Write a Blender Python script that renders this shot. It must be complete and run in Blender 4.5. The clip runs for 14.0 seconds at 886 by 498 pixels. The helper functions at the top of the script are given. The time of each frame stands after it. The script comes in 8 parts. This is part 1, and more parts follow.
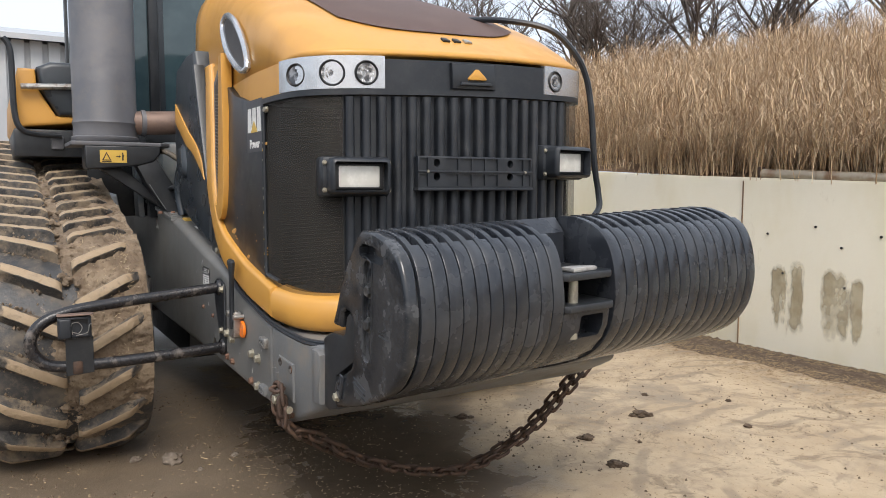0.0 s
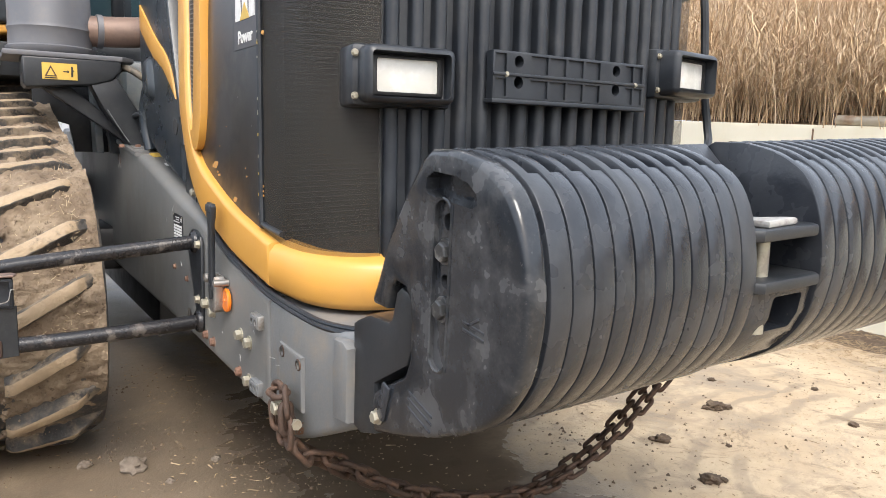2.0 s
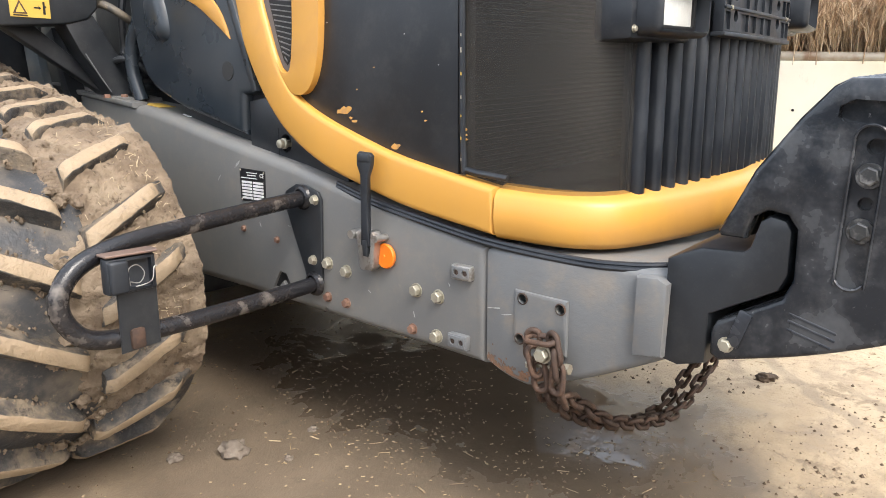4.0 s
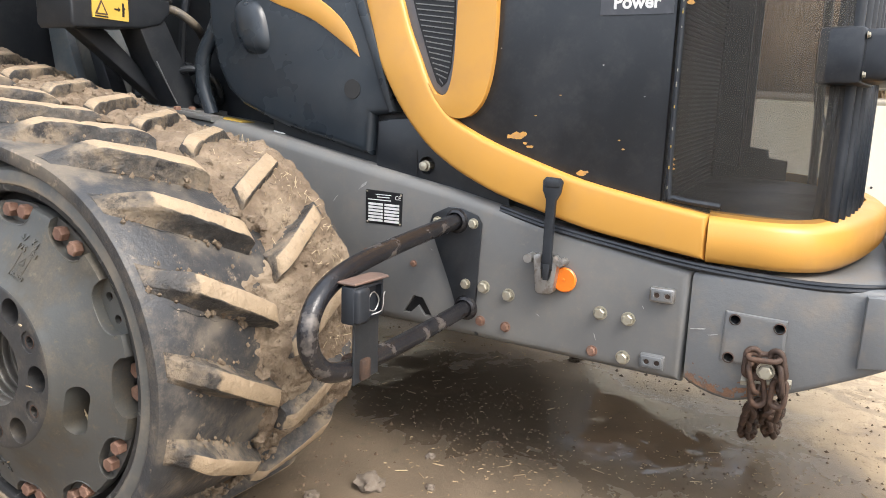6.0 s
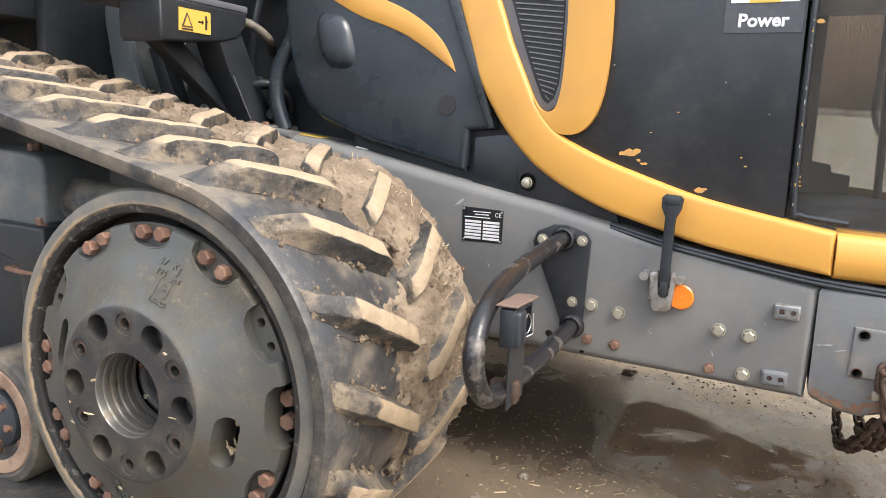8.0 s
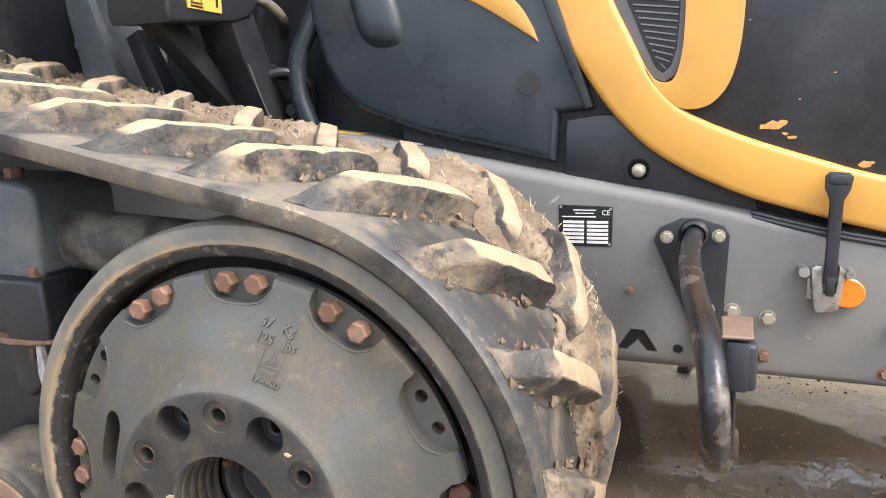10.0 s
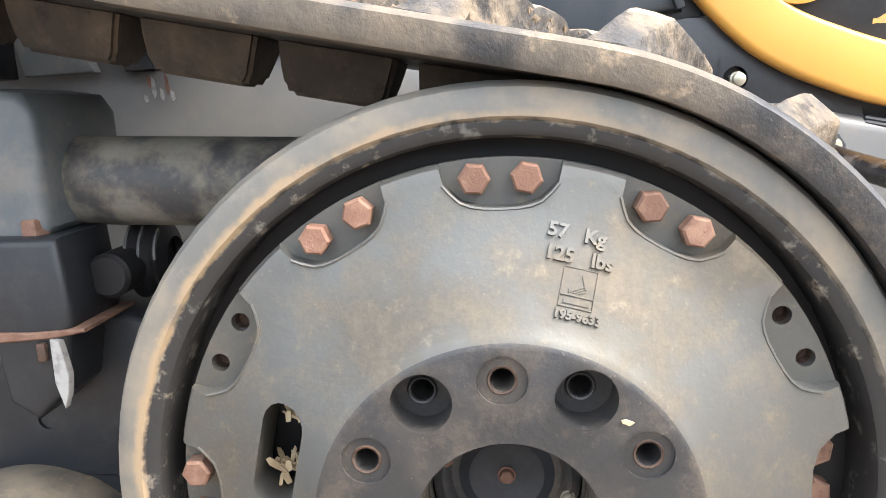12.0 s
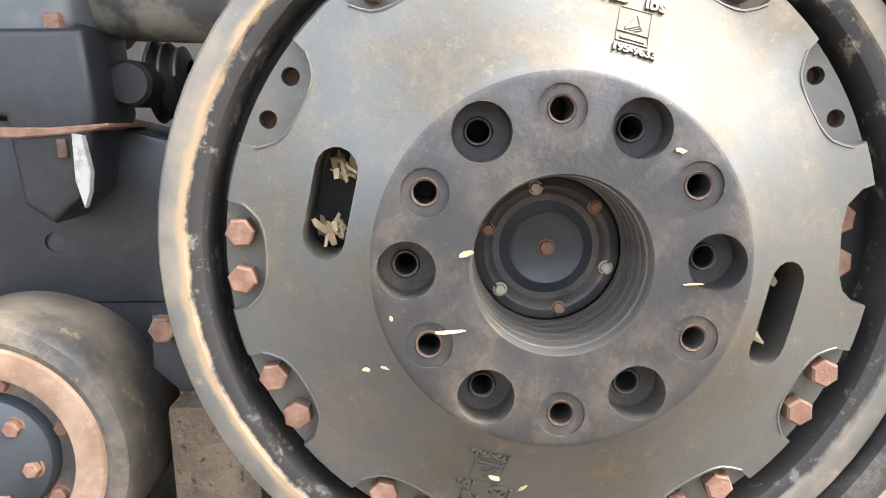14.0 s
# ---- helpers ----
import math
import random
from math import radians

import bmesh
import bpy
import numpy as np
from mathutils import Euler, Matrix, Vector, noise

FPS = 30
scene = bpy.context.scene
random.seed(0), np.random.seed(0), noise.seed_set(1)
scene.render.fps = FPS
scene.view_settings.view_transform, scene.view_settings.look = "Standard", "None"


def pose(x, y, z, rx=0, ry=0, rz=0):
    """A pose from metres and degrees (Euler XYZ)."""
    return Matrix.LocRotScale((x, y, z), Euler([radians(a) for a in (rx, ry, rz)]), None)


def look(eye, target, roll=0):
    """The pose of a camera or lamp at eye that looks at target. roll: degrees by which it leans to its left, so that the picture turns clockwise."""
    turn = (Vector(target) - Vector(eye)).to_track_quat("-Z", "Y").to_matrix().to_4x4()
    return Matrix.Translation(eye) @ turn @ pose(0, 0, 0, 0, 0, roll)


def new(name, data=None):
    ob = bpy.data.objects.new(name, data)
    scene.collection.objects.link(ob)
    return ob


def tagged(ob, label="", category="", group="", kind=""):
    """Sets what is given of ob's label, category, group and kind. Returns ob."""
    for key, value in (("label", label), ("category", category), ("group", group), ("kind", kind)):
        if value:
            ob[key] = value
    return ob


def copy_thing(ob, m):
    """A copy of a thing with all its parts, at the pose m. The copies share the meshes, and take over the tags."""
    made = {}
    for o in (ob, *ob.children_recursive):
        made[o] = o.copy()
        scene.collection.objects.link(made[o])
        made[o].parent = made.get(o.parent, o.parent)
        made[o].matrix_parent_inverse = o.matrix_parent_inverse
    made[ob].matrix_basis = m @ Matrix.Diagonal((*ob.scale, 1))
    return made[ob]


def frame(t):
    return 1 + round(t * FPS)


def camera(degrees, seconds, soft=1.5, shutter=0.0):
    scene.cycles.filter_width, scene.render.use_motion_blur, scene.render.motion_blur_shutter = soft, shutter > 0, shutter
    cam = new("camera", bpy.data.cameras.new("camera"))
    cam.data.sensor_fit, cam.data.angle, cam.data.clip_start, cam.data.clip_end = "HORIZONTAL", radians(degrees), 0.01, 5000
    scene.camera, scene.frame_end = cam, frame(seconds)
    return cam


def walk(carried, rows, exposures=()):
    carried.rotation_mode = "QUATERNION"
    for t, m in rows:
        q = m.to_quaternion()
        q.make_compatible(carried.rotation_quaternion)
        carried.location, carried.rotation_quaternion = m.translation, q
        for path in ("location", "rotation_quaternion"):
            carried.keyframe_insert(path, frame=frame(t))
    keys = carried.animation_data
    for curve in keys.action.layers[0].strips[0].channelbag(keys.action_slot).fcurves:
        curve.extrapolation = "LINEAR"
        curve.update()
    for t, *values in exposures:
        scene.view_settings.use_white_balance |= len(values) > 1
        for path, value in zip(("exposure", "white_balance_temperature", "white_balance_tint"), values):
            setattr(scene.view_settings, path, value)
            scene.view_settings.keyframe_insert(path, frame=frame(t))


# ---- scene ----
cam = camera(61.8, 14.0, 0.9)
PATH = [
    (0, (-1.317, -0.033, 1.11), (-0.279, 1.668, 0.94), 0.1),
    (0.5, (-1.109, 0.104, 1.112), (-0.11, 1.817, 0.859), 0.3),
    (1, (-1.077, 0.245, 1.102), (-0.097, 1.968, 0.837), 0.5),
    (1.5, (-1.038, 0.486, 1.057), (-0.103, 2.237, 0.812), 1.1),
    (2, (-1.114, 0.687, 1.01), (-0.044, 2.353, 0.73), 1.3),
    (2.5, (-1.355, 0.872, 0.972), (-0.129, 2.409, 0.603), -0.4),
    (3, (-1.505, 1.055, 0.96), (-0.216, 2.537, 0.584), -0.0),
    (3.2, (-1.551, 1.11, 0.992), (-0.228, 2.553, 0.587), -0.6),
    (5.3, (-2.246, 1.74, 0.978), (-0.544, 2.715, 0.591), 1.3),
    (5.5, (-2.283, 1.818, 0.997), (-0.566, 2.758, 0.586), 1.0),
    (6, (-2.268, 1.982, 0.994), (-0.535, 2.912, 0.629), 2.0),
    (6.5, (-2.338, 2.138, 1.007), (-0.562, 2.991, 0.663), 1.8),
    (7, (-2.393, 2.225, 1.004), (-0.598, 3.044, 0.679), 1.9),
    (7.5, (-2.412, 2.275, 1.0), (-0.625, 3.11, 0.668), 2.2),
    (7.7, (-2.417, 2.294, 0.998), (-0.636, 3.141, 0.662), 2.2),
    (9.8, (-2.236, 2.792, 0.996), (-0.377, 3.436, 0.638), -1.5),
    (10, (-2.218, 2.859, 0.992), (-0.357, 3.494, 0.624), -1.8),
    (10.5, (-2.167, 3.023, 0.994), (-0.293, 3.589, 0.585), -2.3),
    (11, (-2.181, 3.208, 0.995), (-0.251, 3.502, 0.559), -2.0),
    (11.5, (-2.114, 3.362, 0.934), (-0.163, 3.568, 0.543), -3.5),
    (12, (-2.041, 3.444, 0.836), (-0.084, 3.601, 0.455), -3.7),
    (12.5, (-2.075, 3.5, 0.74), (-0.088, 3.532, 0.52), -4.6),
    (13, (-2.091, 3.527, 0.713), (-0.096, 3.493, 0.578), -4.0),
    (13.5, (-2.088, 3.551, 0.696), (-0.097, 3.528, 0.514), -2.7),
    (14, (-2.102, 3.557, 0.598), (-0.133, 3.56, 0.245), -1.9),
]
EXPOSURES = [(0, 0.55), (1.5, 1.05), (3, 1.45), (5.5, 1.31), (6.3, 1.46), (7.5, 1.50), (10, 1.70), (11, 1.90), (12, 2.28), (12.5, 2.44), (13.4, 2.49), (14, 2.60)]
walk(cam, [(t, look(eye, target, roll)) for t, eye, target, roll in PATH], EXPOSURES)

# ==== build ====

# ---- sky, sun, exposure ----
world = bpy.data.worlds.new("overcast_sky")
scene.world = world
world.use_nodes = True
wn = world.node_tree.nodes
sky = wn.new("ShaderNodeTexSky")
sky.sky_type = "NISHITA"
sky.sun_disc = False
sky.sun_elevation, sky.sun_rotation = radians(48), radians(200)
sky.air_density, sky.dust_density, sky.ozone_density = 1.0, 6.0, 1.0
wn["Background"].inputs["Strength"].default_value = 0.14
veil = wn.new("ShaderNodeMix")  # high even cloud over the clear sky
veil.data_type = "RGBA"
veil.inputs["Factor"].default_value = 0.62
veil.inputs["B"].default_value = (6.55, 7.1, 7.95, 1)
world.node_tree.links.new(sky.outputs["Color"], veil.inputs["A"])
world.node_tree.links.new(veil.outputs["Result"], wn["Background"].inputs["Color"])
sun_data = bpy.data.lights.new("sun", "SUN")
sun_data.energy, sun_data.angle, sun_data.color = 1.3, radians(25), (1.0, 0.96, 0.92)
sun = new("sun", sun_data)
sun.matrix_world = look((-3.5, -9.0, 12.0), (0, 0, 0))


# ---- materials ----
def shader(name, colour, rough=0.5, metal=0.0, second=None, scale=6.0, low=0.45, high=0.65, fine=None, fine_scale=60.0,
           fine_low=0.55, fine_high=0.75, bump=0.0, bump_scale=120.0, rough2=None, coat=0.0, vary=0.0, spec=0.5, stretch=None, bumpd=0.004, grit=0.0, grit_colour=(0.30, 0.235, 0.16)):
    """Base colour, a second colour in broad patches, a third in fine specks, with a fine relief."""
    m = bpy.data.materials.new(name)
    m.use_nodes = True
    nt = m.node_tree
    bs = nt.nodes["Principled BSDF"]
    bs.inputs["Metallic"].default_value = metal
    bs.inputs["Roughness"].default_value = rough
    bs.inputs["Coat Weight"].default_value = coat
    bs.inputs["Specular IOR Level"].default_value = spec
    co = nt.nodes.new("ShaderNodeNewGeometry").outputs["Position"]
    if stretch:
        mp = nt.nodes.new("ShaderNodeMapping")
        mp.inputs["Scale"].default_value = stretch
        nt.links.new(co, mp.inputs["Vector"])
        co = mp.outputs["Vector"]

    def noise_at(sc, detail=4.0, rgh=0.6):
        n = nt.nodes.new("ShaderNodeTexNoise")
        n.inputs["Scale"].default_value, n.inputs["Detail"].default_value, n.inputs["Roughness"].default_value = sc, detail, rgh
        nt.links.new(co, n.inputs["Vector"])
        return n.outputs["Fac"]

    def ramp(fac, a, b):
        r = nt.nodes.new("ShaderNodeMapRange")
        r.interpolation_type = "SMOOTHSTEP"
        r.inputs["From Min"].default_value, r.inputs["From Max"].default_value = a, b
        nt.links.new(fac, r.inputs["Value"])
        return r.outputs["Result"]

    def mix(fac, a, b):
        x = nt.nodes.new("ShaderNodeMix")
        x.data_type = "RGBA"
        nt.links.new(fac, x.inputs["Factor"])
        for sock, v in ((x.inputs["A"], a), (x.inputs["B"], b)):
            if isinstance(v, tuple):
                sock.default_value = (*v, 1.0)
            else:
                nt.links.new(v, sock)
        return x.outputs["Result"]

    out = colour
    patch = None
    if second:
        patch = ramp(noise_at(scale), low, high)
        out = mix(patch, out, second)
    if fine:
        out = mix(ramp(noise_at(fine_scale, 6.0, 0.7), fine_low, fine_high), out, fine)
    if grit:  # clinging dust, ragged at every size, and thin rubbed streaks
        g = nt.nodes.new("ShaderNodeMath")
        g.operation = "MULTIPLY"
        g.inputs[1].default_value = grit
        nt.links.new(ramp(noise_at(14.0, 12.0, 0.78), 0.46, 0.70), g.inputs[0])
        out = mix(g.outputs[0], out, grit_colour)
        g = nt.nodes.new("ShaderNodeMath")
        g.operation = "MULTIPLY"
        g.inputs[1].default_value = min(1.0, grit * 1.6)
        nt.links.new(ramp(noise_at(170.0, 4.0, 0.8), 0.62, 0.74), g.inputs[0])
        out = mix(g.outputs[0], out, grit_colour)
    if vary:
        info = nt.nodes.new("ShaderNodeObjectInfo")
        hsv = nt.nodes.new("ShaderNodeHueSaturation")
        vr = nt.nodes.new("ShaderNodeMapRange")
        vr.inputs["To Min"].default_value, vr.inputs["To Max"].default_value = 1 - vary, 1 + vary
        nt.links.new(info.outputs["Random"], vr.inputs["Value"])
        nt.links.new(vr.outputs["Result"], hsv.inputs["Value"])
        if isinstance(out, tuple):
            hsv.inputs["Color"].default_value = (*out, 1)
        else:
            nt.links.new(out, hsv.inputs["Color"])
        out = hsv.outputs["Color"]
    if isinstance(out, tuple):
        bs.inputs["Base Color"].default_value = (*out, 1)
    else:
        nt.links.new(out, bs.inputs["Base Color"])
    if patch is not None and rough2 is not None:
        rr = nt.nodes.new("ShaderNodeMapRange")
        rr.inputs["To Min"].default_value, rr.inputs["To Max"].default_value = rough, rough2
        nt.links.new(patch, rr.inputs["Value"])
        nt.links.new(rr.outputs["Result"], bs.inputs["Roughness"])
    if bump:
        b = nt.nodes.new("ShaderNodeBump")
        b.inputs["Strength"].default_value, b.inputs["Distance"].default_value = bump, bumpd
        nt.links.new(noise_at(bump_scale, 5.0, 0.65), b.inputs["Height"])
        nt.links.new(b.outputs["Normal"], bs.inputs["Normal"])
    return m


YELLOW = shader("yellow_paint", (0.59, 0.300, 0.058), 0.36, second=(0.535, 0.275, 0.064), scale=4, rough2=0.48, fine=(0.5, 0.28, 0.09), fine_scale=35, fine_low=0.68, fine_high=0.85, bump=0.05, bump_scale=250, grit=0.07, grit_colour=(0.4, 0.28, 0.13))
BLACK = shader("black_satin_paint", (0.015, 0.0175, 0.021), 0.36, second=(0.022, 0.025, 0.029), scale=5, rough2=0.5, fine=(0.06, 0.055, 0.05), fine_scale=90, fine_low=0.66, fine_high=0.82, bump=0.06, bump_scale=200, grit=0.1, grit_colour=(0.15, 0.14, 0.125))
PLASTIC = shader("black_moulded_plastic", (0.013, 0.016, 0.021), 0.36, second=(0.021, 0.025, 0.031), scale=8, rough2=0.55, fine=(0.07, 0.065, 0.06), fine_scale=120, fine_low=0.68, fine_high=0.85, bump=0.12, bump_scale=500, bumpd=0.001, grit=0.1, grit_colour=(0.15, 0.14, 0.125))
SHROUD = shader("blue_black_shroud_plastic", (0.020, 0.027, 0.035), 0.24, second=(0.036, 0.043, 0.050), scale=3, low=0.4, high=0.7, rough2=0.42, fine=(0.10, 0.095, 0.09), fine_scale=50, fine_low=0.64, fine_high=0.8, bump=0.06, bump_scale=200, grit=0.07, grit_colour=(0.16, 0.15, 0.135))
SCREEN = shader("perforated_air_screen", (0.046, 0.042, 0.036), 0.45, second=(0.066, 0.058, 0.048), scale=3, rough2=0.55, fine=(0.08, 0.07, 0.058), fine_scale=120, fine_low=0.6, fine_high=0.8)


def perforate(m, pitch):
    """Rows of small staggered holes through a sheet."""
    nt = m.node_tree
    N, L = nt.nodes.new, nt.links.new
    xyz = N("ShaderNodeSeparateXYZ")
    L(N("ShaderNodeNewGeometry").outputs["Position"], xyz.inputs[0])

    def mth(op, *v):
        q = N("ShaderNodeMath")
        q.operation = op
        for sock, x in zip(q.inputs, v):
            if isinstance(x, float):
                sock.default_value = x
            else:
                L(x, sock)
        return q.outputs[0]

    along = mth("ADD", xyz.outputs["Y"], mth("ABSOLUTE", xyz.outputs["X"]))
    a = mth("SINE", mth("MULTIPLY", mth("ADD", along, xyz.outputs["Z"]), 2 * math.pi / pitch))
    b = mth("SINE", mth("MULTIPLY", mth("SUBTRACT", along, xyz.outputs["Z"]), 2 * math.pi / pitch))
    open_part = N("ShaderNodeMapRange")
    open_part.inputs["From Min"].default_value, open_part.inputs["From Max"].default_value = -1.0, 0.7
    open_part.inputs["To Min"].default_value, open_part.inputs["To Max"].default_value = 0.62, 0.68
    L(mth("MULTIPLY", a, b), open_part.inputs["Value"])
    hole, both = N("ShaderNodeBsdfTransparent"), N("ShaderNodeMixShader")
    L(open_part.outputs["Result"], both.inputs["Fac"])
    L(nt.nodes["Principled BSDF"].outputs["BSDF"], both.inputs[1])
    L(hole.outputs["BSDF"], both.inputs[2])
    L(both.outputs["Shader"], nt.nodes["Material Output"].inputs["Surface"])


perforate(SCREEN, 0.0042)
GREY = shader("grey_chassis_paint", (0.135, 0.136, 0.133), 0.38, second=(0.165, 0.162, 0.152), scale=3.0, low=0.4, high=0.7, rough2=0.55, fine=(0.21, 0.19, 0.16), fine_scale=48, fine_low=0.60, fine_high=0.8, bump=0.08, bump_scale=140, grit=0.16)
CASTGREY = shader("grey_cast_block_paint", (0.145, 0.150, 0.152), 0.45, second=(0.18, 0.17, 0.155), scale=7, rough2=0.6, fine=(0.24, 0.16, 0.10), fine_scale=30, fine_low=0.64, fine_high=0.8, bump=0.2, bump_scale=90, grit=0.2)
CASTPALE = shader("rubbed_pale_paint", (0.34, 0.335, 0.32), 0.6, second=(0.22, 0.21, 0.20), scale=60)
WEIGHT = shader("black_painted_cast_iron", (0.018, 0.021, 0.027), 0.17, second=(0.035, 0.039, 0.046), scale=7, low=0.38, high=0.72, rough2=0.42, fine=(0.12, 0.115, 0.11), fine_scale=42, fine_low=0.66, fine_high=0.80, bump=0.16, bump_scale=55, vary=0.12, grit=0.07, grit_colour=(0.15, 0.145, 0.14))
CHEEK = shader("worn_black_cheek_paint", (0.016, 0.019, 0.024), 0.13, second=(0.080, 0.083, 0.088), scale=11, low=0.46, high=0.72, rough2=0.45, fine=(0.20, 0.20, 0.195), fine_scale=75, fine_low=0.64, fine_high=0.76, bump=0.22, bump_scale=30, grit=0.14, grit_colour=(0.22, 0.215, 0.2))
BOLTBLACK = shader("painted_bolt_rubbed_bright", (0.06, 0.062, 0.064), 0.3, metal=0.5, second=(0.24, 0.235, 0.225), scale=45, low=0.45, high=0.65, rough2=0.4)
DISC = shader("worn_dark_iron_disc", (0.122, 0.123, 0.116), 0.50, metal=0.60, second=(0.102, 0.092, 0.074), scale=7, low=0.42, high=0.68, rough2=0.62, fine=(0.20, 0.168, 0.122), fine_scale=36, fine_low=0.56, fine_high=0.76, bump=0.14, bump_scale=45, grit=0.34, grit_colour=(0.27, 0.22, 0.16))
HUBFACE = shader("machined_dark_hub_face", (0.036, 0.036, 0.037), 0.42, metal=0.15, second=(0.058, 0.053, 0.047), scale=12, rough2=0.6, fine=(0.2, 0.17, 0.13), fine_scale=60, fine_low=0.66, fine_high=0.85, bump=0.14, bump_scale=150, grit=0.24)
BORE = shader("turned_bore_steel", (0.20, 0.19, 0.175), 0.34, metal=0.75, second=(0.17, 0.135, 0.095), scale=14, low=0.50, high=0.72, rough2=0.7, bump=0.15, bump_scale=120)
BELTEDGE = shader("grey_worn_belt_rubber", (0.034, 0.035, 0.037), 0.44, second=(0.14, 0.118, 0.092), scale=5, low=0.48, high=0.66, rough2=0.85, fine=(0.30, 0.235, 0.165), fine_scale=26, fine_low=0.60, fine_high=0.74, bump=0.5, bump_scale=45, bumpd=0.006, grit=0.34)
MUD = shader("dried_brown_mud", (0.19, 0.14, 0.095), 0.95, second=(0.31, 0.24, 0.165), scale=12, low=0.4, high=0.68, fine=(0.09, 0.062, 0.040), fine_scale=55, fine_low=0.54, fine_high=0.7, bump=1.0, bump_scale=75, bumpd=0.014)
DARKMUD = shader("dark_damp_clod_earth", (0.085, 0.058, 0.038), 0.9, second=(0.16, 0.115, 0.075), scale=30, low=0.42, high=0.7, bump=0.9, bump_scale=110, bumpd=0.01)
LUG = shader("lug_rubber_worn_pale_on_the_crown", (0.044, 0.042, 0.040), 0.55, second=(0.20, 0.158, 0.112), scale=7, low=0.44, high=0.66, rough2=0.88, fine=(0.022, 0.021, 0.021), fine_scale=15, fine_low=0.50, fine_high=0.62, bump=0.9, bump_scale=55, bumpd=0.009, vary=0.12, grit=0.42)


def wear_on(m, pale, shade):
    """Pale dusty wear where the mesh's wear attribute says so, with a ragged rim."""
    nt = m.node_tree
    N, L = nt.nodes.new, nt.links.new
    bs = nt.nodes["Principled BSDF"]
    at = N("ShaderNodeAttribute")
    at.attribute_name = "wear"
    co = N("ShaderNodeNewGeometry").outputs["Position"]
    n1, n2 = N("ShaderNodeTexNoise"), N("ShaderNodeTexNoise")
    for n, sc, det in ((n1, 30.0, 9.0), (n2, 18.0, 6.0)):
        n.inputs["Scale"].default_value, n.inputs["Detail"].default_value, n.inputs["Roughness"].default_value = sc, det, 0.7
        L(co, n.inputs["Vector"])
    rag = N("ShaderNodeMath")
    rag.operation = "MULTIPLY_ADD"
    rag.inputs[1].default_value = 0.9
    L(n1.outputs["Fac"], rag.inputs[0])
    L(at.outputs["Fac"], rag.inputs[2])
    edge = N("ShaderNodeMapRange")
    edge.interpolation_type = "SMOOTHSTEP"
    edge.inputs["From Min"].default_value, edge.inputs["From Max"].default_value = 0.96, 1.26
    L(rag.outputs[0], edge.inputs["Value"])
    tone, both = N("ShaderNodeMix"), N("ShaderNodeMix")
    tone.data_type = both.data_type = "RGBA"
    L(n2.outputs["Fac"], tone.inputs["Factor"])
    tone.inputs["A"].default_value, tone.inputs["B"].default_value = (*pale, 1), (*shade, 1)
    L(edge.outputs["Result"], both.inputs["Factor"])
    L(bs.inputs["Base Color"].links[0].from_socket, both.inputs["A"])
    L(tone.outputs["Result"], both.inputs["B"])
    L(both.outputs["Result"], bs.inputs["Base Color"])


wear_on(LUG, (0.45, 0.338, 0.215), (0.25, 0.19, 0.125))
GUIDE = shader("dust_browned_guide_rubber", (0.062, 0.052, 0.043), 0.75, second=(0.125, 0.098, 0.072), scale=9, low=0.42, high=0.70, fine=(0.035, 0.03, 0.027), fine_scale=30, fine_low=0.58, fine_high=0.72, bump=0.3, bump_scale=60, grit=0.22)
BLOCKGREY = shader("dull_blue_grey_block_paint", (0.105, 0.122, 0.130), 0.42, second=(0.20, 0.20, 0.19), scale=8, low=0.45, high=0.7, rough2=0.65, fine=(0.26, 0.20, 0.14), fine_scale=40, fine_low=0.64, fine_high=0.8, bump=0.15, bump_scale=90, grit=0.25)
TYRE = shader("dusty_roller_rubber", (0.050, 0.048, 0.045), 0.5, second=(0.16, 0.135, 0.10), scale=8, low=0.44, high=0.68, rough2=0.75, fine=(0.30, 0.22, 0.13), fine_scale=22, fine_low=0.60, fine_high=0.74, bump=0.25, bump_scale=60, grit=0.4)
ROLLER = shader("idler_tyre_rubber", (0.108, 0.106, 0.096), 0.55, second=(0.20, 0.172, 0.132), scale=8, low=0.44, high=0.68, rough2=0.8, fine=(0.30, 0.23, 0.145), fine_scale=22, fine_low=0.62, fine_high=0.76, bump=0.14, bump_scale=60, grit=0.3)


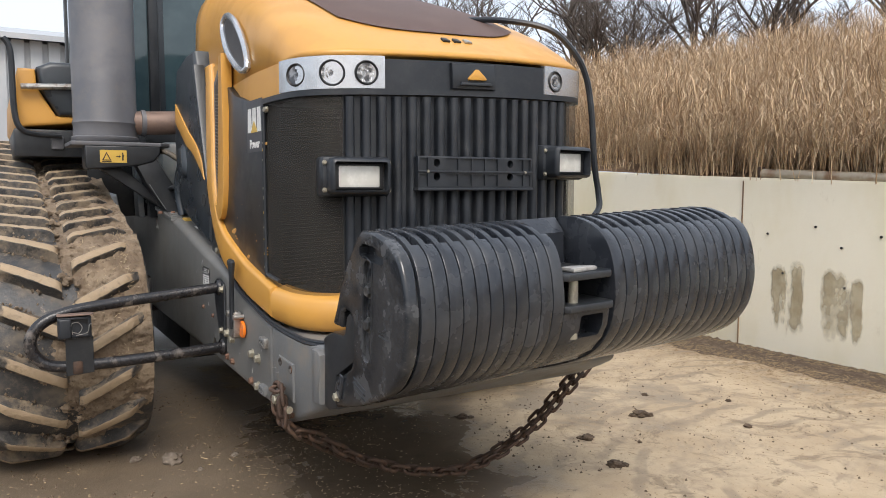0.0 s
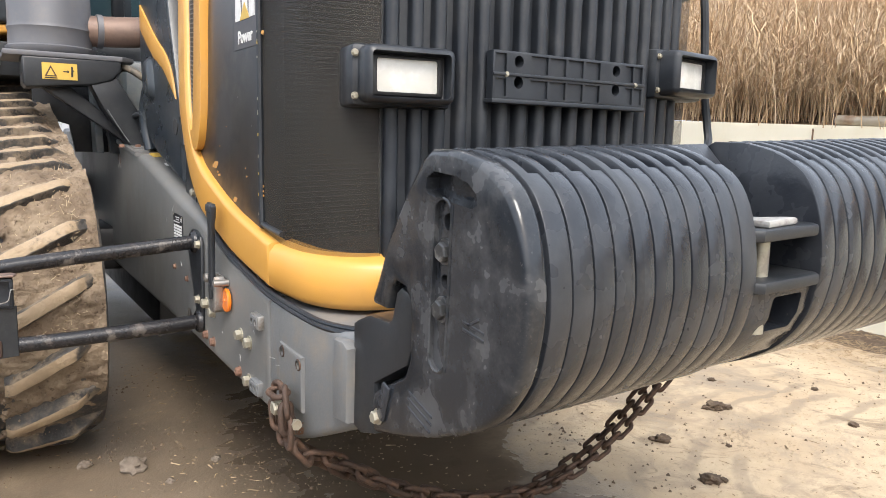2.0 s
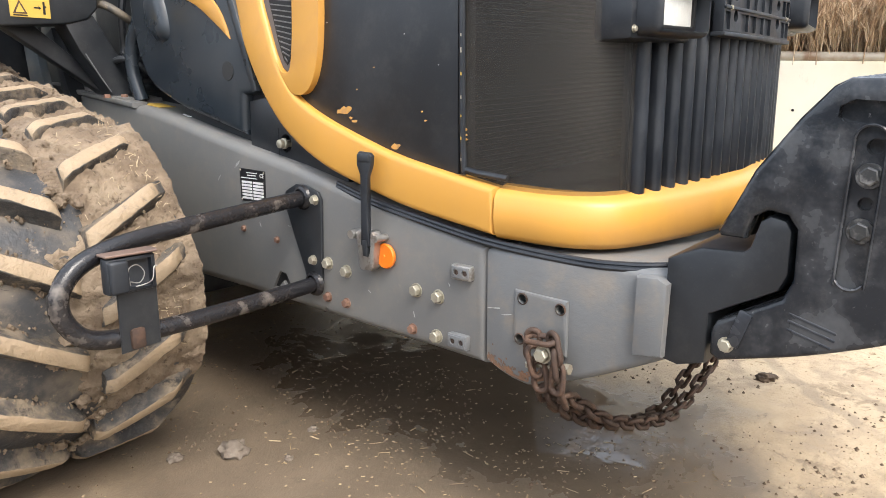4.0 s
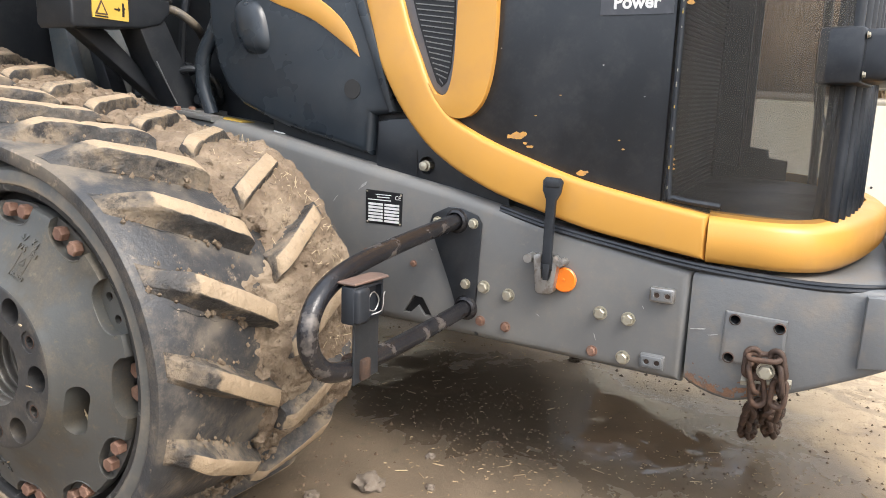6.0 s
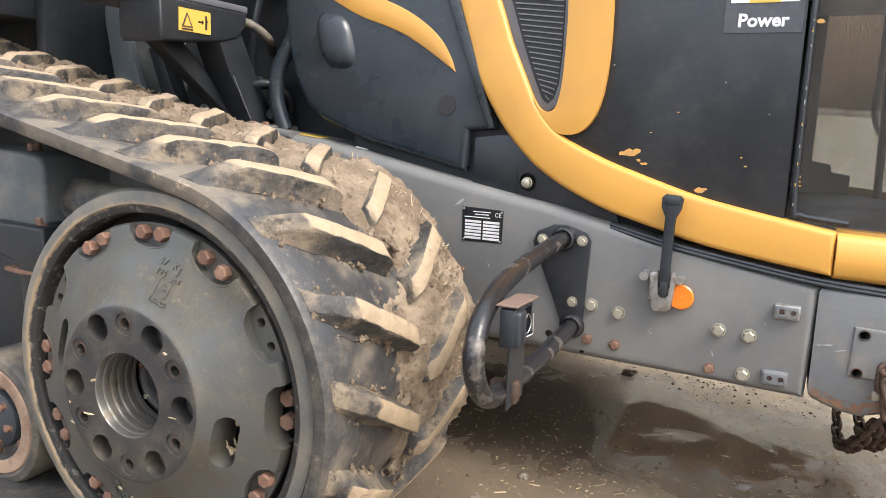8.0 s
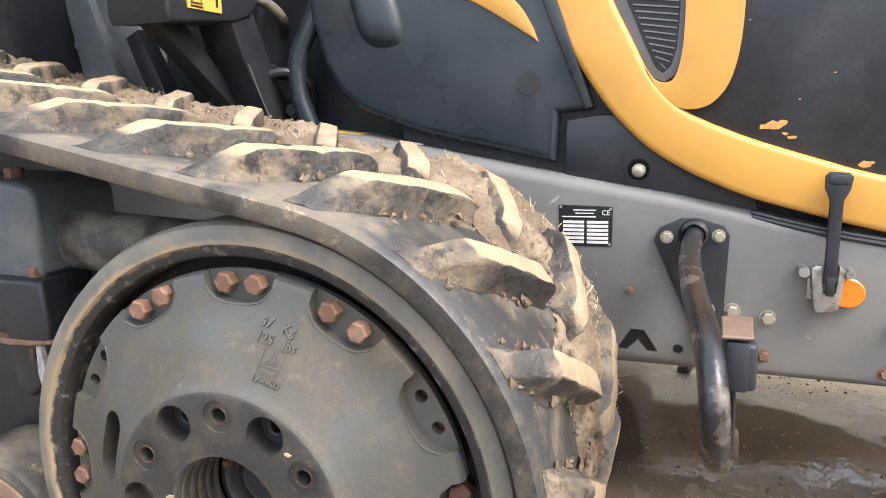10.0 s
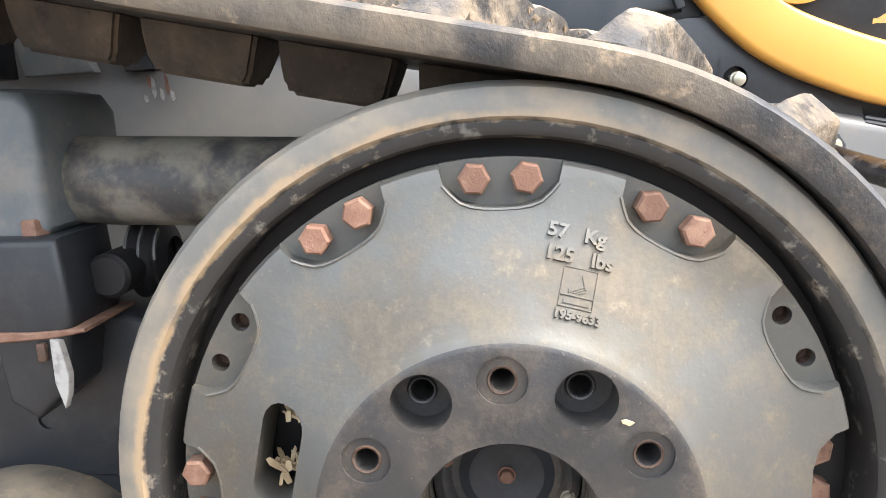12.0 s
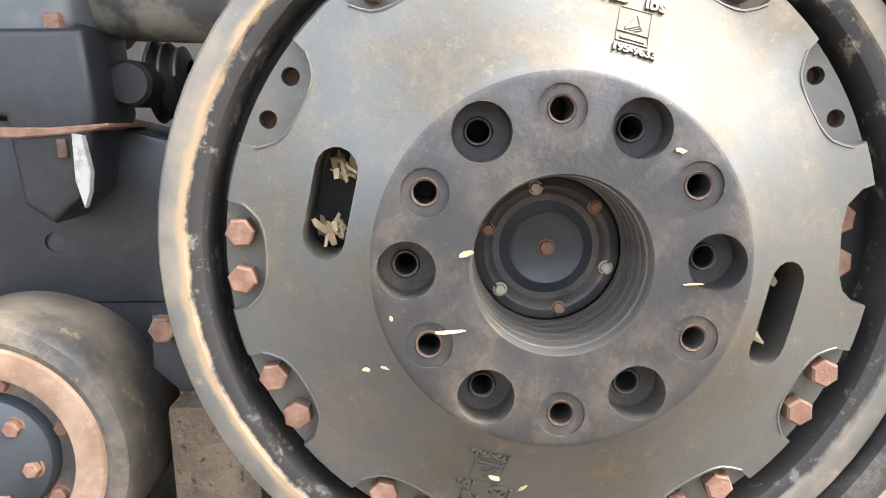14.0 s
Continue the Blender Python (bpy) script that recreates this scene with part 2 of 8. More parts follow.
def rub_ring(m, cy, cz, radius):
    """Tan dust rubbed into a ring on a tyre's shoulder, ragged, heavier to the rear; the rubber inside it is coloured
    near-black.
    """
    nt = m.node_tree
    N, L = nt.nodes.new, nt.links.new
    bs = nt.nodes["Principled BSDF"]
    geo = N("ShaderNodeNewGeometry").outputs["Position"]
    rel = N("ShaderNodeVectorMath")
    rel.operation = "SUBTRACT"
    rel.inputs[1].default_value = (0, cy, cz)
    L(geo, rel.inputs[0])
    flat = N("ShaderNodeVectorMath")
    flat.operation = "MULTIPLY"
    flat.inputs[1].default_value = (0, 1, 1)
    L(rel.outputs[0], flat.inputs[0])
    ln = N("ShaderNodeVectorMath")
    ln.operation = "LENGTH"
    L(flat.outputs[0], ln.inputs[0])
    xyz = N("ShaderNodeSeparateXYZ")
    L(rel.outputs[0], xyz.inputs[0])

    def rng(v, a, b, c=0.0, d=1.0):
        r = N("ShaderNodeMapRange")
        r.interpolation_type = "SMOOTHSTEP"
        for k, x in zip(("From Min", "From Max", "To Min", "To Max"), (a, b, c, d)):
            r.inputs[k].default_value = x
        L(v, r.inputs["Value"])
        return r.outputs["Result"]

    def mul(a, b, op="MULTIPLY"):
        q = N("ShaderNodeMath")
        q.operation = op
        for sock, v in zip(q.inputs, (a, b)):
            if isinstance(v, float):
                sock.default_value = v
            else:
                L(v, sock)
        return q.outputs[0]

    def nz(sc, det=5.0):
        n = N("ShaderNodeTexNoise")
        n.inputs["Scale"].default_value, n.inputs["Detail"].default_value, n.inputs["Roughness"].default_value = sc, det, 0.65
        L(geo, n.inputs["Vector"])
        return n.outputs["Fac"]

    wob = mul(ln.outputs["Value"], mul(mul(nz(30.0), 0.5, "SUBTRACT"), 0.016), "ADD")
    band = mul(rng(wob, radius - 0.006, radius - 0.001), rng(wob, radius + 0.009, radius + 0.001))
    rear = rng(xyz.outputs["Y"], -0.30, 0.30, 0.12, 1.0)
    tan = mul(mul(band, rear), rng(nz(14.0), 0.30, 0.50))
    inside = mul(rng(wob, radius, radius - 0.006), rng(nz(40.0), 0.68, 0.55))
    old = bs.inputs["Base Color"].links[0].from_socket

    def mix(f, a, b):
        x = N("ShaderNodeMix")
        x.data_type = "RGBA"
        L(f, x.inputs["Factor"])
        L(a, x.inputs["A"])
        x.inputs["B"].default_value = (*b, 1)
        return x.outputs["Result"]

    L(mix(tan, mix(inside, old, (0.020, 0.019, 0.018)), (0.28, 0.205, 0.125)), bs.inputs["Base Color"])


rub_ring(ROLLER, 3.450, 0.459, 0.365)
RUSTBOLT = shader("rust_red_bolt", (0.175, 0.092, 0.062), 0.7, metal=0.1, second=(0.265, 0.158, 0.108), scale=40, low=0.4, high=0.7, fine=(0.15, 0.07, 0.045), fine_scale=120, bump=0.3, bump_scale=300, vary=0.2)
RUST = shader("rusty_steel", (0.066, 0.042, 0.031), 0.65, metal=0.3, second=(0.115, 0.066, 0.043), scale=35, low=0.42, high=0.68, fine=(0.05, 0.035, 0.03), fine_scale=90, bump=0.4, bump_scale=260, vary=0.25)
ZINC = shader("pale_zinc_bolt", (0.38, 0.355, 0.28), 0.42, metal=0.55, second=(0.36, 0.32, 0.25), scale=50, rough2=0.6, bump=0.1, bump_scale=300, vary=0.12)
STEEL = shader("bright_worn_steel", (0.42, 0.41, 0.39), 0.36, metal=0.8, second=(0.25, 0.22, 0.19), scale=30, rough2=0.55, bump=0.12, bump_scale=200)
RAIL = shader("worn_black_rail_tube", (0.012, 0.012, 0.014), 0.26, second=(0.15, 0.135, 0.12), scale=14, low=0.56, high=0.72, rough2=0.45, fine=(0.34, 0.25, 0.19), fine_scale=34, fine_low=0.66, fine_high=0.76, bump=0.25, bump_scale=90, grit=0.12, grit_colour=(0.3, 0.22, 0.16))
CHROME = shader("silver_lamp_housing", (0.55, 0.56, 0.58), 0.22, metal=0.75, second=(0.48, 0.49, 0.5), scale=10)
REFLECTOR = shader("faceted_lamp_reflector", (0.42, 0.42, 0.42), 0.15, metal=0.8, second=(0.06, 0.06, 0.065), scale=45, low=0.42, high=0.6, coat=0.8, bump=0.8, bump_scale=110)
LENS = shader("frosted_lamp_lens", (0.62, 0.61, 0.56), 0.18, second=(0.75, 0.74, 0.69), scale=22, low=0.4, high=0.7, coat=0.6, bump=0.25, bump_scale=160)
DARKLENS = shader("dark_lamp_bowl", (0.05, 0.05, 0.055), 0.15, metal=0.6, second=(0.28, 0.28, 0.29), scale=40, coat=0.8)
RINGGLASS = shader("dark_glossy_inset", (0.03, 0.032, 0.036), 0.12, second=(0.05, 0.05, 0.05), scale=9, spec=0.4)
ORANGE = shader("orange_reflector", (0.85, 0.20, 0.012), 0.3, coat=0.5, fine=(0.7, 0.16, 0.01), fine_scale=300)
STICKER_Y = shader("yellow_warning_sticker", (0.58, 0.38, 0.07), 0.45, second=(0.6, 0.4, 0.08), scale=30)
STICKER_W = shader("white_print", (0.72, 0.72, 0.70), 0.5, second=(0.6, 0.6, 0.58), scale=40)
STICKER_D = shader("dark_grey_sticker", (0.055, 0.058, 0.066), 0.45, second=(0.07, 0.072, 0.08), scale=40)
# for print and plain black parts; also stands in for shade inside holes
INK_SHADE = shader("black_print_parts_and_shade", (0.010, 0.010, 0.011), 0.5)
BARE = shader("chipped_paint_showing_primer", (0.55, 0.29, 0.07), 0.6, second=(0.42, 0.24, 0.09), scale=90)
PRIMER = shader("dull_grey_spot", (0.024, 0.024, 0.024), 0.75)
BROWNPANEL = shader("matt_brown_glare_panel", (0.085, 0.045, 0.032), 0.6, second=(0.10, 0.055, 0.04), scale=5, bump=0.1, bump_scale=400)
PIPEBROWN = shader("heat_browned_pipe", (0.20, 0.135, 0.105), 0.55, metal=0.3, second=(0.14, 0.10, 0.085), scale=10, bump=0.2, bump_scale=120)
STACK = shader("grey_exhaust_stack", (0.115, 0.118, 0.13), 0.5, metal=0.2, second=(0.15, 0.15, 0.16), scale=4, rough2=0.6, fine=(0.2, 0.19, 0.18), fine_scale=50, fine_low=0.68, fine_high=0.85, bump=0.05, bump_scale=150, grit=0.12)
RUSTRING = shader("tan_rusty_ring", (0.34, 0.235, 0.16), 0.8, second=(0.24, 0.15, 0.10), scale=14, fine=(0.40, 0.27, 0.2), fine_scale=60, bump=0.2, bump_scale=150)
STRAW = shader("pale_straw", (0.52, 0.42, 0.27), 0.8, second=(0.36, 0.26, 0.15), scale=20, vary=0.2)


# ---- mesh helpers ----
def finish(me, mat, angle=35):
    for x in (mat if isinstance(mat, (list, tuple)) else [mat]):
        me.materials.append(x)
    for p in me.polygons:
        p.use_smooth = True
    me.set_sharp_from_angle(angle=radians(angle))
    return me


def part(name, bm, mat, parent=None, label="", angle=35):
    """One mesh object under a thing or a part; bm may be a bmesh or a ready mesh."""
    if isinstance(bm, bmesh.types.BMesh):
        me = bpy.data.meshes.new(name)
        bm.to_mesh(me)
        bm.free()
        finish(me, mat, angle)
    else:
        me = bm
    ob = new(name, me)
    if parent:
        ob.parent = parent
    if label:
        tagged(ob, label)
    return ob


def thing(name, label, category, group="", kind=""):
    return tagged(new(name), label, category, group, kind)


def orient(bm):
    bmesh.ops.recalc_face_normals(bm, faces=bm.faces)
    return bm


def box(lo, hi, bevel=0.004, seg=2):
    bm = bmesh.new()
    bmesh.ops.create_cube(bm, size=1)
    for v in bm.verts:
        v.co = Vector([lo[i] + (v.co[i] + 0.5) * (hi[i] - lo[i]) for i in range(3)])
    if bevel:
        bmesh.ops.bevel(bm, geom=list(bm.edges), offset=bevel, segments=seg, affect="EDGES", profile=0.5)
    return orient(bm)


AX = {"x": lambda a, b, d: (d, a, b), "y": lambda a, b, d: (a, d, b), "z": lambda a, b, d: (a, b, d)}


def prism(outline, d0, d1, axis="x", bevel=0.003, seg=2, which=(0, 1)):
    """A plate of the given outline (two coordinates) between d0 and d1 along an axis; its rim is rounded."""
    bm = bmesh.new()
    f = AX[axis]
    lo = [bm.verts.new(f(a, b, d0)) for a, b in outline]
    hi = [bm.verts.new(f(a, b, d1)) for a, b in outline]
    n = len(outline)
    caps = [bm.faces.new(lo), bm.faces.new(hi)]
    for i in range(n):
        bm.faces.new((lo[i], lo[(i + 1) % n], hi[(i + 1) % n], hi[i]))
    orient(bm)
    if bevel:
        rim = [e for k in which for e in caps[k].edges]
        bmesh.ops.bevel(bm, geom=rim, offset=bevel, segments=seg, affect="EDGES", profile=0.5, clamp_overlap=True)
    big = [p for p in bm.faces if len(p.verts) > 4]
    bmesh.ops.triangulate(bm, faces=big)
    return bm


def smooth_path(pts, n=8, closed=False):
    """Catmull-Rom through points of any dimension."""
    P = [Vector(p) for p in pts]
    out, m = [], len(P)
    rng = range(m) if closed else range(m - 1)
    for i in rng:
        a, b, c, d = (P[(i - 1) % m] if closed or i else P[0]), P[i], P[(i + 1) % m], (P[(i + 2) % m] if closed or i + 2 < m else P[-1])
        for k in range(n):
            t = k / n
            out.append(0.5 * ((2 * b) + (c - a) * t + (2 * a - 5 * b + 4 * c - d) * t * t + (3 * b - a - 3 * c + d) * t ** 3))
    if not closed:
        out.append(P[-1])
    return out


def tube(pts, r, seg=12, closed=False, caps=True, bm=None):
    """A round bar along a path; r may be one radius or one a point."""
    bm = bm or bmesh.new()
    P = [Vector(p) for p in pts]
    m = len(P)
    rings, up = [], None
    for i, p in enumerate(P):
        if closed:
            t = P[(i + 1) % m] - P[i - 1]
        else:
            t = P[min(i + 1, m - 1)] - P[max(i - 1, 0)]
        t.normalize()
        if up is None:
            up = t.orthogonal().normalized()
        up = (up - t * up.dot(t)).normalized()
        side = t.cross(up)
        rad = r[i] if isinstance(r, (list, tuple)) else r
        rings.append([bm.verts.new(p + (up * math.cos(a) + side * math.sin(a)) * rad) for a in [2 * math.pi * k / seg for k in range(seg)]])
    for i in range(m if closed else m - 1):
        a, b = rings[i], rings[(i + 1) % m]
        for k in range(seg):
            bm.faces.new((a[k], a[(k + 1) % seg], b[(k + 1) % seg], b[k]))
    if caps and not closed:
        bm.faces.new(rings[0][::-1])
        bm.faces.new(rings[-1])
    return orient(bm)


def lathe(profile, centre, axis="x", seg=48, closed=True):
    """Turned body: profile of (along the axis, radius); a radius of 0 closes it."""
    bm = bmesh.new()
    c = Vector(centre)
    rings = []
    for d, r in profile:
        ring = []
        for k in range(seg if r > 1e-6 else 1):
            a = 2 * math.pi * k / seg
            u, v = r * math.cos(a), r * math.sin(a)
            ring.append(bm.verts.new(c + Vector({"x": (d, u, v), "y": (u, d, v), "z": (u, v, d)}[axis])))
        rings.append(ring)
    pairs = list(zip(rings, rings[1:]))
    if closed and len(rings[0]) > 1 and len(rings[-1]) > 1:
        pairs.append((rings[-1], rings[0]))
    for a, b in pairs:
        for k in range(seg):
            q = [a[k % len(a)], a[(k + 1) % len(a)], b[(k + 1) % len(b)], b[k % len(b)]]
            u = []
            for v in q:
                if v not in u:
                    u.append(v)
            if len(u) > 2:
                bm.faces.new(u)
    return orient(bm)


def hexbolt(r, h, washer=True):
    """A hexagon head along -x with a flange, base at the origin."""
    bm = bmesh.new()
    n = 6
    rings = []
    if washer:
        for d, rr in ((0, r * 1.28), (-h * 0.18, r * 1.28), (-h * 0.18, r * 1.0)):
            rings.append([bm.verts.new((d, rr * math.cos(2 * math.pi * k / 12), rr * math.sin(2 * math.pi * k / 12))) for k in range(12)])
        for a, b in zip(rings, rings[1:]):
            for k in range(12):
                bm.faces.new((a[k], a[(k + 1) % 12], b[(k + 1) % 12], b[k]))
    hx = [(d, rr) for d, rr in ((0, r), (-h * 0.86, r), (-h, r * 0.84))]
    hr = [[bm.verts.new((d, rr * math.cos(2 * math.pi * k / n), rr * math.sin(2 * math.pi * k / n))) for k in range(n)] for d, rr in hx]
    for a, b in zip(hr, hr[1:]):
        for k in range(n):
            bm.faces.new((a[k], a[(k + 1) % n], b[(k + 1) % n], b[k]))
    bm.faces.new(hr[-1])
    return orient(bm)


def mesh_of(bm, name, mat, angle=35):
    me = bpy.data.meshes.new(name)
    bm.to_mesh(me)
    bm.free()
    return finish(me, mat, angle)


def carve(bm, cutters, name, mat, angle=30):
    """The body less the cutters, as a ready mesh."""
    me, cu = bpy.data.meshes.new(name), bpy.data.meshes.new("cut")
    bm.to_mesh(me)
    bm.free()
    merged = bmesh.new()
    for c in cutters:
        tmp = bpy.data.meshes.new("tmp")
        c.to_mesh(tmp)
        c.free()
        merged.from_mesh(tmp)
        bpy.data.meshes.remove(tmp)
    merged.to_mesh(cu)
    merged.free()
    a, b = new("body", me), new("cutter", cu)
    mod = a.modifiers.new("cut", "BOOLEAN")
    mod.operation, mod.object, mod.solver = "DIFFERENCE", b, "EXACT"
    mod.use_self = True
    deps = bpy.context.evaluated_depsgraph_get()
    out = bpy.data.meshes.new_from_object(a.evaluated_get(deps))
    out.name = name
    bpy.data.objects.remove(a)
    bpy.data.objects.remove(b)
    bpy.data.meshes.remove(me)
    bpy.data.meshes.remove(cu)
    return finish(out, mat, angle)


def letters(text, size, depth=0.001, bold=0.0):
    """Built-in-font lettering as a mesh in the xy plane, centred."""
    cu = bpy.data.curves.new("letters", "FONT")
    cu.body, cu.size, cu.extrude, cu.align_x, cu.align_y, cu.resolution_u = text, size, depth, "CENTER", "CENTER", 3
    cu.offset = bold
    ob = new("letters", cu)
    me = bpy.data.meshes.new_from_object(ob.evaluated_get(bpy.context.evaluated_depsgraph_get()))
    bpy.data.objects.remove(ob)
    bpy.data.curves.remove(cu)
    return me


def put(name, me, m, parent=None, label=""):
    ob = new(name, me)
    ob.matrix_basis = m
    if parent:
        ob.parent = parent
    if label:
        tagged(ob, label)
    return ob


def ring2(cy, cz, r, n=20, a0=0.0):
    return [(cy + r * math.cos(a0 + 2 * math.pi * k / n), cz + r * math.sin(a0 + 2 * math.pi * k / n)) for k in range(n)]


def stadium(c, length, width, angle, n=8):
    """Rounded slot in two coordinates: centre, whole length, width, angle in degrees of its long side."""
    a = radians(angle)
    ax, ay = math.cos(a), math.sin(a)
    h, r = length / 2 - width / 2, width / 2
    out = []
    for s, base in ((1, a - math.pi / 2), (-1, a + math.pi / 2)):
        for k in range(n + 1):
            t = base + math.pi * k / n
            out.append((c[0] + s * h * ax + r * math.cos(t), c[1] + s * h * ay + r * math.sin(t)))
    return out


def side_plane(y, z, x, turn=0.0):
    """A pose whose local xy plane lies on the tractor's right flank, reading to the right from outside."""
    return Matrix.Translation((x, y, z)) @ Matrix(((0, 0, -1, 0), (-1, 0, 0, 0), (0, 1, 0, 0), (0, 0, 0, 1))) @ pose(0, 0, 0, 0, 0, turn)


# ---- setting: ground, wall, bank ----
def ground_material():
    m = bpy.data.materials.new("muddy_wet_yard")
    m.use_nodes = True
    nt = m.node_tree
    N, L = nt.nodes.new, nt.links.new
    bs = nt.nodes["Principled BSDF"]
    co = N("ShaderNodeNewGeometry").outputs["Position"]

    def nz(scale, detail=5.0, rg=0.6, dist=0.0):
        n = N("ShaderNodeTexNoise")
        n.inputs["Scale"].default_value, n.inputs["Detail"].default_value = scale, detail
        n.inputs["Roughness"].default_value, n.inputs["Distortion"].default_value = rg, dist
        L(co, n.inputs["Vector"])
        return n.outputs["Fac"]

    def rng(v, a, b, c=0.0, d=1.0):
        r = N("ShaderNodeMapRange")
        r.interpolation_type = "SMOOTHSTEP"
        for k, x in zip(("From Min", "From Max", "To Min", "To Max"), (a, b, c, d)):
            r.inputs[k].default_value = x
        L(v, r.inputs["Value"])
        return r.outputs["Result"]

    def mth(op, a, b):
        q = N("ShaderNodeMath")
        q.operation = op
        for s, v in zip(q.inputs, (a, b)):
            if isinstance(v, float):
                s.default_value = v
            else:
                L(v, s)
        return q.outputs[0]

    def mix(f, a, b):
        x = N("ShaderNodeMix")
        x.data_type = "RGBA"
        L(f, x.inputs["Factor"])
        for s, v in ((x.inputs["A"], a), (x.inputs["B"], b)):
            if isinstance(v, tuple):
                s.default_value = (*v, 1)
            else:
                L(v, s)
        return x.outputs["Result"]

    # damp stretches: soaked below the machine, drying out towards the wall
    xyz = N("ShaderNodeSeparateXYZ")
    L(co, xyz.inputs[0])
    dry = rng(mth("ADD", mth("ADD", xyz.outputs["X"], mth("MULTIPLY", xyz.outputs["Y"], -0.45)), mth("MULTIPLY", nz(2.2, 6.0, 0.65), 0.5)), -0.72, -0.20)
    wet_n = mth("ADD", mth("MULTIPLY", nz(1.3, 9.0, 0.62, 0.4), 1.0), mth("MULTIPLY", dry, -0.30))
    wet = rng(wet_n, 0.24, 0.44)
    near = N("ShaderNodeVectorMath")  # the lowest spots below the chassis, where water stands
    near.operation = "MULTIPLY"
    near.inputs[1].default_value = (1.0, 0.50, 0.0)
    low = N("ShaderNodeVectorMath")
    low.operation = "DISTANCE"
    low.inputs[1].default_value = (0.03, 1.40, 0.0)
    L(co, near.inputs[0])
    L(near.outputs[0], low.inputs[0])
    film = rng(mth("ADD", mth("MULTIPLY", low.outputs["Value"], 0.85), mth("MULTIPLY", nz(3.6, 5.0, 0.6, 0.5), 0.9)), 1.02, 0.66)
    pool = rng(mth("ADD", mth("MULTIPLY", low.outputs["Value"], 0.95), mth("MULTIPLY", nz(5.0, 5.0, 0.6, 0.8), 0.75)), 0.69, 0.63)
    base = mix(rng(nz(2.6), 0.35, 0.7), (0.425, 0.326, 0.213), (0.525, 0.420, 0.284))
    base = mix(rng(nz(7.0, 6.0, 0.7, 1.2), 0.5, 0.68), base, (0.36, 0.28, 0.195))
    base = mix(rng(nz(45.0, 5.0, 0.75), 0.60, 0.74), base, (0.16, 0.115, 0.075))
    # smears left by turning tracks, and drying patches
    ring = N("ShaderNodeTexWave")
    ring.wave_type, ring.rings_direction = "RINGS", "Z"
    for k, v in (("Scale", 2.1), ("Distortion", 5.0), ("Detail", 3.0), ("Detail Scale", 1.4)):
        ring.inputs[k].default_value = v
    shift = N("ShaderNodeVectorMath")
    shift.operation = "SUBTRACT"
    shift.inputs[1].default_value = (1.75, 0.9, 0.0)
    L(co, shift.inputs[0])
    L(shift.outputs[0], ring.inputs["Vector"])
    smear = mth("MULTIPLY", rng(ring.outputs["Fac"], 0.62, 0.95), rng(nz(1.9, 5.0, 0.6), 0.46, 0.60))
    base = mix(mth("MULTIPLY", smear, 0.65), base, (0.255, 0.205, 0.15))
    base = mix(rng(nz(1.1, 7.0, 0.66, 0.8), 0.55, 0.64), base, (0.30, 0.245, 0.18))
    base = mix(mth("MULTIPLY", rng(nz(3.3, 9.0, 0.72, 1.2), 0.55, 0.62), 0.75), base, (0.235, 0.178, 0.118))
    base = mix(mth("MULTIPLY", rng(nz(16.0, 7.0, 0.75, 0.6), 0.58, 0.68), 0.7), base, (0.20, 0.15, 0.10))
    damp = mix(rng(nz(3.2), 0.35, 0.7), (0.148, 0.113, 0.079), (0.195, 0.150, 0.105))
    damp = mix(rng(nz(11.0, 6.0, 0.7), 0.52, 0.72), damp, (0.120, 0.091, 0.063))
    damp = mix(rng(nz(70.0, 5.0, 0.7), 0.64, 0.76), damp, (0.34, 0.26, 0.17))
    # film darkens the wet mud, with the machine's shade and dark reflection mixed in
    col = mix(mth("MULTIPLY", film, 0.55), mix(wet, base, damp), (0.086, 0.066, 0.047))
    L(col, bs.inputs["Base Color"])
    ro = mth("ADD", mth("MULTIPLY", rng(wet, 0.0, 1.0, 0.90, 0.40), rng(film, 0.0, 1.0, 1.0, 0.42)), mth("MULTIPLY", pool, -0.20))
    ro = mth("MAXIMUM", ro, 0.03)
    L(ro, bs.inputs["Roughness"])
    b = N("ShaderNodeBump")
    b.inputs["Distance"].default_value = 0.016
    L(mth("MULTIPLY", rng(wet, 0.0, 1.0, 0.95, 0.22), mth("MULTIPLY", rng(film, 0.0, 1.0, 1.0, 0.35), rng(pool, 0.0, 1.0, 1.0, 0.16))), b.inputs["Strength"])
    grain = mth("ADD", mth("MULTIPLY", nz(28.0, 6.0, 0.7), 0.6), mth("MULTIPLY", nz(130.0, 3.0), 0.3))
    ripple = mth("MULTIPLY", nz(26.0, 2.0, 0.4, 0.6), 2.2)
    blend = N("ShaderNodeMix")
    L(pool, blend.inputs["Factor"])
    L(grain, blend.inputs["A"])
    L(ripple, blend.inputs["B"])
    L(blend.outputs["Result"], b.inputs["Height"])
    L(b.outputs["Normal"], bs.inputs["Normal"])
    return m


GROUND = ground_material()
WALLMAT = shader("weathered_concrete", (0.82, 0.78, 0.645), 0.85, second=(0.73, 0.67, 0.485), scale=1.6, low=0.4, high=0.72, fine=(0.48, 0.42, 0.30), fine_scale=6, fine_low=0.62, fine_high=0.8, bump=0.35, bump_scale=55, stretch=(1.0, 1.0, 0.5))
STAIN = shader("brown_seep_stain", (0.37, 0.31, 0.20), 0.85, second=(0.50, 0.44, 0.31), scale=9, low=0.36, high=0.64, bump=0.3, bump_scale=60)


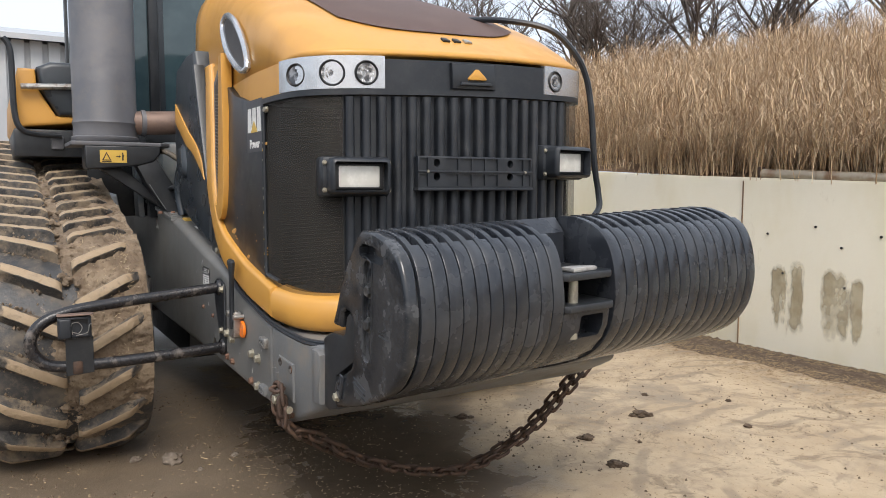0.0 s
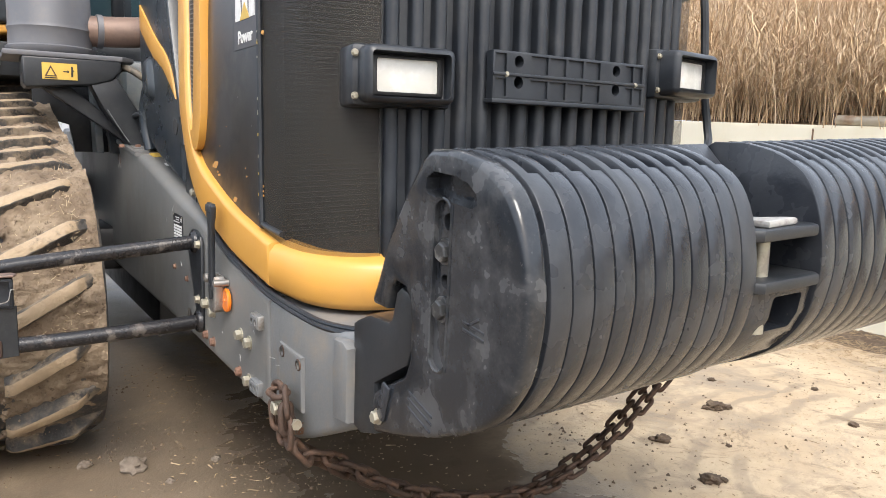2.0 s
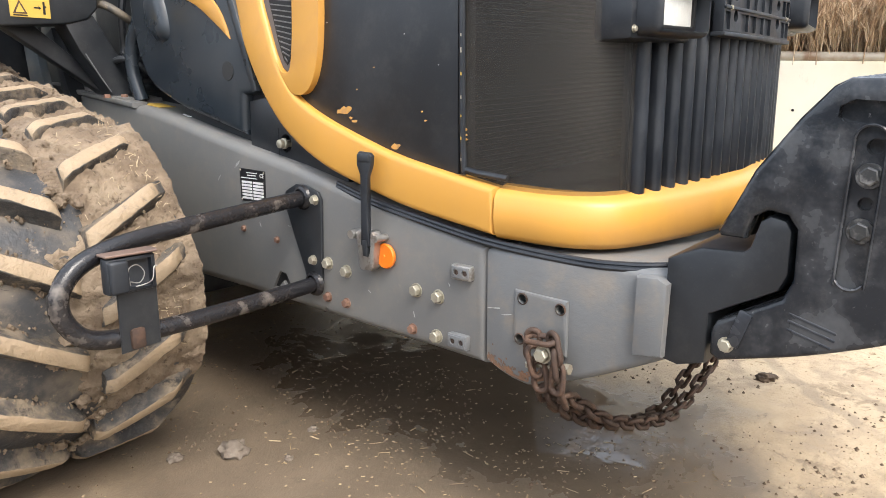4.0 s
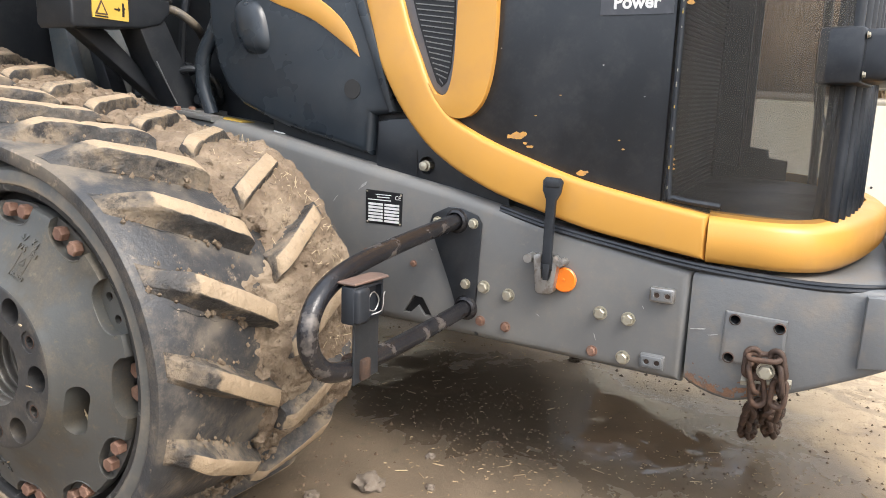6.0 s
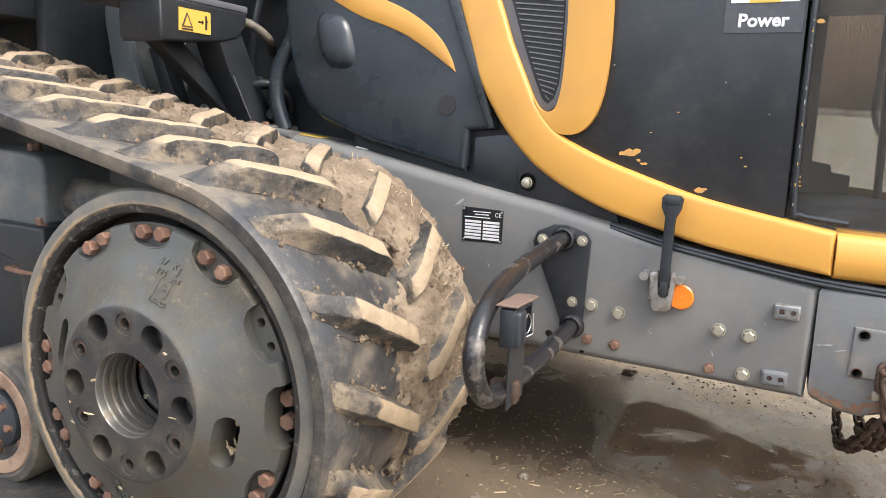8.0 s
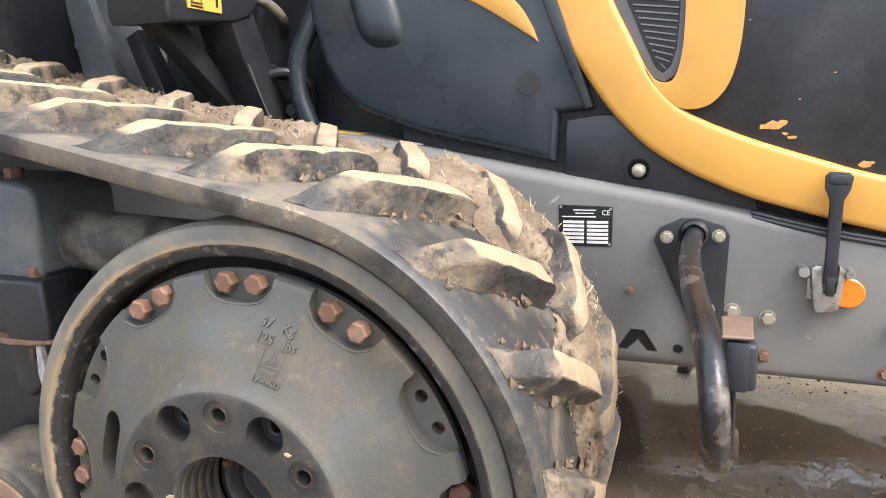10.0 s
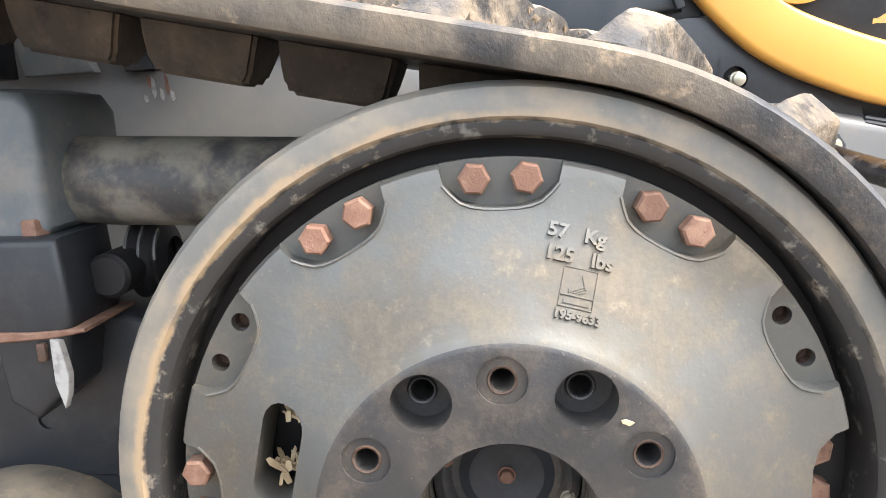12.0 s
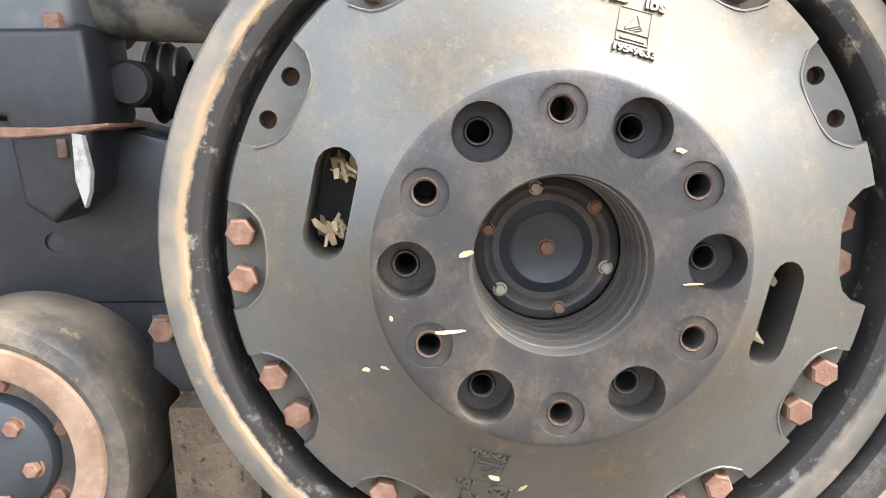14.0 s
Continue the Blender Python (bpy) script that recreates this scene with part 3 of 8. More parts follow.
def fade_out(m):
    """Lets a stain's crust thin out to nothing where the mesh's fade attribute falls."""
    nt = m.node_tree
    N, L = nt.nodes.new, nt.links.new
    at, n1, add, lim = N("ShaderNodeAttribute"), N("ShaderNodeTexNoise"), N("ShaderNodeMath"), N("ShaderNodeMapRange")
    at.attribute_name = "fade"
    n1.inputs["Scale"].default_value, n1.inputs["Detail"].default_value, n1.inputs["Roughness"].default_value = 22.0, 8.0, 0.7
    L(N("ShaderNodeNewGeometry").outputs["Position"], n1.inputs["Vector"])
    add.operation = "MULTIPLY_ADD"
    add.inputs[1].default_value = 0.45
    L(n1.outputs["Fac"], add.inputs[0])
    L(at.outputs["Fac"], add.inputs[2])
    lim.inputs["From Min"].default_value, lim.inputs["From Max"].default_value = 0.34, 0.88
    lim.inputs["To Max"].default_value = 0.9
    L(add.outputs[0], lim.inputs["Value"])
    both = N("ShaderNodeMixShader")
    L(lim.outputs["Result"], both.inputs["Fac"])
    L(N("ShaderNodeBsdfTransparent").outputs["BSDF"], both.inputs[1])
    L(nt.nodes["Principled BSDF"].outputs["BSDF"], both.inputs[2])
    L(both.outputs["Shader"], nt.nodes["Material Output"].inputs["Surface"])


fade_out(STAIN)
BANK = shader("dead_litter_soil", (0.16, 0.10, 0.06), 0.95, second=(0.27, 0.185, 0.105), scale=5, fine=(0.36, 0.26, 0.15), fine_scale=40, bump=0.8, bump_scale=40)
REED = shader("dry_reed", (0.54, 0.385, 0.24), 0.8, second=(0.66, 0.52, 0.35), scale=1.7, low=0.35, high=0.7, fine=(0.24, 0.15, 0.09), fine_scale=9, fine_low=0.5, fine_high=0.72)


def blade_tones(m, tones):
    """Each stalk and blade takes one of several tones of its own."""
    nt = m.node_tree
    bs = nt.nodes["Principled BSDF"]
    isle = nt.nodes.new("ShaderNodeNewGeometry").outputs["Random Per Island"]
    ramp = nt.nodes.new("ShaderNodeValToRGB")
    ramp.color_ramp.interpolation = "CONSTANT"
    while len(ramp.color_ramp.elements) < len(tones):
        ramp.color_ramp.elements.new(0.5)
    for e, (p, c) in zip(ramp.color_ramp.elements, tones):
        e.position, e.color = p, (*c, 1)
    nt.links.new(isle, ramp.inputs["Fac"])
    both = nt.nodes.new("ShaderNodeMix")
    both.data_type = "RGBA"
    both.inputs["Factor"].default_value = 0.72
    nt.links.new(bs.inputs["Base Color"].links[0].from_socket, both.inputs["A"])
    nt.links.new(ramp.outputs["Color"], both.inputs["B"])
    nt.links.new(both.outputs["Result"], bs.inputs["Base Color"])


blade_tones(REED, [(0.0, (0.62, 0.47, 0.30)), (0.16, (0.40, 0.27, 0.155)), (0.38, (0.50, 0.36, 0.215)), (0.56, (0.27, 0.175, 0.10)), (0.72, (0.74, 0.60, 0.42)), (0.80, (0.17, 0.115, 0.075)), (0.92, (0.44, 0.36, 0.26))])
BARK = shader("dark_bark", (0.075, 0.06, 0.05), 0.9, second=(0.12, 0.10, 0.085), scale=12, bump=0.6, bump_scale=60)
SHEDMAT = shader("grey_sheet_cladding", (0.36, 0.38, 0.40), 0.6, second=(0.42, 0.43, 0.44), scale=0.6)


def dip(x, y):
    """Height of the yard: nearly level, pressed down below the tracks, with ruts and lumps."""
    z = 0.010 * noise.noise(Vector((x * 1.3, y * 1.3, 0))) + 0.004 * noise.noise(Vector((x * 5, y * 5, 3)))
    for cx in (-1.12, 1.12):
        a = min(1.0, max(0.0, (0.66 - abs(x - cx)) / 0.34))
        b = min(1.0, max(0.0, (y - 3.0) / 0.35)) * min(1.0, max(0.0, (6.6 - y) / 0.4))
        z -= 0.022 * a * a * (3 - 2 * a) * b * b * (3 - 2 * b)
    return z


def ground():
    xs = [-900, -200, -60, -25, -12, -7, -5] + list(np.arange(-4, 4.001, 0.05)) + [5, 7, 12, 25, 60, 200, 900]
    ys = [-900, -200, -60, -25, -12, -7, -4, -3, -2] + list(np.arange(-1, 7.001, 0.05)) + [8, 10, 14, 25, 60, 200, 900]
    nx, ny = len(xs), len(ys)
    vs = [(x, y, dip(x, y) if abs(x) < 6 and -3 < y < 9 else 0.0) for y in ys for x in xs]
    fs = [(j * nx + i, j * nx + i + 1, (j + 1) * nx + i + 1, (j + 1) * nx + i) for j in range(ny - 1) for i in range(nx - 1)]
    me = bpy.data.meshes.new("ground")
    me.from_pydata(vs, [], fs)
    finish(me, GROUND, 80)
    return tagged(new("ground", me), "muddy concrete yard, wet below the machine and darkened for its shade", "ground", kind="structure")


ground()

# the retaining wall runs along the yard past the machine and closes the yard behind the camera
WALL = [(-14.0, -5.6), (3.05, -5.6), (3.05, 4.2), (3.08, 9.0), (3.3, 22.0)]


def wall_top(y):
    """The coping climbs gently towards the rear."""
    return min(1.45, max(0.85, 1.003 + 0.0485 * y))


def offset_line(line, d):
    out = []
    for i, p in enumerate(line):
        ns = []
        for a, b in ((i - 1, i), (i, i + 1)):
            if 0 <= a and b < len(line):
                t = (Vector(line[b]) - Vector(line[a])).normalized()
                ns.append(Vector((t.y, -t.x)))
        n = sum(ns, Vector((0, 0))).normalized()
        out.append(tuple(Vector(p) + n * d / max(0.5, n.dot(ns[0]))))
    return out


def wall_piece(name, a, b, a2, b2, label):
    bm = bmesh.new()
    lo = [bm.verts.new((*p, -0.1)) for p in (a, b, b2, a2)]
    hi = [bm.verts.new((*p, wall_top(p[1]))) for p in (a, b, b2, a2)]
    bm.faces.new(lo[::-1])
    bm.faces.new(hi)
    for i in range(4):
        bm.faces.new((lo[i], lo[(i + 1) % 4], hi[(i + 1) % 4], hi[i]))
    orient(bm)
    bmesh.ops.bevel(bm, geom=[e for e in bm.edges if e.verts[0] in hi and e.verts[1] in hi], offset=0.012, segments=2, affect="EDGES")
    return tagged(part(name, bm, WALLMAT), label, "wall", kind="structure")


outer = offset_line(WALL, 0.22)
wall_names = ["wall_south", "wall_east", "wall_bend", "wall_north"]
for i in range(4):
    wall_piece(wall_names[i], WALL[i], WALL[i + 1], outer[i], outer[i + 1], "low weathered concrete retaining wall with brown seep stains")


# added unseen wall behind the camera: darkens reflections and cuts the flank's fill light
tagged(part("wall_west", box((-9.3, -5.6, 0.0), (-9.0, 22.0, 1.9), 0.02, 1), shader("dark_backdrop_boards", (0.16, 0.155, 0.15), 0.85, second=(0.21, 0.20, 0.19), scale=2.0, bump=0.3, bump_scale=30, stretch=(1, 1, 0.1))), "added dark backdrop wall, unseen, that darkens reflections and fill light", "wall", kind="structure")


def on_wall(s, z, out=0.0):
    """A place on the long stretch of the wall: s metres from the pipe's end towards the camera's side."""
    a, b = Vector((3.05, 3.03)), Vector(WALL[1])
    t = (b - a).normalized()
    n = Vector((-t.y, t.x))
    if n.x > 0:
        n = -n
    p = a + t * s + n * out
    return Vector((p.x, p.y, z))


def wall_details():
    east = bpy.data.objects["wall_east"]
    rnd = random.Random(4)
    # seep stains below the weep holes: thin uneven crusts with a ragged outline
    for layer, (s, z1, w) in enumerate(((0.11, 0.60, 0.12), (0.24, 0.62, 0.14), (0.50, 0.60, 0.20), (0.62, 0.55, 0.12), (0.95, 0.64, 0.2), (1.5, 0.6, 0.25), (2.1, 0.66, 0.2))):
        bm = bmesh.new()
        grid = {}
        nw, nh = 30, 44
        for i in range(nw + 1):
            for k in range(nh + 1):
                grid[i, k] = bm.verts.new(on_wall(s + w * 1.2 * (i / nw - 0.5), 0.14 + (z1 - 0.10) * k / nh, 0.0022 + 0.0012 * (layer % 2)))
        fades = []
        for i in range(nw + 1):
            for k in range(nh + 1):
                a, u = abs(2 * i / nw - 1), k / nh
                v = 0.66 - 0.9 * a ** 2 - 2.2 * max(0, u - 0.80) - 0.55 * max(0, 0.55 - u)
                v += 0.50 * noise.noise(Vector((i * 0.13, k * 0.05, s * 9))) + 0.25 * noise.noise(Vector((i * 0.30, k * 0.22, s * 5)))
                fades.append(max(0.0, min(1.0, v * min(1.0, 5 * (1 - a), 5 * u, 6 * (1 - u)))))
        for i in range(nw):
            for k in range(nh):
                bm.faces.new((grid[i, k], grid[i + 1, k], grid[i + 1, k + 1], grid[i, k + 1]))
        me = mesh_of(bm, "seep_stain", STAIN)
        fade = me.attributes.new("fade", "FLOAT", "POINT")
        fade.data.foreach_set("value", fades)
        part("seep_stain", me, STAIN, east, "brown damp stain")
    # formwork joints: thin dark rods, the grooves' shadow put in as colour
    for s in (-0.18, 2.25, 4.7):
        p, q = on_wall(s, 0.02, 0.002), on_wall(s, wall_top(3.03 - s) - 0.01, 0.002)
        part("wall_joint", tube([p, q], 0.005, 6), BANK, east, "narrow upright joint")
    # holes are not cut: black stubs stand in for their shaded insides
    for s, z in ((0.02, 0.80), (0.35, 0.86), (0.52, 0.74), (0.55, 0.50), (0.14, 0.55), (0.9, 0.9), (1.2, 0.62), (0.75, 0.82), (1.6, 0.8)):
        c = on_wall(s, z, 0.0)
        part("weep_hole", tube([c + Vector((0.02, 0, 0)), c + Vector((-0.006, 0, 0))], 0.008, 8), INK_SHADE, east)
    # steel pipe on the coping with a rusty end post
    pipe = thing("coping_pipe", "pale steel pipe on the coping with a rusty end post", "pipe")
    part("pipe", tube([on_wall(s, wall_top(3.03 - s) + 0.044, -0.05) for s in (-0.07, 1.2, 2.5, 4.5, 7.5)], 0.030, 14), shader("pale_galvanised_pipe", (0.45, 0.40, 0.32), 0.5, metal=0.3, second=(0.30, 0.20, 0.13), scale=5, low=0.5, high=0.7, bump=0.15, bump_scale=80), pipe)
    c = on_wall(-0.095, wall_top(3.12), -0.05)
    part("end_post", box(c + Vector((-0.02, -0.03, -0.005)), c + Vector((0.02, 0.0, 0.085)), 0.004), RUST, pipe, "rusty end post")
    # litter drifted along the foot
    rows_v, rows_f = [], []
    for k in range(15000):
        s = rnd.uniform(-1.4, 3.2)
        d = abs(rnd.gauss(0.0, 0.30)) + 0.02
        c = on_wall(s, 0.0, d)
        c.z = dip(c.x, c.y) + 0.004 + 0.03 * max(0, 0.12 - d) / 0.12 + rnd.random() * 0.008
        a = rnd.uniform(0, 6.28)
        ln, w = rnd.uniform(0.006, 0.028), rnd.uniform(0.0007, 0.0018)
        u = Vector((math.cos(a), math.sin(a), rnd.uniform(-0.15, 0.25))) * ln
        v = Vector((-math.sin(a), math.cos(a), 0)) * w
        h = Vector((0, 0, w))
        b = len(rows_v)
        rows_v += [c - v, c + v, c + h, c + u - v, c + u + v, c + u + h]
        rows_f += [(b, b + 1, b + 4, b + 3), (b + 1, b + 2, b + 5, b + 4), (b + 2, b, b + 3, b + 5)]
    me = bpy.data.meshes.new("straw_litter")
    me.from_pydata([tuple(v) for v in rows_v], [], rows_f)
    finish(me, shader("damp_straw_litter", (0.20, 0.14, 0.08), 0.9, second=(0.34, 0.25, 0.145), scale=25, low=0.35, high=0.65))
    tagged(new("straw_litter", me), "brown straw and reed litter drifted against the wall foot", "litter", kind="stuff")


wall_details()


def foot_soil():
    """Dark crumbly soil washed against the wall's foot, thinning out into the yard."""
    bm = bmesh.new()
    n, m = 260, 12
    rows = []
    for i in range(n + 1):
        s = -1.5 + 5.0 * i / n
        wide = 0.34 + 0.14 * noise.noise(Vector((s * 1.6, 0, 1))) + 0.05 * noise.noise(Vector((s * 9, 3, 1)))
        row = []
        for j in range(m + 1):
            d = wide * j / m
            p = on_wall(s, 0.0, d)
            h = 0.030 * (1 - j / m) ** 1.5 + 0.012 * noise.noise(Vector((s * 30, d * 30, 5))) * (1 - j / m)
            p.z = dip(p.x, p.y) + max(h, 0.0) - 0.004 * (j == m) + 0.001
            row.append(bm.verts.new(p))
        rows.append(row)
    for a, b in zip(rows, rows[1:]):
        for k in range(m):
            bm.faces.new((a[k], a[k + 1], b[k + 1], b[k]))
    tagged(part("foot_soil", orient(bm), DARKMUD, angle=80), "dark soil washed against the wall foot", "soil", kind="structure")


foot_soil()


def bank_height(d, x, y):
    """Height of the earth bank d metres behind the wall."""
    return wall_top(y) + 0.006 + 0.25 * min(d, 7) + 0.03 * max(0, min(d - 7, 20)) + 0.12 * min(1.0, d) * noise.noise(Vector((x * 0.5, y * 0.5, 7)))


def bank_line(d):
    return offset_line(WALL, 0.11 + d)


def bank():
    ds = [0, 0.5, 1, 2, 3, 4.5, 6, 9, 14, 25]
    per = 14
    bm = bmesh.new()
    rows = []
    for d in ds:
        line = bank_line(d)
        row = []
        for i in range(len(line) - 1):
            for k in range(per + (i == len(line) - 2)):
                p = Vector(line[i]).lerp(Vector(line[i + 1]), k / per)
                row.append(bm.verts.new((p.x, p.y, bank_height(d, p.x, p.y))))
        rows.append(row)
    for a, b in zip(rows, rows[1:]):
        for k in range(len(a) - 1):
            bm.faces.new((a[k], a[k + 1], b[k + 1], b[k]))
    tagged(part("bank", orient(bm), BANK, angle=80), "earth bank behind the wall, strewn with dead reed litter", "bank", kind="structure")


bank()


def reeds():
    """Dead reeds: leaning tapered stalks with drooping blades and thin plumes."""
    rnd = random.Random(11)
    V, F = [], []

    def stalk(p, h, lean, az, r0, seg=4):
        b = len(V)
        d = Vector((math.cos(az), math.sin(az), 0))
        s = Vector((-d.y, d.x, 0))
        for k in range(seg + 1):
            u = k / seg
            c = p + Vector((0, 0, h * u)) + d * (lean * h * u * u)
            r = r0 * (1 - 0.75 * u)
            V.extend([c + d * r, c - d * r * 0.5 + s * r, c - d * r * 0.5 - s * r])
        for k in range(seg):
            for j in range(3):
                F.append((b + 3 * k + j, b + 3 * k + (j + 1) % 3, b + 3 * k + 3 + (j + 1) % 3, b + 3 * k + 3 + j))
        return p + Vector((0, 0, h)) + d * lean * h, d

    def blade(p, ln, az, w):
        b = len(V)
        d = Vector((math.cos(az), math.sin(az), 0))
        s = Vector((-d.y, d.x, 0)) * w
        for k in range(6):
            u = k / 5
            c = p + d * ln * (0.10 + 0.55 * u) * u + Vector((0, 0, ln * (0.95 * u - 0.85 * u * u)))
            V.extend([c - s * (1 - 0.9 * u), c + s * (1 - 0.9 * u)])
        for k in range(5):
            F.append((b + 2 * k, b + 2 * k + 1, b + 2 * k + 3, b + 2 * k + 2))

    def clump(i, u, d, n, hmean):
        line = bank_line(d)
        p = Vector(line[i]).lerp(Vector(line[i + 1]), u)
        z = bank_height(d, p.x, p.y)
        for _ in range(n):
            q = Vector((p.x + rnd.gauss(0, 0.09), p.y + rnd.gauss(0, 0.09), z - 0.02))
            h = hmean * rnd.uniform(0.55, 0.9)
            az = rnd.uniform(0, 6.28)
            top, dd = stalk(q, h, rnd.uniform(0.05, 0.9) * rnd.choice((0.4, 0.8, 1.4, 2.0)), az, rnd.uniform(0.0018, 0.0040))
            for _ in range(6):
                u2 = rnd.uniform(0.25, 0.95)
                blade(q + Vector((0, 0, h * u2)) + dd * 0.2 * h * u2 * u2, rnd.uniform(0.18, 0.62), rnd.uniform(0, 6.28), rnd.uniform(0.0012, 0.0032))
            if rnd.random() < 0.35:
                for _ in range(4):
                    blade(top - Vector((0, 0, rnd.uniform(0, 0.12))), rnd.uniform(0.08, 0.2), az + rnd.gauss(0, 0.7), 0.004)

    # dense on the stretch beside the machine, thinner behind the camera and far up the bank
    for _ in range(1500):
        d = 0.06 + 3.2 * rnd.random() ** 1.5
        clump(1, rnd.uniform(0.45, 1.0), d, 5, 0.50 + 0.35 * min(1.0, d / 1.2))
    for _ in range(900):
        clump(2, rnd.random(), 0.08 + 4.0 * rnd.random() ** 1.4, 5, 0.9)
    for _ in range(900):
        clump(3, 0.75 * rnd.random(), 0.08 + 5.0 * rnd.random() ** 1.3, 5, 0.9)
    for _ in range(900):
        clump(rnd.choice((1, 2, 3)), rnd.random(), rnd.uniform(3.0, 9.0), 5, 0.95)
    for _ in range(900):
        clump(0, rnd.uniform(0.4, 1.0), 0.1 + 2.0 * rnd.random(), 4, 1.1)
    for _ in range(1100):  # short tangled growth right behind the coping
        clump(rnd.choice((1, 1, 2)), rnd.uniform(0.3, 1.0), 0.02 + 0.3 * rnd.random(), 4, 0.42)
    # long arched blades, broken over and crossing one another
    for _ in range(5200):
        i = rnd.choice((1, 1, 2, 3))
        line = bank_line(0.05 + 2.2 * rnd.random() ** 1.6)
        p = Vector(line[i]).lerp(Vector(line[i + 1]), rnd.uniform(0.3, 1.0) if i == 1 else rnd.random())
        blade(Vector((p.x, p.y, bank_height(0.3, p.x, p.y) + rnd.uniform(0.0, 0.55))), rnd.uniform(0.35, 0.95), rnd.uniform(0, 6.28), rnd.uniform(0.0022, 0.0048))
    # low tangle of fallen blades along the coping
    for _ in range(6000):
        i = rnd.choice((1, 1, 2, 3))
        d = 0.02 + 0.5 * rnd.random() ** 1.4
        line = bank_line(d)
        p = Vector(line[i]).lerp(Vector(line[i + 1]), rnd.uniform(0.3, 1.0) if i == 1 else rnd.random())
        blade(Vector((p.x, p.y, bank_height(d, p.x, p.y) + rnd.uniform(0.0, 0.16))), rnd.uniform(0.12, 0.34), rnd.uniform(0, 6.28), rnd.uniform(0.0020, 0.0042))
    me = bpy.data.meshes.new("reeds")
    me.from_pydata([tuple(v) for v in V], [], F)
    finish(me, REED, 60)
    tagged(new("reeds", me), "tall dead brown reeds standing densely on the bank", "reeds", kind="stuff")


reeds()


def bare_tree(base, h, seed):
    rnd = random.Random(seed)
    root = thing("bare_tree", "leafless dark tree with fine twigs on the bank top", "tree", "bare trees")
    root.location = base
    trunk, twigs = bmesh.new(), bmesh.new()

    def grow(p, d, ln, r, level):
        pts, q = [p], p
        for _ in range(4):
            d = (d + Vector((rnd.gauss(0, 0.10), rnd.gauss(0, 0.10), rnd.gauss(0.03, 0.06)))).normalized()
            q = q + d * ln / 4
            pts.append(q)
        tube(pts, [r * (1 - 0.14 * k) for k in range(5)], 6 if level < 2 else 3, bm=trunk if level == 0 else twigs, caps=False)
        if level < 4:
            for _ in range(4 if level else 7):
                k = rnd.randint(2, 4)
                a = rnd.uniform(0, 6.28)
                side = Vector((math.cos(a), math.sin(a), 0.25))
                grow(pts[k], (d * 0.7 + side * 0.8).normalized(), ln * rnd.uniform(0.5, 0.72), r * 0.5, level + 1)

    grow(Vector((0, 0, -0.2)), Vector((0, 0, 1)), h * 0.45, h * 0.018, 0)
    part("trunk", trunk, BARK, root)
    part("crown", twigs, BARK, root, "bare branching twigs")


for k, (x, y, h) in enumerate(((7.0, 12.5, 4.0), (8.6, 11.0, 3.6), (9.8, 9.6, 3.4), (11.5, 9.0, 4.2), (8.0, 14.5, 4.6), (12.5, 11.5, 4.8), (10.5, 13.0, 5.0), (14.0, 8.0, 4.0), (7.6, 13.4, 3.0), (9.2, 12.0, 2.8), (10.2, 11.2, 3.0), (11.2, 10.2, 2.8), (12.6, 9.4, 3.0), (9.0, 10.2, 2.4))):
    bare_tree((x, y, bank_height(x - 3.3, x, y) - 0.15), h, 30 + k)
rt = random.Random(77)
trees = [o for o in scene.objects if o.name.split(".")[0] == "bare_tree"]
for k in range(34):
    x = rt.uniform(6.0, 17.0)
    y = 22.0 - x * 0.95 + rt.uniform(-2.5, 2.0)
    copy_thing(trees[k % len(trees)], pose(x, y, bank_height(x - 3.3, x, y) - 0.3, rz=rt.uniform(0, 360)) @ Matrix.Scale(rt.uniform(0.55, 0.9), 4))


def shed():
    root = thing("storage_shed", "long grey sheet-clad farm shed far behind the machine", "building")
    root.location = (-6.0, 24.0, 0)
    bm = bmesh.new()
    for k in range(53):
        x0 = -14 + k * 0.45
        bm2 = box((x0, 0, 0), (x0 + 0.32, 0.12, 5.15), 0.02, 1)
        tmp = bpy.data.meshes.new("t")
        bm2.to_mesh(tmp)
        bm2.free()
        bm.from_mesh(tmp)
        bpy.data.meshes.remove(tmp)
    part("cladding", bm, SHEDMAT, root)
    part("wall", box((-14.1, 0.1, 0), (10.0, 9, 5.1), 0.02, 1), SHEDMAT, root)
    part("roof", prism([(-0.4, 5.1), (4.5, 6.1), (9.4, 5.1), (9.4, 5.25), (4.5, 6.25), (-0.4, 5.25)], -14.4, 10.3, "x", 0.01, 1), SHEDMAT, root)


shed()


# ---- the tracked tractor ----
# x: across (its right flank is at -x), y: rearwards, z: up
tractor = thing("tracked_tractor", "yellow and black rubber-tracked farm tractor, muddy, parked on the wet yard", "tractor")
HEX = {r: mesh_of(hexbolt(r, h), "bolt", RUSTBOLT, 30) for r, h in ((0.011, 0.012), (0.008, 0.008))}
HEX[0.017] = mesh_of(hexbolt(0.0185, 0.021, False), "bolt", RUSTBOLT, 30)
HEXZ = {r: mesh_of(hexbolt(r, h), "bolt", ZINC, 30) for r, h in ((0.0135, 0.016), (0.011, 0.012), (0.008, 0.008))}


def bolt(me, p, parent, label="", turn=0.0, rz=0.0):
    return put("bolt", me, Matrix.Translation(p) @ pose(0, 0, 0, 0, 0, rz) @ pose(0, 0, 0, turn, 0, 0), parent, label)


FX = -0.565  # right face of the chassis


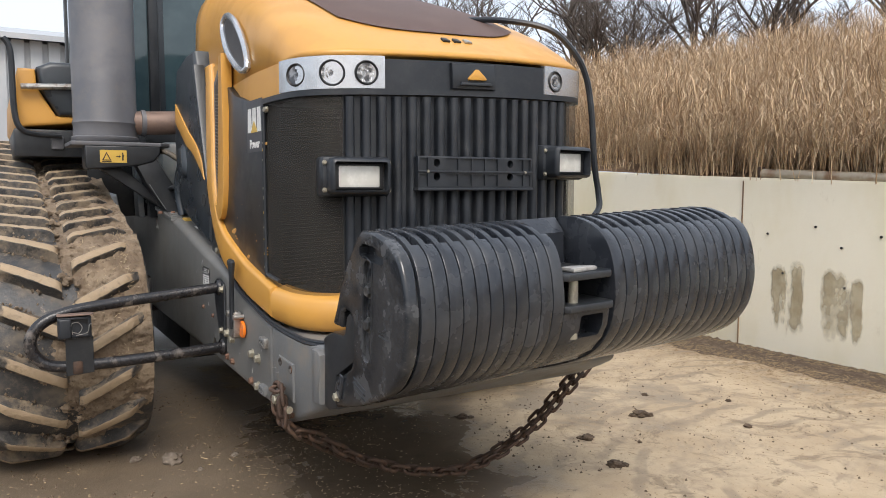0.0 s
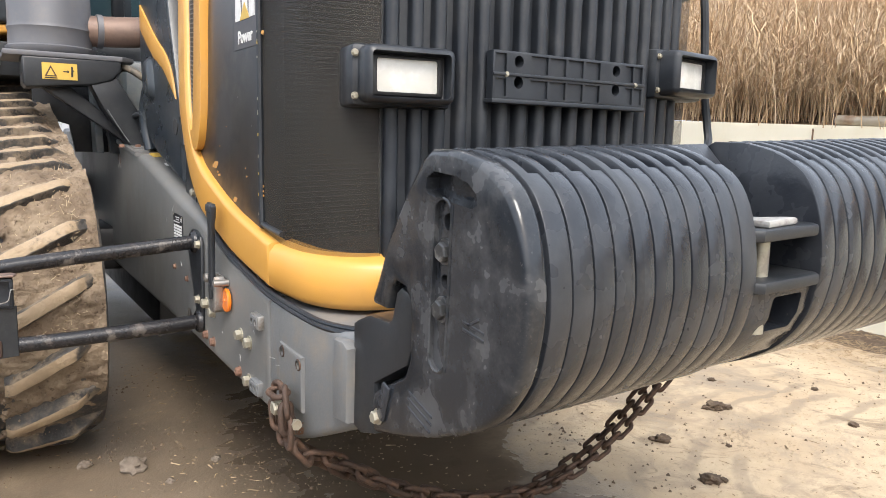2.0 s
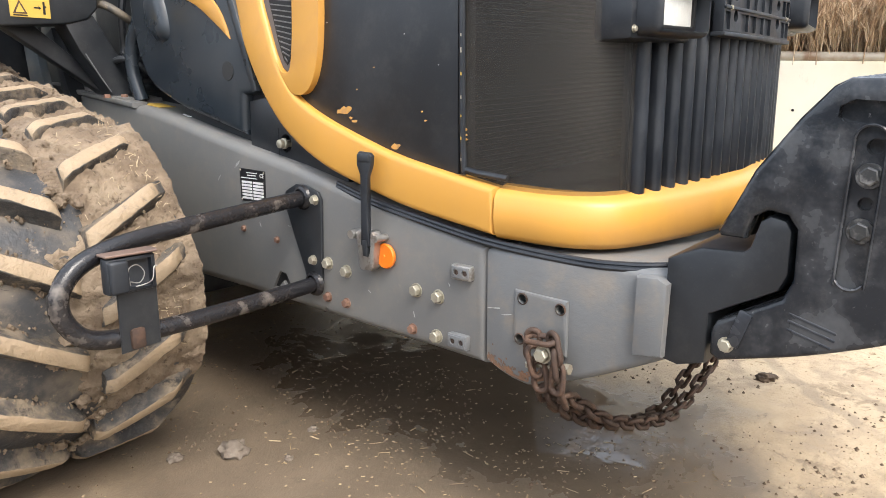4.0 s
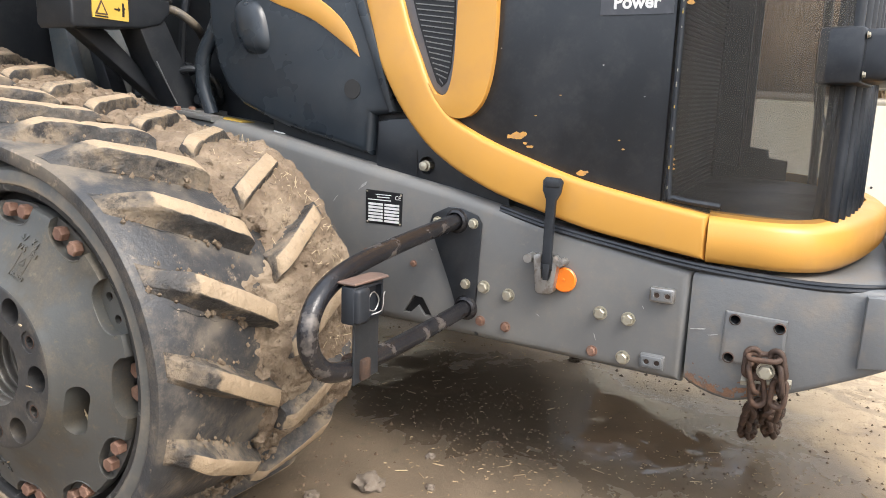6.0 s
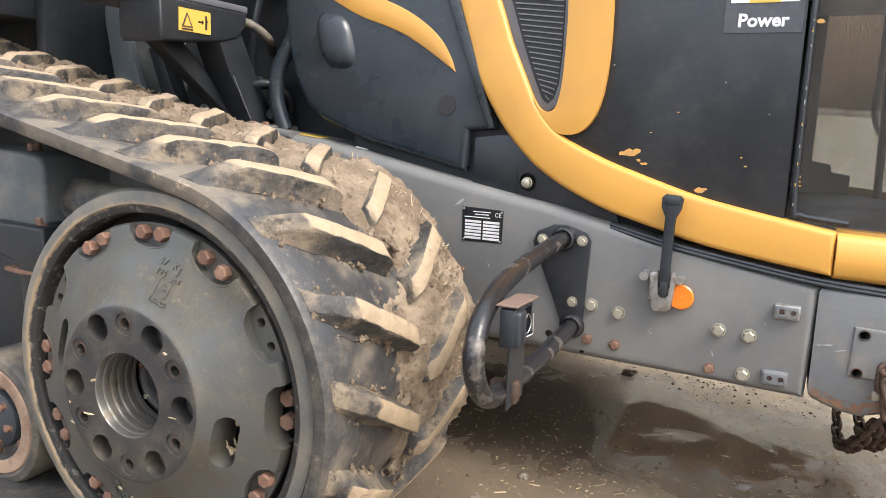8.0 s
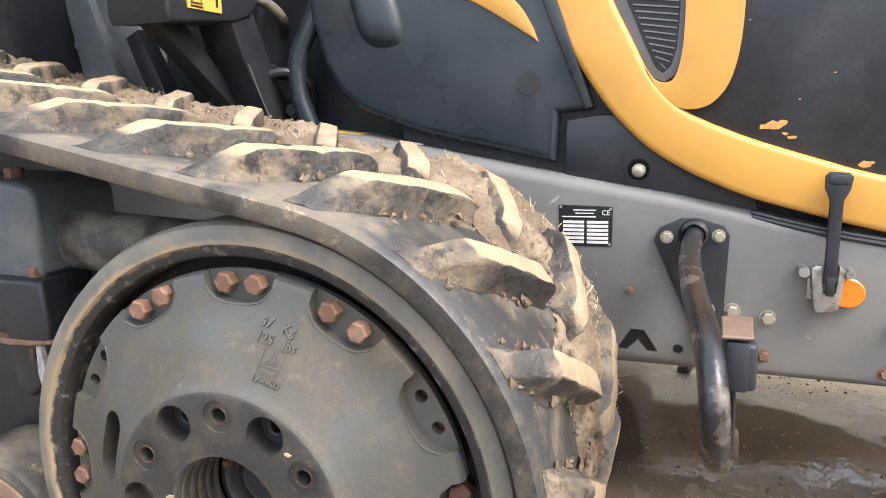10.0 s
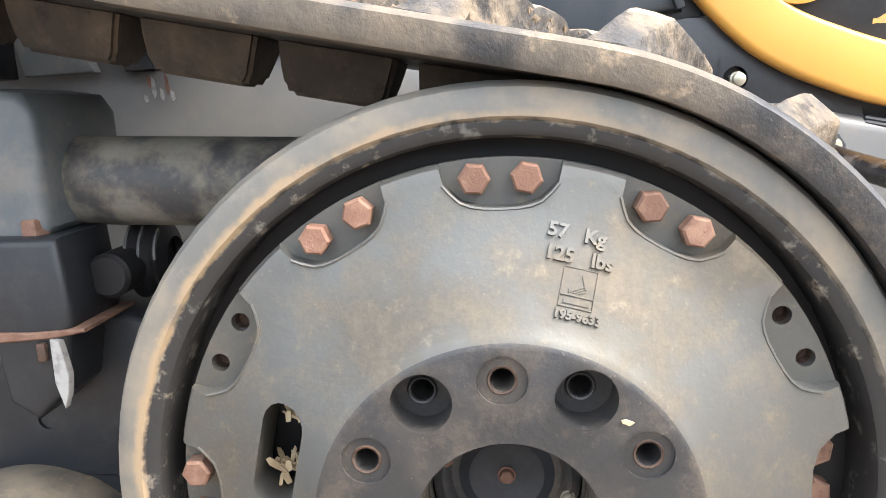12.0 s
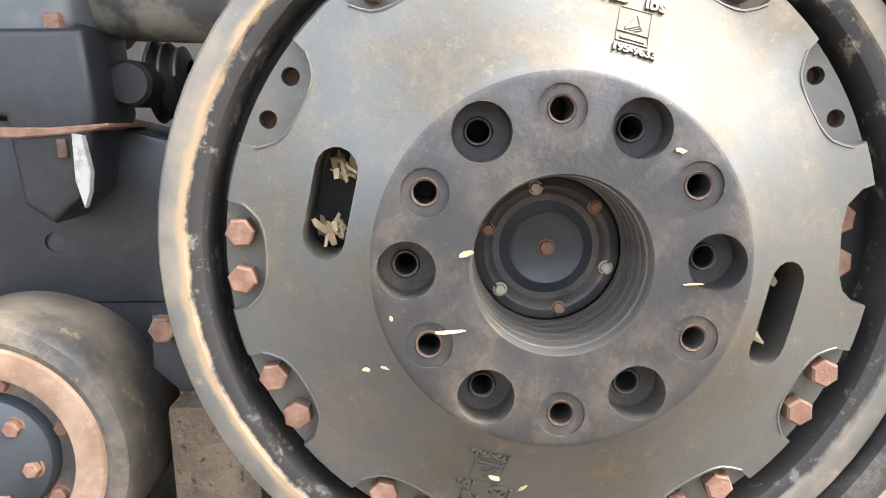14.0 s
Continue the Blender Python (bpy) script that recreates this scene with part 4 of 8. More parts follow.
def chassis():
    side = [(2.262, 0.392), (3.04, 0.413), (6.3, 0.45), (6.3, 1.06), (4.40, 1.022), (4.14, 0.993), (3.89, 0.966), (3.80, 0.955), (3.64, 0.938), (3.477, 0.908), (3.325, 0.877), (3.13, 0.839), (3.02, 0.819), (2.888, 0.796), (2.77, 0.770), (2.66, 0.745), (2.45, 0.702), (2.252, 0.664)]
    cuts = [prism([(2.922, 0.445), (2.953, 0.494), (2.982, 0.496), (3.014, 0.445), (2.992, 0.445), (2.967, 0.470), (2.947, 0.445)], FX - 0.05, FX + 0.06, "x", 0), prism(ring2(2.880, 0.455, 0.011, 14), FX - 0.05, FX + 0.05, "x", 0), prism(ring2(2.79, 0.42, 0.006, 10), FX - 0.05, FX + 0.05, "x", 0)]
    me = carve(prism(side, FX, -FX, "x", 0.028, 4), cuts, "chassis", GREY, 40)
    ch = part("chassis", me, GREY, tractor, "dark grey painted chassis beam")
    # black blocks set into both cuts to stand in for the shade inside
    part("notch_hollow", prism([(2.924, 0.447), (2.953, 0.492), (2.982, 0.494), (3.012, 0.447), (2.992, 0.447), (2.967, 0.472), (2.947, 0.447)], FX + 0.008, FX + 0.058, "x", 0), INK_SHADE, ch, "black filler for the shade inside the notch")
    part("hole_hollow", prism(ring2(2.880, 0.455, 0.0105, 14), FX + 0.008, FX + 0.048, "x", 0), INK_SHADE, ch)
    # rolled top edge towards the rear, with two pale bolts and flaked paint below it
    part("top_flange", prism([(3.72, 0.938), (3.89, 0.957), (4.14, 0.984), (4.40, 1.012), (5.20, 1.035), (5.20, 1.052), (4.40, 1.029), (4.14, 1.001), (3.89, 0.974), (3.72, 0.955)], FX - 0.009, FX + 0.05, "x", 0.004, 2), GREY, ch, "rolled grey top edge of the chassis")
    for y, z in ((4.267, 1.018), (4.045, 0.994)):
        put("bolt", HEXZ[0.0135], Matrix.Translation((FX + 0.022, y, z)) @ pose(0, 0, 0, 0, 90, 0), ch, "pale zinc bolt")
    for k, (y, z, h) in enumerate(((4.130, 0.905, 0.030), (4.122, 0.885, 0.045), (4.106, 0.880, 0.026), (4.094, 0.890, 0.044), (4.085, 0.878, 0.022), (4.14, 0.878, 0.016))):
        part("paint_chip", prism([(y, z), (y + 0.004, z + h * 0.3), (y + 0.003, z + h), (y - 0.003, z + h * 0.8), (y - 0.005, z + h * 0.2)], FX - 0.0012, FX + 0.002, "x", 0), RUSTBOLT if k in (0, 3) else CASTPALE, ch, "flake of missing paint")
    # front casting that carries the weights
    plan = [(FX + 0.004, 2.256), (FX, 2.225), (FX, 2.19), (FX, 2.15), (FX, 2.1), (FX + 0.003, 2.04), (-0.557, 1.98), (-0.548, 1.90), (-0.535, 1.845), (0.535, 1.845), (0.548, 1.90), (0.557, 1.98), (-FX - 0.003, 2.04), (-FX, 2.1), (-FX, 2.15), (-FX, 2.19), (-FX, 2.225), (-FX - 0.004, 2.256)]
    bm = prism(plan, 0.372, 0.664, "z", 0.018, 3)
    for v in bm.verts:
        if v.co.z < 0.45:
            v.co.z += 0.125 * max(0, min(1, (2.15 - v.co.y) / 0.30)) ** 1.2 + 0.026 * max(0, min(1, (v.co.y - 2.16) / 0.09)) ** 1.5
    holes = [(2.157, 0.566), (2.066, 0.560), (2.163, 0.478)]
    fb = part("front_casting", carve(bm, [prism(ring2(y, z, 0.0105, 12), -0.62, -0.50, "x", 0) for y, z in holes], "front_casting", CASTGREY, 45), CASTGREY, tractor, "weathered grey front casting, rusty along the lower edge", 45)
    part("mounting_pad", prism([(1.915, 0.497), (1.855, 0.505), (1.850, 0.645), (1.87, 0.655), (1.912, 0.652)], -0.566, -0.53, "x", 0.008, 2), CASTGREY, fb)
    me = carve(prism([(2.182, 0.468), (2.052, 0.461), (2.052, 0.578), (2.178, 0.583)], -0.571, -0.55, "x", 0.005, 2), [prism(ring2(y, z, 0.0105, 12), -0.6, -0.50, "x", 0) for y, z in holes], "tow_plate", CASTGREY)
    pad = part("tow_plate", me, CASTGREY, fb, "grey pad with rusty bolt holes")
    for y, z in holes:
        part("hole_rim", lathe([(-0.5735, 0.0105), (-0.5722, 0.0128), (-0.5705, 0.0128)], (0, y, z), "x", 16, closed=False), RUST, pad, "rusty rim of a bolt hole")
    for y, z, kind in ((2.771, 0.55, 0), (2.701, 0.539, 0), (2.777, 0.458, 1), (2.705, 0.454, 1), (2.46, 0.531, 0), (2.392, 0.527, 0), (2.474, 0.433, 2), (2.398, 0.431, 0)):
        bolt(HEXZ[0.0135] if kind == 0 else HEX[0.011], (FX, y, z), ch, "" if kind != 0 else "pale zinc bolt", 17 * kind + y * 90)
    bolt(HEX[0.008], (FX, 2.985, 0.585), ch)
    bolt(HEX[0.008], (FX, 3.14, 0.60), ch)
        # small clamps with two screws each
    for y, z in ((2.317, 0.597), (2.328, 0.436)):
        c = part("hose_clamp", box((FX - 0.014, y - 0.028, z - 0.017), (FX + 0.004, y + 0.028, z + 0.017), 0.004), STEEL if z > 0.5 else CASTGREY, ch, "small two-screw clamp block")
        part("clamp_rim", carve(box((FX - 0.017, y - 0.024, z - 0.0135), (FX - 0.012, y + 0.024, z + 0.0135), 0.002), [prism(ring2(y + dy, z, 0.0075, 12), FX - 0.03, FX - 0.0135, "x", 0) for dy in (-0.013, 0.011)], "clamp_rim", CASTGREY), CASTGREY, c)
        for dy in (-0.013, 0.011):
            part("sunk_screw", lathe([(FX - 0.0145, 0.0), (FX - 0.0145, 0.003), (FX - 0.0138, 0.0070)], (0, y + dy, z), "x", 10, closed=False), RUST, c)
    # orange reflector on its tab
    part("reflector_tab", box((FX - 0.006, 2.555, 0.585), (FX + 0.002, 2.63, 0.630), 0.002), STEEL, ch)
    part("reflector", lathe([(FX - 0.004, 0.0), (FX - 0.004, 0.030), (FX - 0.010, 0.031), (FX - 0.013, 0.028), (FX - 0.0125, 0.004), (FX - 0.015, 0.003), (FX - 0.015, 0)], (0, 2.553, 0.601), "x", 28), ORANGE, ch, "round orange reflector")
    # rubber hood catch with its hook
    catch = part("hood_catch", prism([(2.612, 0.842), (2.604, 0.850), (2.570, 0.848), (2.562, 0.840), (2.566, 0.815), (2.577, 0.793), (2.580, 0.66), (2.577, 0.625), (2.606, 0.625), (2.604, 0.66), (2.602, 0.795), (2.612, 0.818)], FX - 0.040, FX - 0.026, "x", 0.004, 2), PLASTIC, ch, "black rubber hood catch")
    part("catch_grip", box((FX - 0.044, 2.568, 0.826), (FX - 0.036, 2.606, 0.846), 0.004), PLASTIC, catch)
    part("catch_frame", carve(prism([(2.628, 0.655), (2.618, 0.662), (2.572, 0.660), (2.563, 0.650), (2.573, 0.572), (2.580, 0.565), (2.612, 0.563), (2.619, 0.570)], FX - 0.034, FX - 0.006, "x", 0.004, 2), [prism([(2.611, 0.690), (2.573, 0.690), (2.580, 0.605), (2.604, 0.603)], FX - 0.06, FX - 0.012, "x", 0)], "catch_frame", STEEL), STEEL, catch, "worn bright steel catch frame")
    part("catch_pivot", tube([(FX - 0.040, 2.640, 0.648), (FX - 0.002, 2.640, 0.648)], 0.011, 12), STEEL, catch)
    part("catch_pivot", tube([(FX - 0.040, 2.556, 0.646), (FX - 0.002, 2.556, 0.646)], 0.009, 12), STEEL, catch)
    part("catch_tongue", prism([(2.600, 0.64), (2.582, 0.64), (2.584, 0.60), (2.598, 0.60)], FX - 0.042, FX - 0.03, "x", 0.003, 2), BLACK, catch)
    # rubber seal between hood and chassis
    for k, dz in enumerate((0.001, -0.007)):
        pts = [(FX + 0.014 - 0.003 * k, 2.74, 0.760 + dz), (FX + 0.006 - 0.003 * k, 2.6, 0.728 + dz), (FX + 0.004 - 0.003 * k, 2.43, 0.700 + dz), (FX + 0.004 - 0.003 * k, 2.25, 0.675 + dz), (FX + 0.010 - 0.003 * k, 2.05, 0.663 + dz), (-0.54 - 0.006 * k, 1.94, 0.664 + dz), (-0.50 - 0.006 * k, 1.87, 0.667 + dz), (-0.42, 1.835 - 0.006 * k, 0.67 + dz), (0, 1.81 - 0.006 * k, 0.67 + dz), (0.42, 1.835, 0.67 + dz)]
        part("rubber_seal", tube(smooth_path(pts, 6), 0.0058, 8), PLASTIC, ch, "folded black rubber seal")
    # maker's plate: dark with pale lines that cannot be read
    plate = part("maker_plate", prism([(3.168, 0.783), (3.048, 0.779), (3.050, 0.690), (3.166, 0.689)], FX - 0.002, FX + 0.0, "x", 0.0006, 1), INK_SHADE, ch, "small black rating plate with pale lines")
    for r in range(6):
        for y0, y1 in ((3.158, 3.111), (3.105, 3.058)):
            z = 0.744 - r * 0.009
            part("printed_line", box((FX - 0.0032, y1, z - 0.003), (FX - 0.001, y0, z + 0.003), 0), STICKER_W, plate)
    for y0, y1, z in ((3.135, 3.085, 0.771), (3.13, 3.09, 0.764), (3.16, 3.085, 0.756)):
        part("printed_line", box((FX - 0.0032, y1, z - 0.0012), (FX - 0.001, y0, z + 0.0012), 0), STICKER_W, plate)
    me = finish(letters("CE", 0.016, 0.0004), STICKER_W)
    put("plate_mark", me, side_plane(3.063, 0.765, FX - 0.0026), plate)
    for y, z in ((3.163, 0.778), (3.053, 0.774), (3.055, 0.694), (3.161, 0.694)):
        bolt(HEXZ[0.008], (FX - 0.0005, y, z), plate).scale = (0.4, 0.4, 0.4)
    plate.location = (0, -0.024, -0.007)
    rust_lip = shader("orange_brown_rust_bloom", (0.20, 0.105, 0.058), 0.85, second=(0.13, 0.085, 0.06), scale=30, bump=0.4, bump_scale=160)
    bm = bmesh.new()
    grid = {}
    for i in range(61):
        y = 2.252 - 0.20 * i / 60
        for k in range(13):
            z0 = 0.372 + 0.125 * max(0, min(1, (2.15 - y) / 0.30)) ** 1.2 + 0.026 * max(0, min(1, (y - 2.16) / 0.09)) ** 1.5
            grid[i, k] = bm.verts.new((FX - 0.0009, y, z0 + 0.012 + 0.045 * k / 12))
    for i in range(60):
        for k in range(12):
            if 0.55 - k / 12 + 0.9 * noise.noise(Vector((i * 0.16, k * 0.35, 4.0))) + 0.5 * noise.noise(Vector((i * 0.6, k * 0.8, 9.0))) > 0.25:
                bm.faces.new((grid[i, k], grid[i + 1, k], grid[i + 1, k + 1], grid[i, k + 1]))
    for v in [v for v in bm.verts if not v.link_faces]:
        bm.verts.remove(v)
    part("rust_bloom", orient(bm), rust_lip, fb, "rust creeping up from the lower edge")
    rs = random.Random(12)
    for y, z, l, w, t in ((3.155, 0.785, 0.045, 0.007, -38), (2.470, 0.470, 0.020, 0.003, 70), (2.478, 0.425, 0.016, 0.003, 80), (2.235, 0.530, 0.05, 0.0025, -8), (2.20, 0.522, 0.03, 0.002, -12), (2.62, 0.50, 0.012, 0.002, 30), (2.36, 0.56, 0.010, 0.002, 60), (3.25, 0.74, 0.03, 0.003, -50), (2.93, 0.63, 0.012, 0.0015, 20), (3.06, 0.62, 0.018, 0.002, 65)):
        out = [(l / 2 * math.cos(q) * rs.uniform(0.6, 1.1), w / 2 * math.sin(q) * rs.uniform(0.4, 1.3)) for q in [k * 0.5236 for k in range(12)]]
        o = part("paint_scuff", prism(out, -0.0009, 0.0004, "x", 0), CASTPALE, ch, "pale scuff in the paint")
        o.matrix_basis = Matrix.Translation((FX - (0.0006 if y < 2.26 else 0.0), y, z)) @ pose(0, 0, 0, t, 0, 0)
    # a yellow and a white label on the beam's top
    for mat, y0, y1, x0, x1 in ((STICKER_Y, 3.645, 3.745, -0.522, -0.462), (STICKER_W, 3.487, 3.525, -0.508, -0.463)):
        bm = bmesh.new()
        at = [(x0, y0), (x1, y0), (x1, y1), (x0, y1)]
        top = [bm.verts.new((x, y, np.interp(y, [3.325, 3.477, 3.64, 3.80], [0.877, 0.908, 0.938, 0.955]) + 0.003)) for x, y in at]
        low = [bm.verts.new((v.co.x, v.co.y, v.co.z - 0.0025)) for v in top]
        bm.faces.new(top)
        bm.faces.new(low[::-1])
        for k in range(4):
            bm.faces.new((top[k], low[k], low[(k + 1) % 4], top[(k + 1) % 4]))
        part("top_label", orient(bm), mat, ch, "small label on the beam top")
    return ch


chassis()


def guard_rail():
    root = part("guard_rail", tube(smooth_path([(FX - 0.004, 2.853, 0.716), (-0.75, 2.860, 0.700), (-0.96, 2.852, 0.684), (-1.10, 2.838, 0.668), (-1.185, 2.828, 0.636), (-1.222, 2.822, 0.580), (-1.205, 2.818, 0.520), (-1.145, 2.812, 0.484), (-0.98, 2.812, 0.478), (-0.75, 2.815, 0.482), (FX - 0.004, 2.818, 0.489)], 6), 0.0205, 16), RAIL, tractor, "worn black bent-tube step rail with rubbed bare patches")
    for z, y in ((0.716, 2.853), (0.489, 2.818)):
        part("weld_collar", lathe([(-0.014, 0.0235), (-0.010, 0.030), (0.0, 0.034), (0.004, 0.02)], (FX - 0.008, y, z), "x", 20), RAIL, root)
    plate = part("bracket_plate", prism([(2.935, 0.70), (2.925, 0.728), (2.880, 0.750), (2.845, 0.750), (2.795, 0.735), (2.782, 0.715), (2.792, 0.475), (2.812, 0.458), (2.838, 0.462), (2.862, 0.53)], FX - 0.010, FX - 0.001, "x", 0.002, 2), BLACK, root, "black bolted bracket plate")
    for y, z in ((2.909, 0.709), (2.804, 0.714), (2.820, 0.553)):
        bolt(HEXZ[0.011], (FX - 0.010, y, z), plate)
    # lamp holder hung between the bars
    holder = part("lamp_holder", carve(box((-1.140, 2.776, 0.582), (-1.035, 2.808, 0.658), 0.005), [box((-1.130, 2.76, 0.590), (-1.045, 2.790, 0.650), 0.003)], "lamp_holder", PLASTIC), PLASTIC, root, "black lamp holder with a broken-off lamp")
    part("holder_strap", prism([(-1.118, 0.450), (-1.030, 0.455), (-1.030, 0.585), (-1.118, 0.585)], 2.790, 2.796, "y", 0.002, 1), BLACK, holder)
    part("holder_foot", box((-1.098, 2.782, 0.455), (-1.066, 2.838, 0.500), 0.006), RUST, holder, "rusty foot clamp")
    part("lamp_shell", box((-1.138, 2.765, 0.584), (-1.098, 2.800, 0.654), 0.007, 3), PLASTIC, holder)
    part("holder_top", prism([(-1.142, 2.772), (-1.034, 2.766), (-1.026, 2.790), (-1.036, 2.812), (-1.142, 2.814)], 0.661, 0.667, "z", 0.002, 1), PIPEBROWN, holder, "dusty brown cover plate")
    part("loose_wire", tube(smooth_path([(-1.095, 2.774, 0.598), (-1.100, 2.768, 0.632), (-1.080, 2.770, 0.640), (-1.066, 2.768, 0.622), (-1.076, 2.770, 0.602), (-1.095, 2.772, 0.606)], 5), 0.0013, 6), STEEL, holder, "frayed pale wire")
    part("loose_wire", tube(smooth_path([(-1.085, 2.772, 0.594), (-1.066, 2.764, 0.598), (-1.048, 2.770, 0.604), (-1.042, 2.772, 0.628), (-1.034, 2.774, 0.630)], 5), 0.0014, 6), STEEL, holder, "frayed pale wire")


guard_rail()


# ---- hood ----
def nose_lift(x):
    """The machine's nose stands a little higher on its far side."""
    return 0.036 * (x + 0.557)


def tilt(ob):
    """Lifts a part and what hangs on it by nose_lift."""
    if ob.matrix_basis == Matrix():
        if ob.type == "MESH":
            for v in ob.data.vertices:
                v.co.z += nose_lift(v.co.x)
                v.co.x += 0.12 * max(0.0, v.co.x - 0.3)
        for c in ob.children:
            tilt(c)
    else:
        ob.matrix_basis = Matrix.Translation((0, 0, nose_lift(ob.matrix_basis.translation.x))) @ ob.matrix_basis


def front_plan(bow=0.0, half=0.548, n_corner=12):
    """Half outline from the middle of the front round to the flank, as (x, y)."""
    ctrl = [(0.0, 1.945), (0.15, 1.951), (0.30, 1.972), (0.42, 2.003), (0.49, 2.045), (0.53, 2.11), (0.545, 2.20), (half, 2.34)]
    return [(p.x, p.y - bow) for p in smooth_path([(a, b, 0) for a, b in ctrl], 5)]


def strip(line, z0, z1, push=0.0, thick=0.02, nz=2):
    """A bent sheet along a plan line; z0 and z1 may be functions of (x, y)."""
    bm = bmesh.new()
    P = [Vector((a, b)) for a, b in line]
    rows = []
    for i, p in enumerate(P):
        t = (P[min(i + 1, len(P) - 1)] - P[max(i - 1, 0)]).normalized()
        n = Vector((t.y, -t.x))
        lo = z0(*p) if callable(z0) else z0
        hi = z1(*p) if callable(z1) else z1
        o, q = p + n * push, p + n * (push - thick)
        rows.append([bm.verts.new((*o, lo + (hi - lo) * k / nz)) for k in range(nz + 1)] + [bm.verts.new((*q, hi - (hi - lo) * k / nz)) for k in range(nz + 1)])
    m = len(rows[0])
    for a, b in zip(rows, rows[1:]):
        for k in range(m):
            bm.faces.new((a[k], a[(k + 1) % m], b[(k + 1) % m], b[k]))
    bm.faces.new(rows[0])
    bm.faces.new(rows[-1][::-1])
    return orient(bm)


def mirrored(line):
    """Whole outline from the right flank across the front to the left flank."""
    return [(-x, y) for x, y in line[::-1]] + line[1:]


def hood():
    hd = part("hood", box((-0.50, 2.47, 0.72), (0.50, 3.55, 1.36), 0.03), BLACK, tractor, "yellow and black engine hood")
    # cooler, sills and struts inside the hollow nose
    cool = part("cooler", box((-0.50, 2.40, 0.75), (0.47, 2.465, 1.38), 0.004), BLACK, hd, "dark cooler behind the air screens")
    for k in range(46):
        part("fin", box((-0.49, 2.392, 0.77 + k * 0.0132), (0.46, 2.402, 0.776 + k * 0.0132), 0), INK_SHADE, cool)
    plan = [(-0.42, 2.04), (0.42, 2.04), (0.50, 2.13), (0.525, 2.47), (-0.525, 2.47), (-0.50, 2.13)]
    part("nose_floor", prism(plan, 0.74, 0.762, "z", 0.003, 1), BLACK, hd)
    part("nose_roof", prism(plan, 1.370, 1.385, "z", 0.003, 1), BLACK, hd)
    part("screen_sill", prism([(2.16, 0.76), (2.46, 0.76), (2.46, 1.37), (2.285, 1.37), (2.285, 0.872), (2.225, 0.863), (2.22, 0.836), (2.16, 0.828)], 0.505, 0.522, "x", 0.003, 1), BLACK, hd, "black sill inside the far screen")
    part("strut", tube([(0.47, 2.075, 0.75), (0.47, 2.090, 1.37)], 0.014, 8), BLACK, hd, "black inner strut")
    whole = mirrored(front_plan())
    corner = [(-x, y) for x, y in front_plan()[::-1] if x >= 0.410]
    left_corner = [(x, y) for x, y in front_plan() if x >= 0.410]
    zb = 0.765
    # fine mesh screens round the corners, with a raised rim
    scr = part("corner_screen", strip(corner, zb, 1.372, 0.0, 0.02, 4), SCREEN, hd, "dark fine-mesh air screen round the corner")
    part("corner_screen", strip(left_corner, zb, 1.372, 0.0, 0.02, 4), SCREEN, hd, "dark fine-mesh air screen round the corner")
    rim = smooth_path([(-0.553, 2.332, 1.364), (-0.553, 2.332, 1.1), (-0.553, 2.329, 0.842), (-0.552, 2.315, 0.820), (-0.549, 2.26, 0.812), (-0.5475, 2.215, 0.808)], 6)
    part("screen_rim", tube(rim, 0.007, 8), PLASTIC, scr, "raised black rim with chipped edges")
    for y in (2.315, 2.296):
        bolt(HEXZ[0.008], (-0.552, y, 1.352), scr)
    rc = random.Random(6)
    for k in range(13):
        z = rc.uniform(0.84, 1.32)
        part("paint_chip", box((-0.5603, 2.3295, z), (-0.5585, 2.332, z + rc.uniform(0.002, 0.008)), 0), STICKER_Y if k % 4 == 0 else ZINC, scr, "tiny paint chip")
    # ribbed front grille
    mid = [(x, y) for x, y in whole if abs(x) <= 0.425]
    back = part("grille", strip(mid, zb, 1.372, -0.012, 0.02, 2), PLASTIC, hd, "black ribbed moulded front grille")

    def front_at(x):
        for a, b in zip(mid, mid[1:]):
            if a[0] <= x <= b[0]:
                return a[1] + (b[1] - a[1]) * (x - a[0]) / (b[0] - a[0])
        return mid[-1][1]

    rib_bm = bmesh.new()
    prof = [(-0.0155, 0.014), (-0.0135, -0.004), (-0.0085, -0.0125), (0.0, -0.0145), (0.0085, -0.0125), (0.0135, -0.004), (0.0155, 0.014)]
    lo = [rib_bm.verts.new((a, b, 0)) for a, b in prof]
    hi = [rib_bm.verts.new((a, b, 0.592)) for a, b in prof]
    for k in range(len(prof) - 1):
        rib_bm.faces.new((lo[k], lo[k + 1], hi[k + 1], hi[k]))
    rib_bm.faces.new(lo[::-1])
    rib_bm.faces.new(hi)
    rib_me = mesh_of(orient(rib_bm), "rib", PLASTIC, 50)
    n = 18
    for k in range(n):
        x = -0.402 + 0.804 * k / (n - 1)
        slope = math.degrees(math.atan2(front_at(min(x + 0.01, 0.42)) - front_at(max(x - 0.01, -0.42)), 0.02))
        put("rib", rib_me, Matrix.Translation((x, front_at(x), zb + 0.008)) @ pose(0, 0, 0, 0, 0, slope), back)
    # added plate that closes the nose above the lamps and stops light showing through
    stop_plan = [(x * 0.97, y + 0.012) for x, y in whole if y < 2.3]
    part("lamp_shelf", prism(stop_plan + [(0.52, 2.47), (-0.52, 2.47)], 1.468, 1.479, "z", 0), BLACK, hd)
    # crossbar below the lamps
    part("lamp_sill", strip(whole, 1.371, 1.388, 0.009, 0.05, 2), PLASTIC, hd, "black sill below the headlamps")
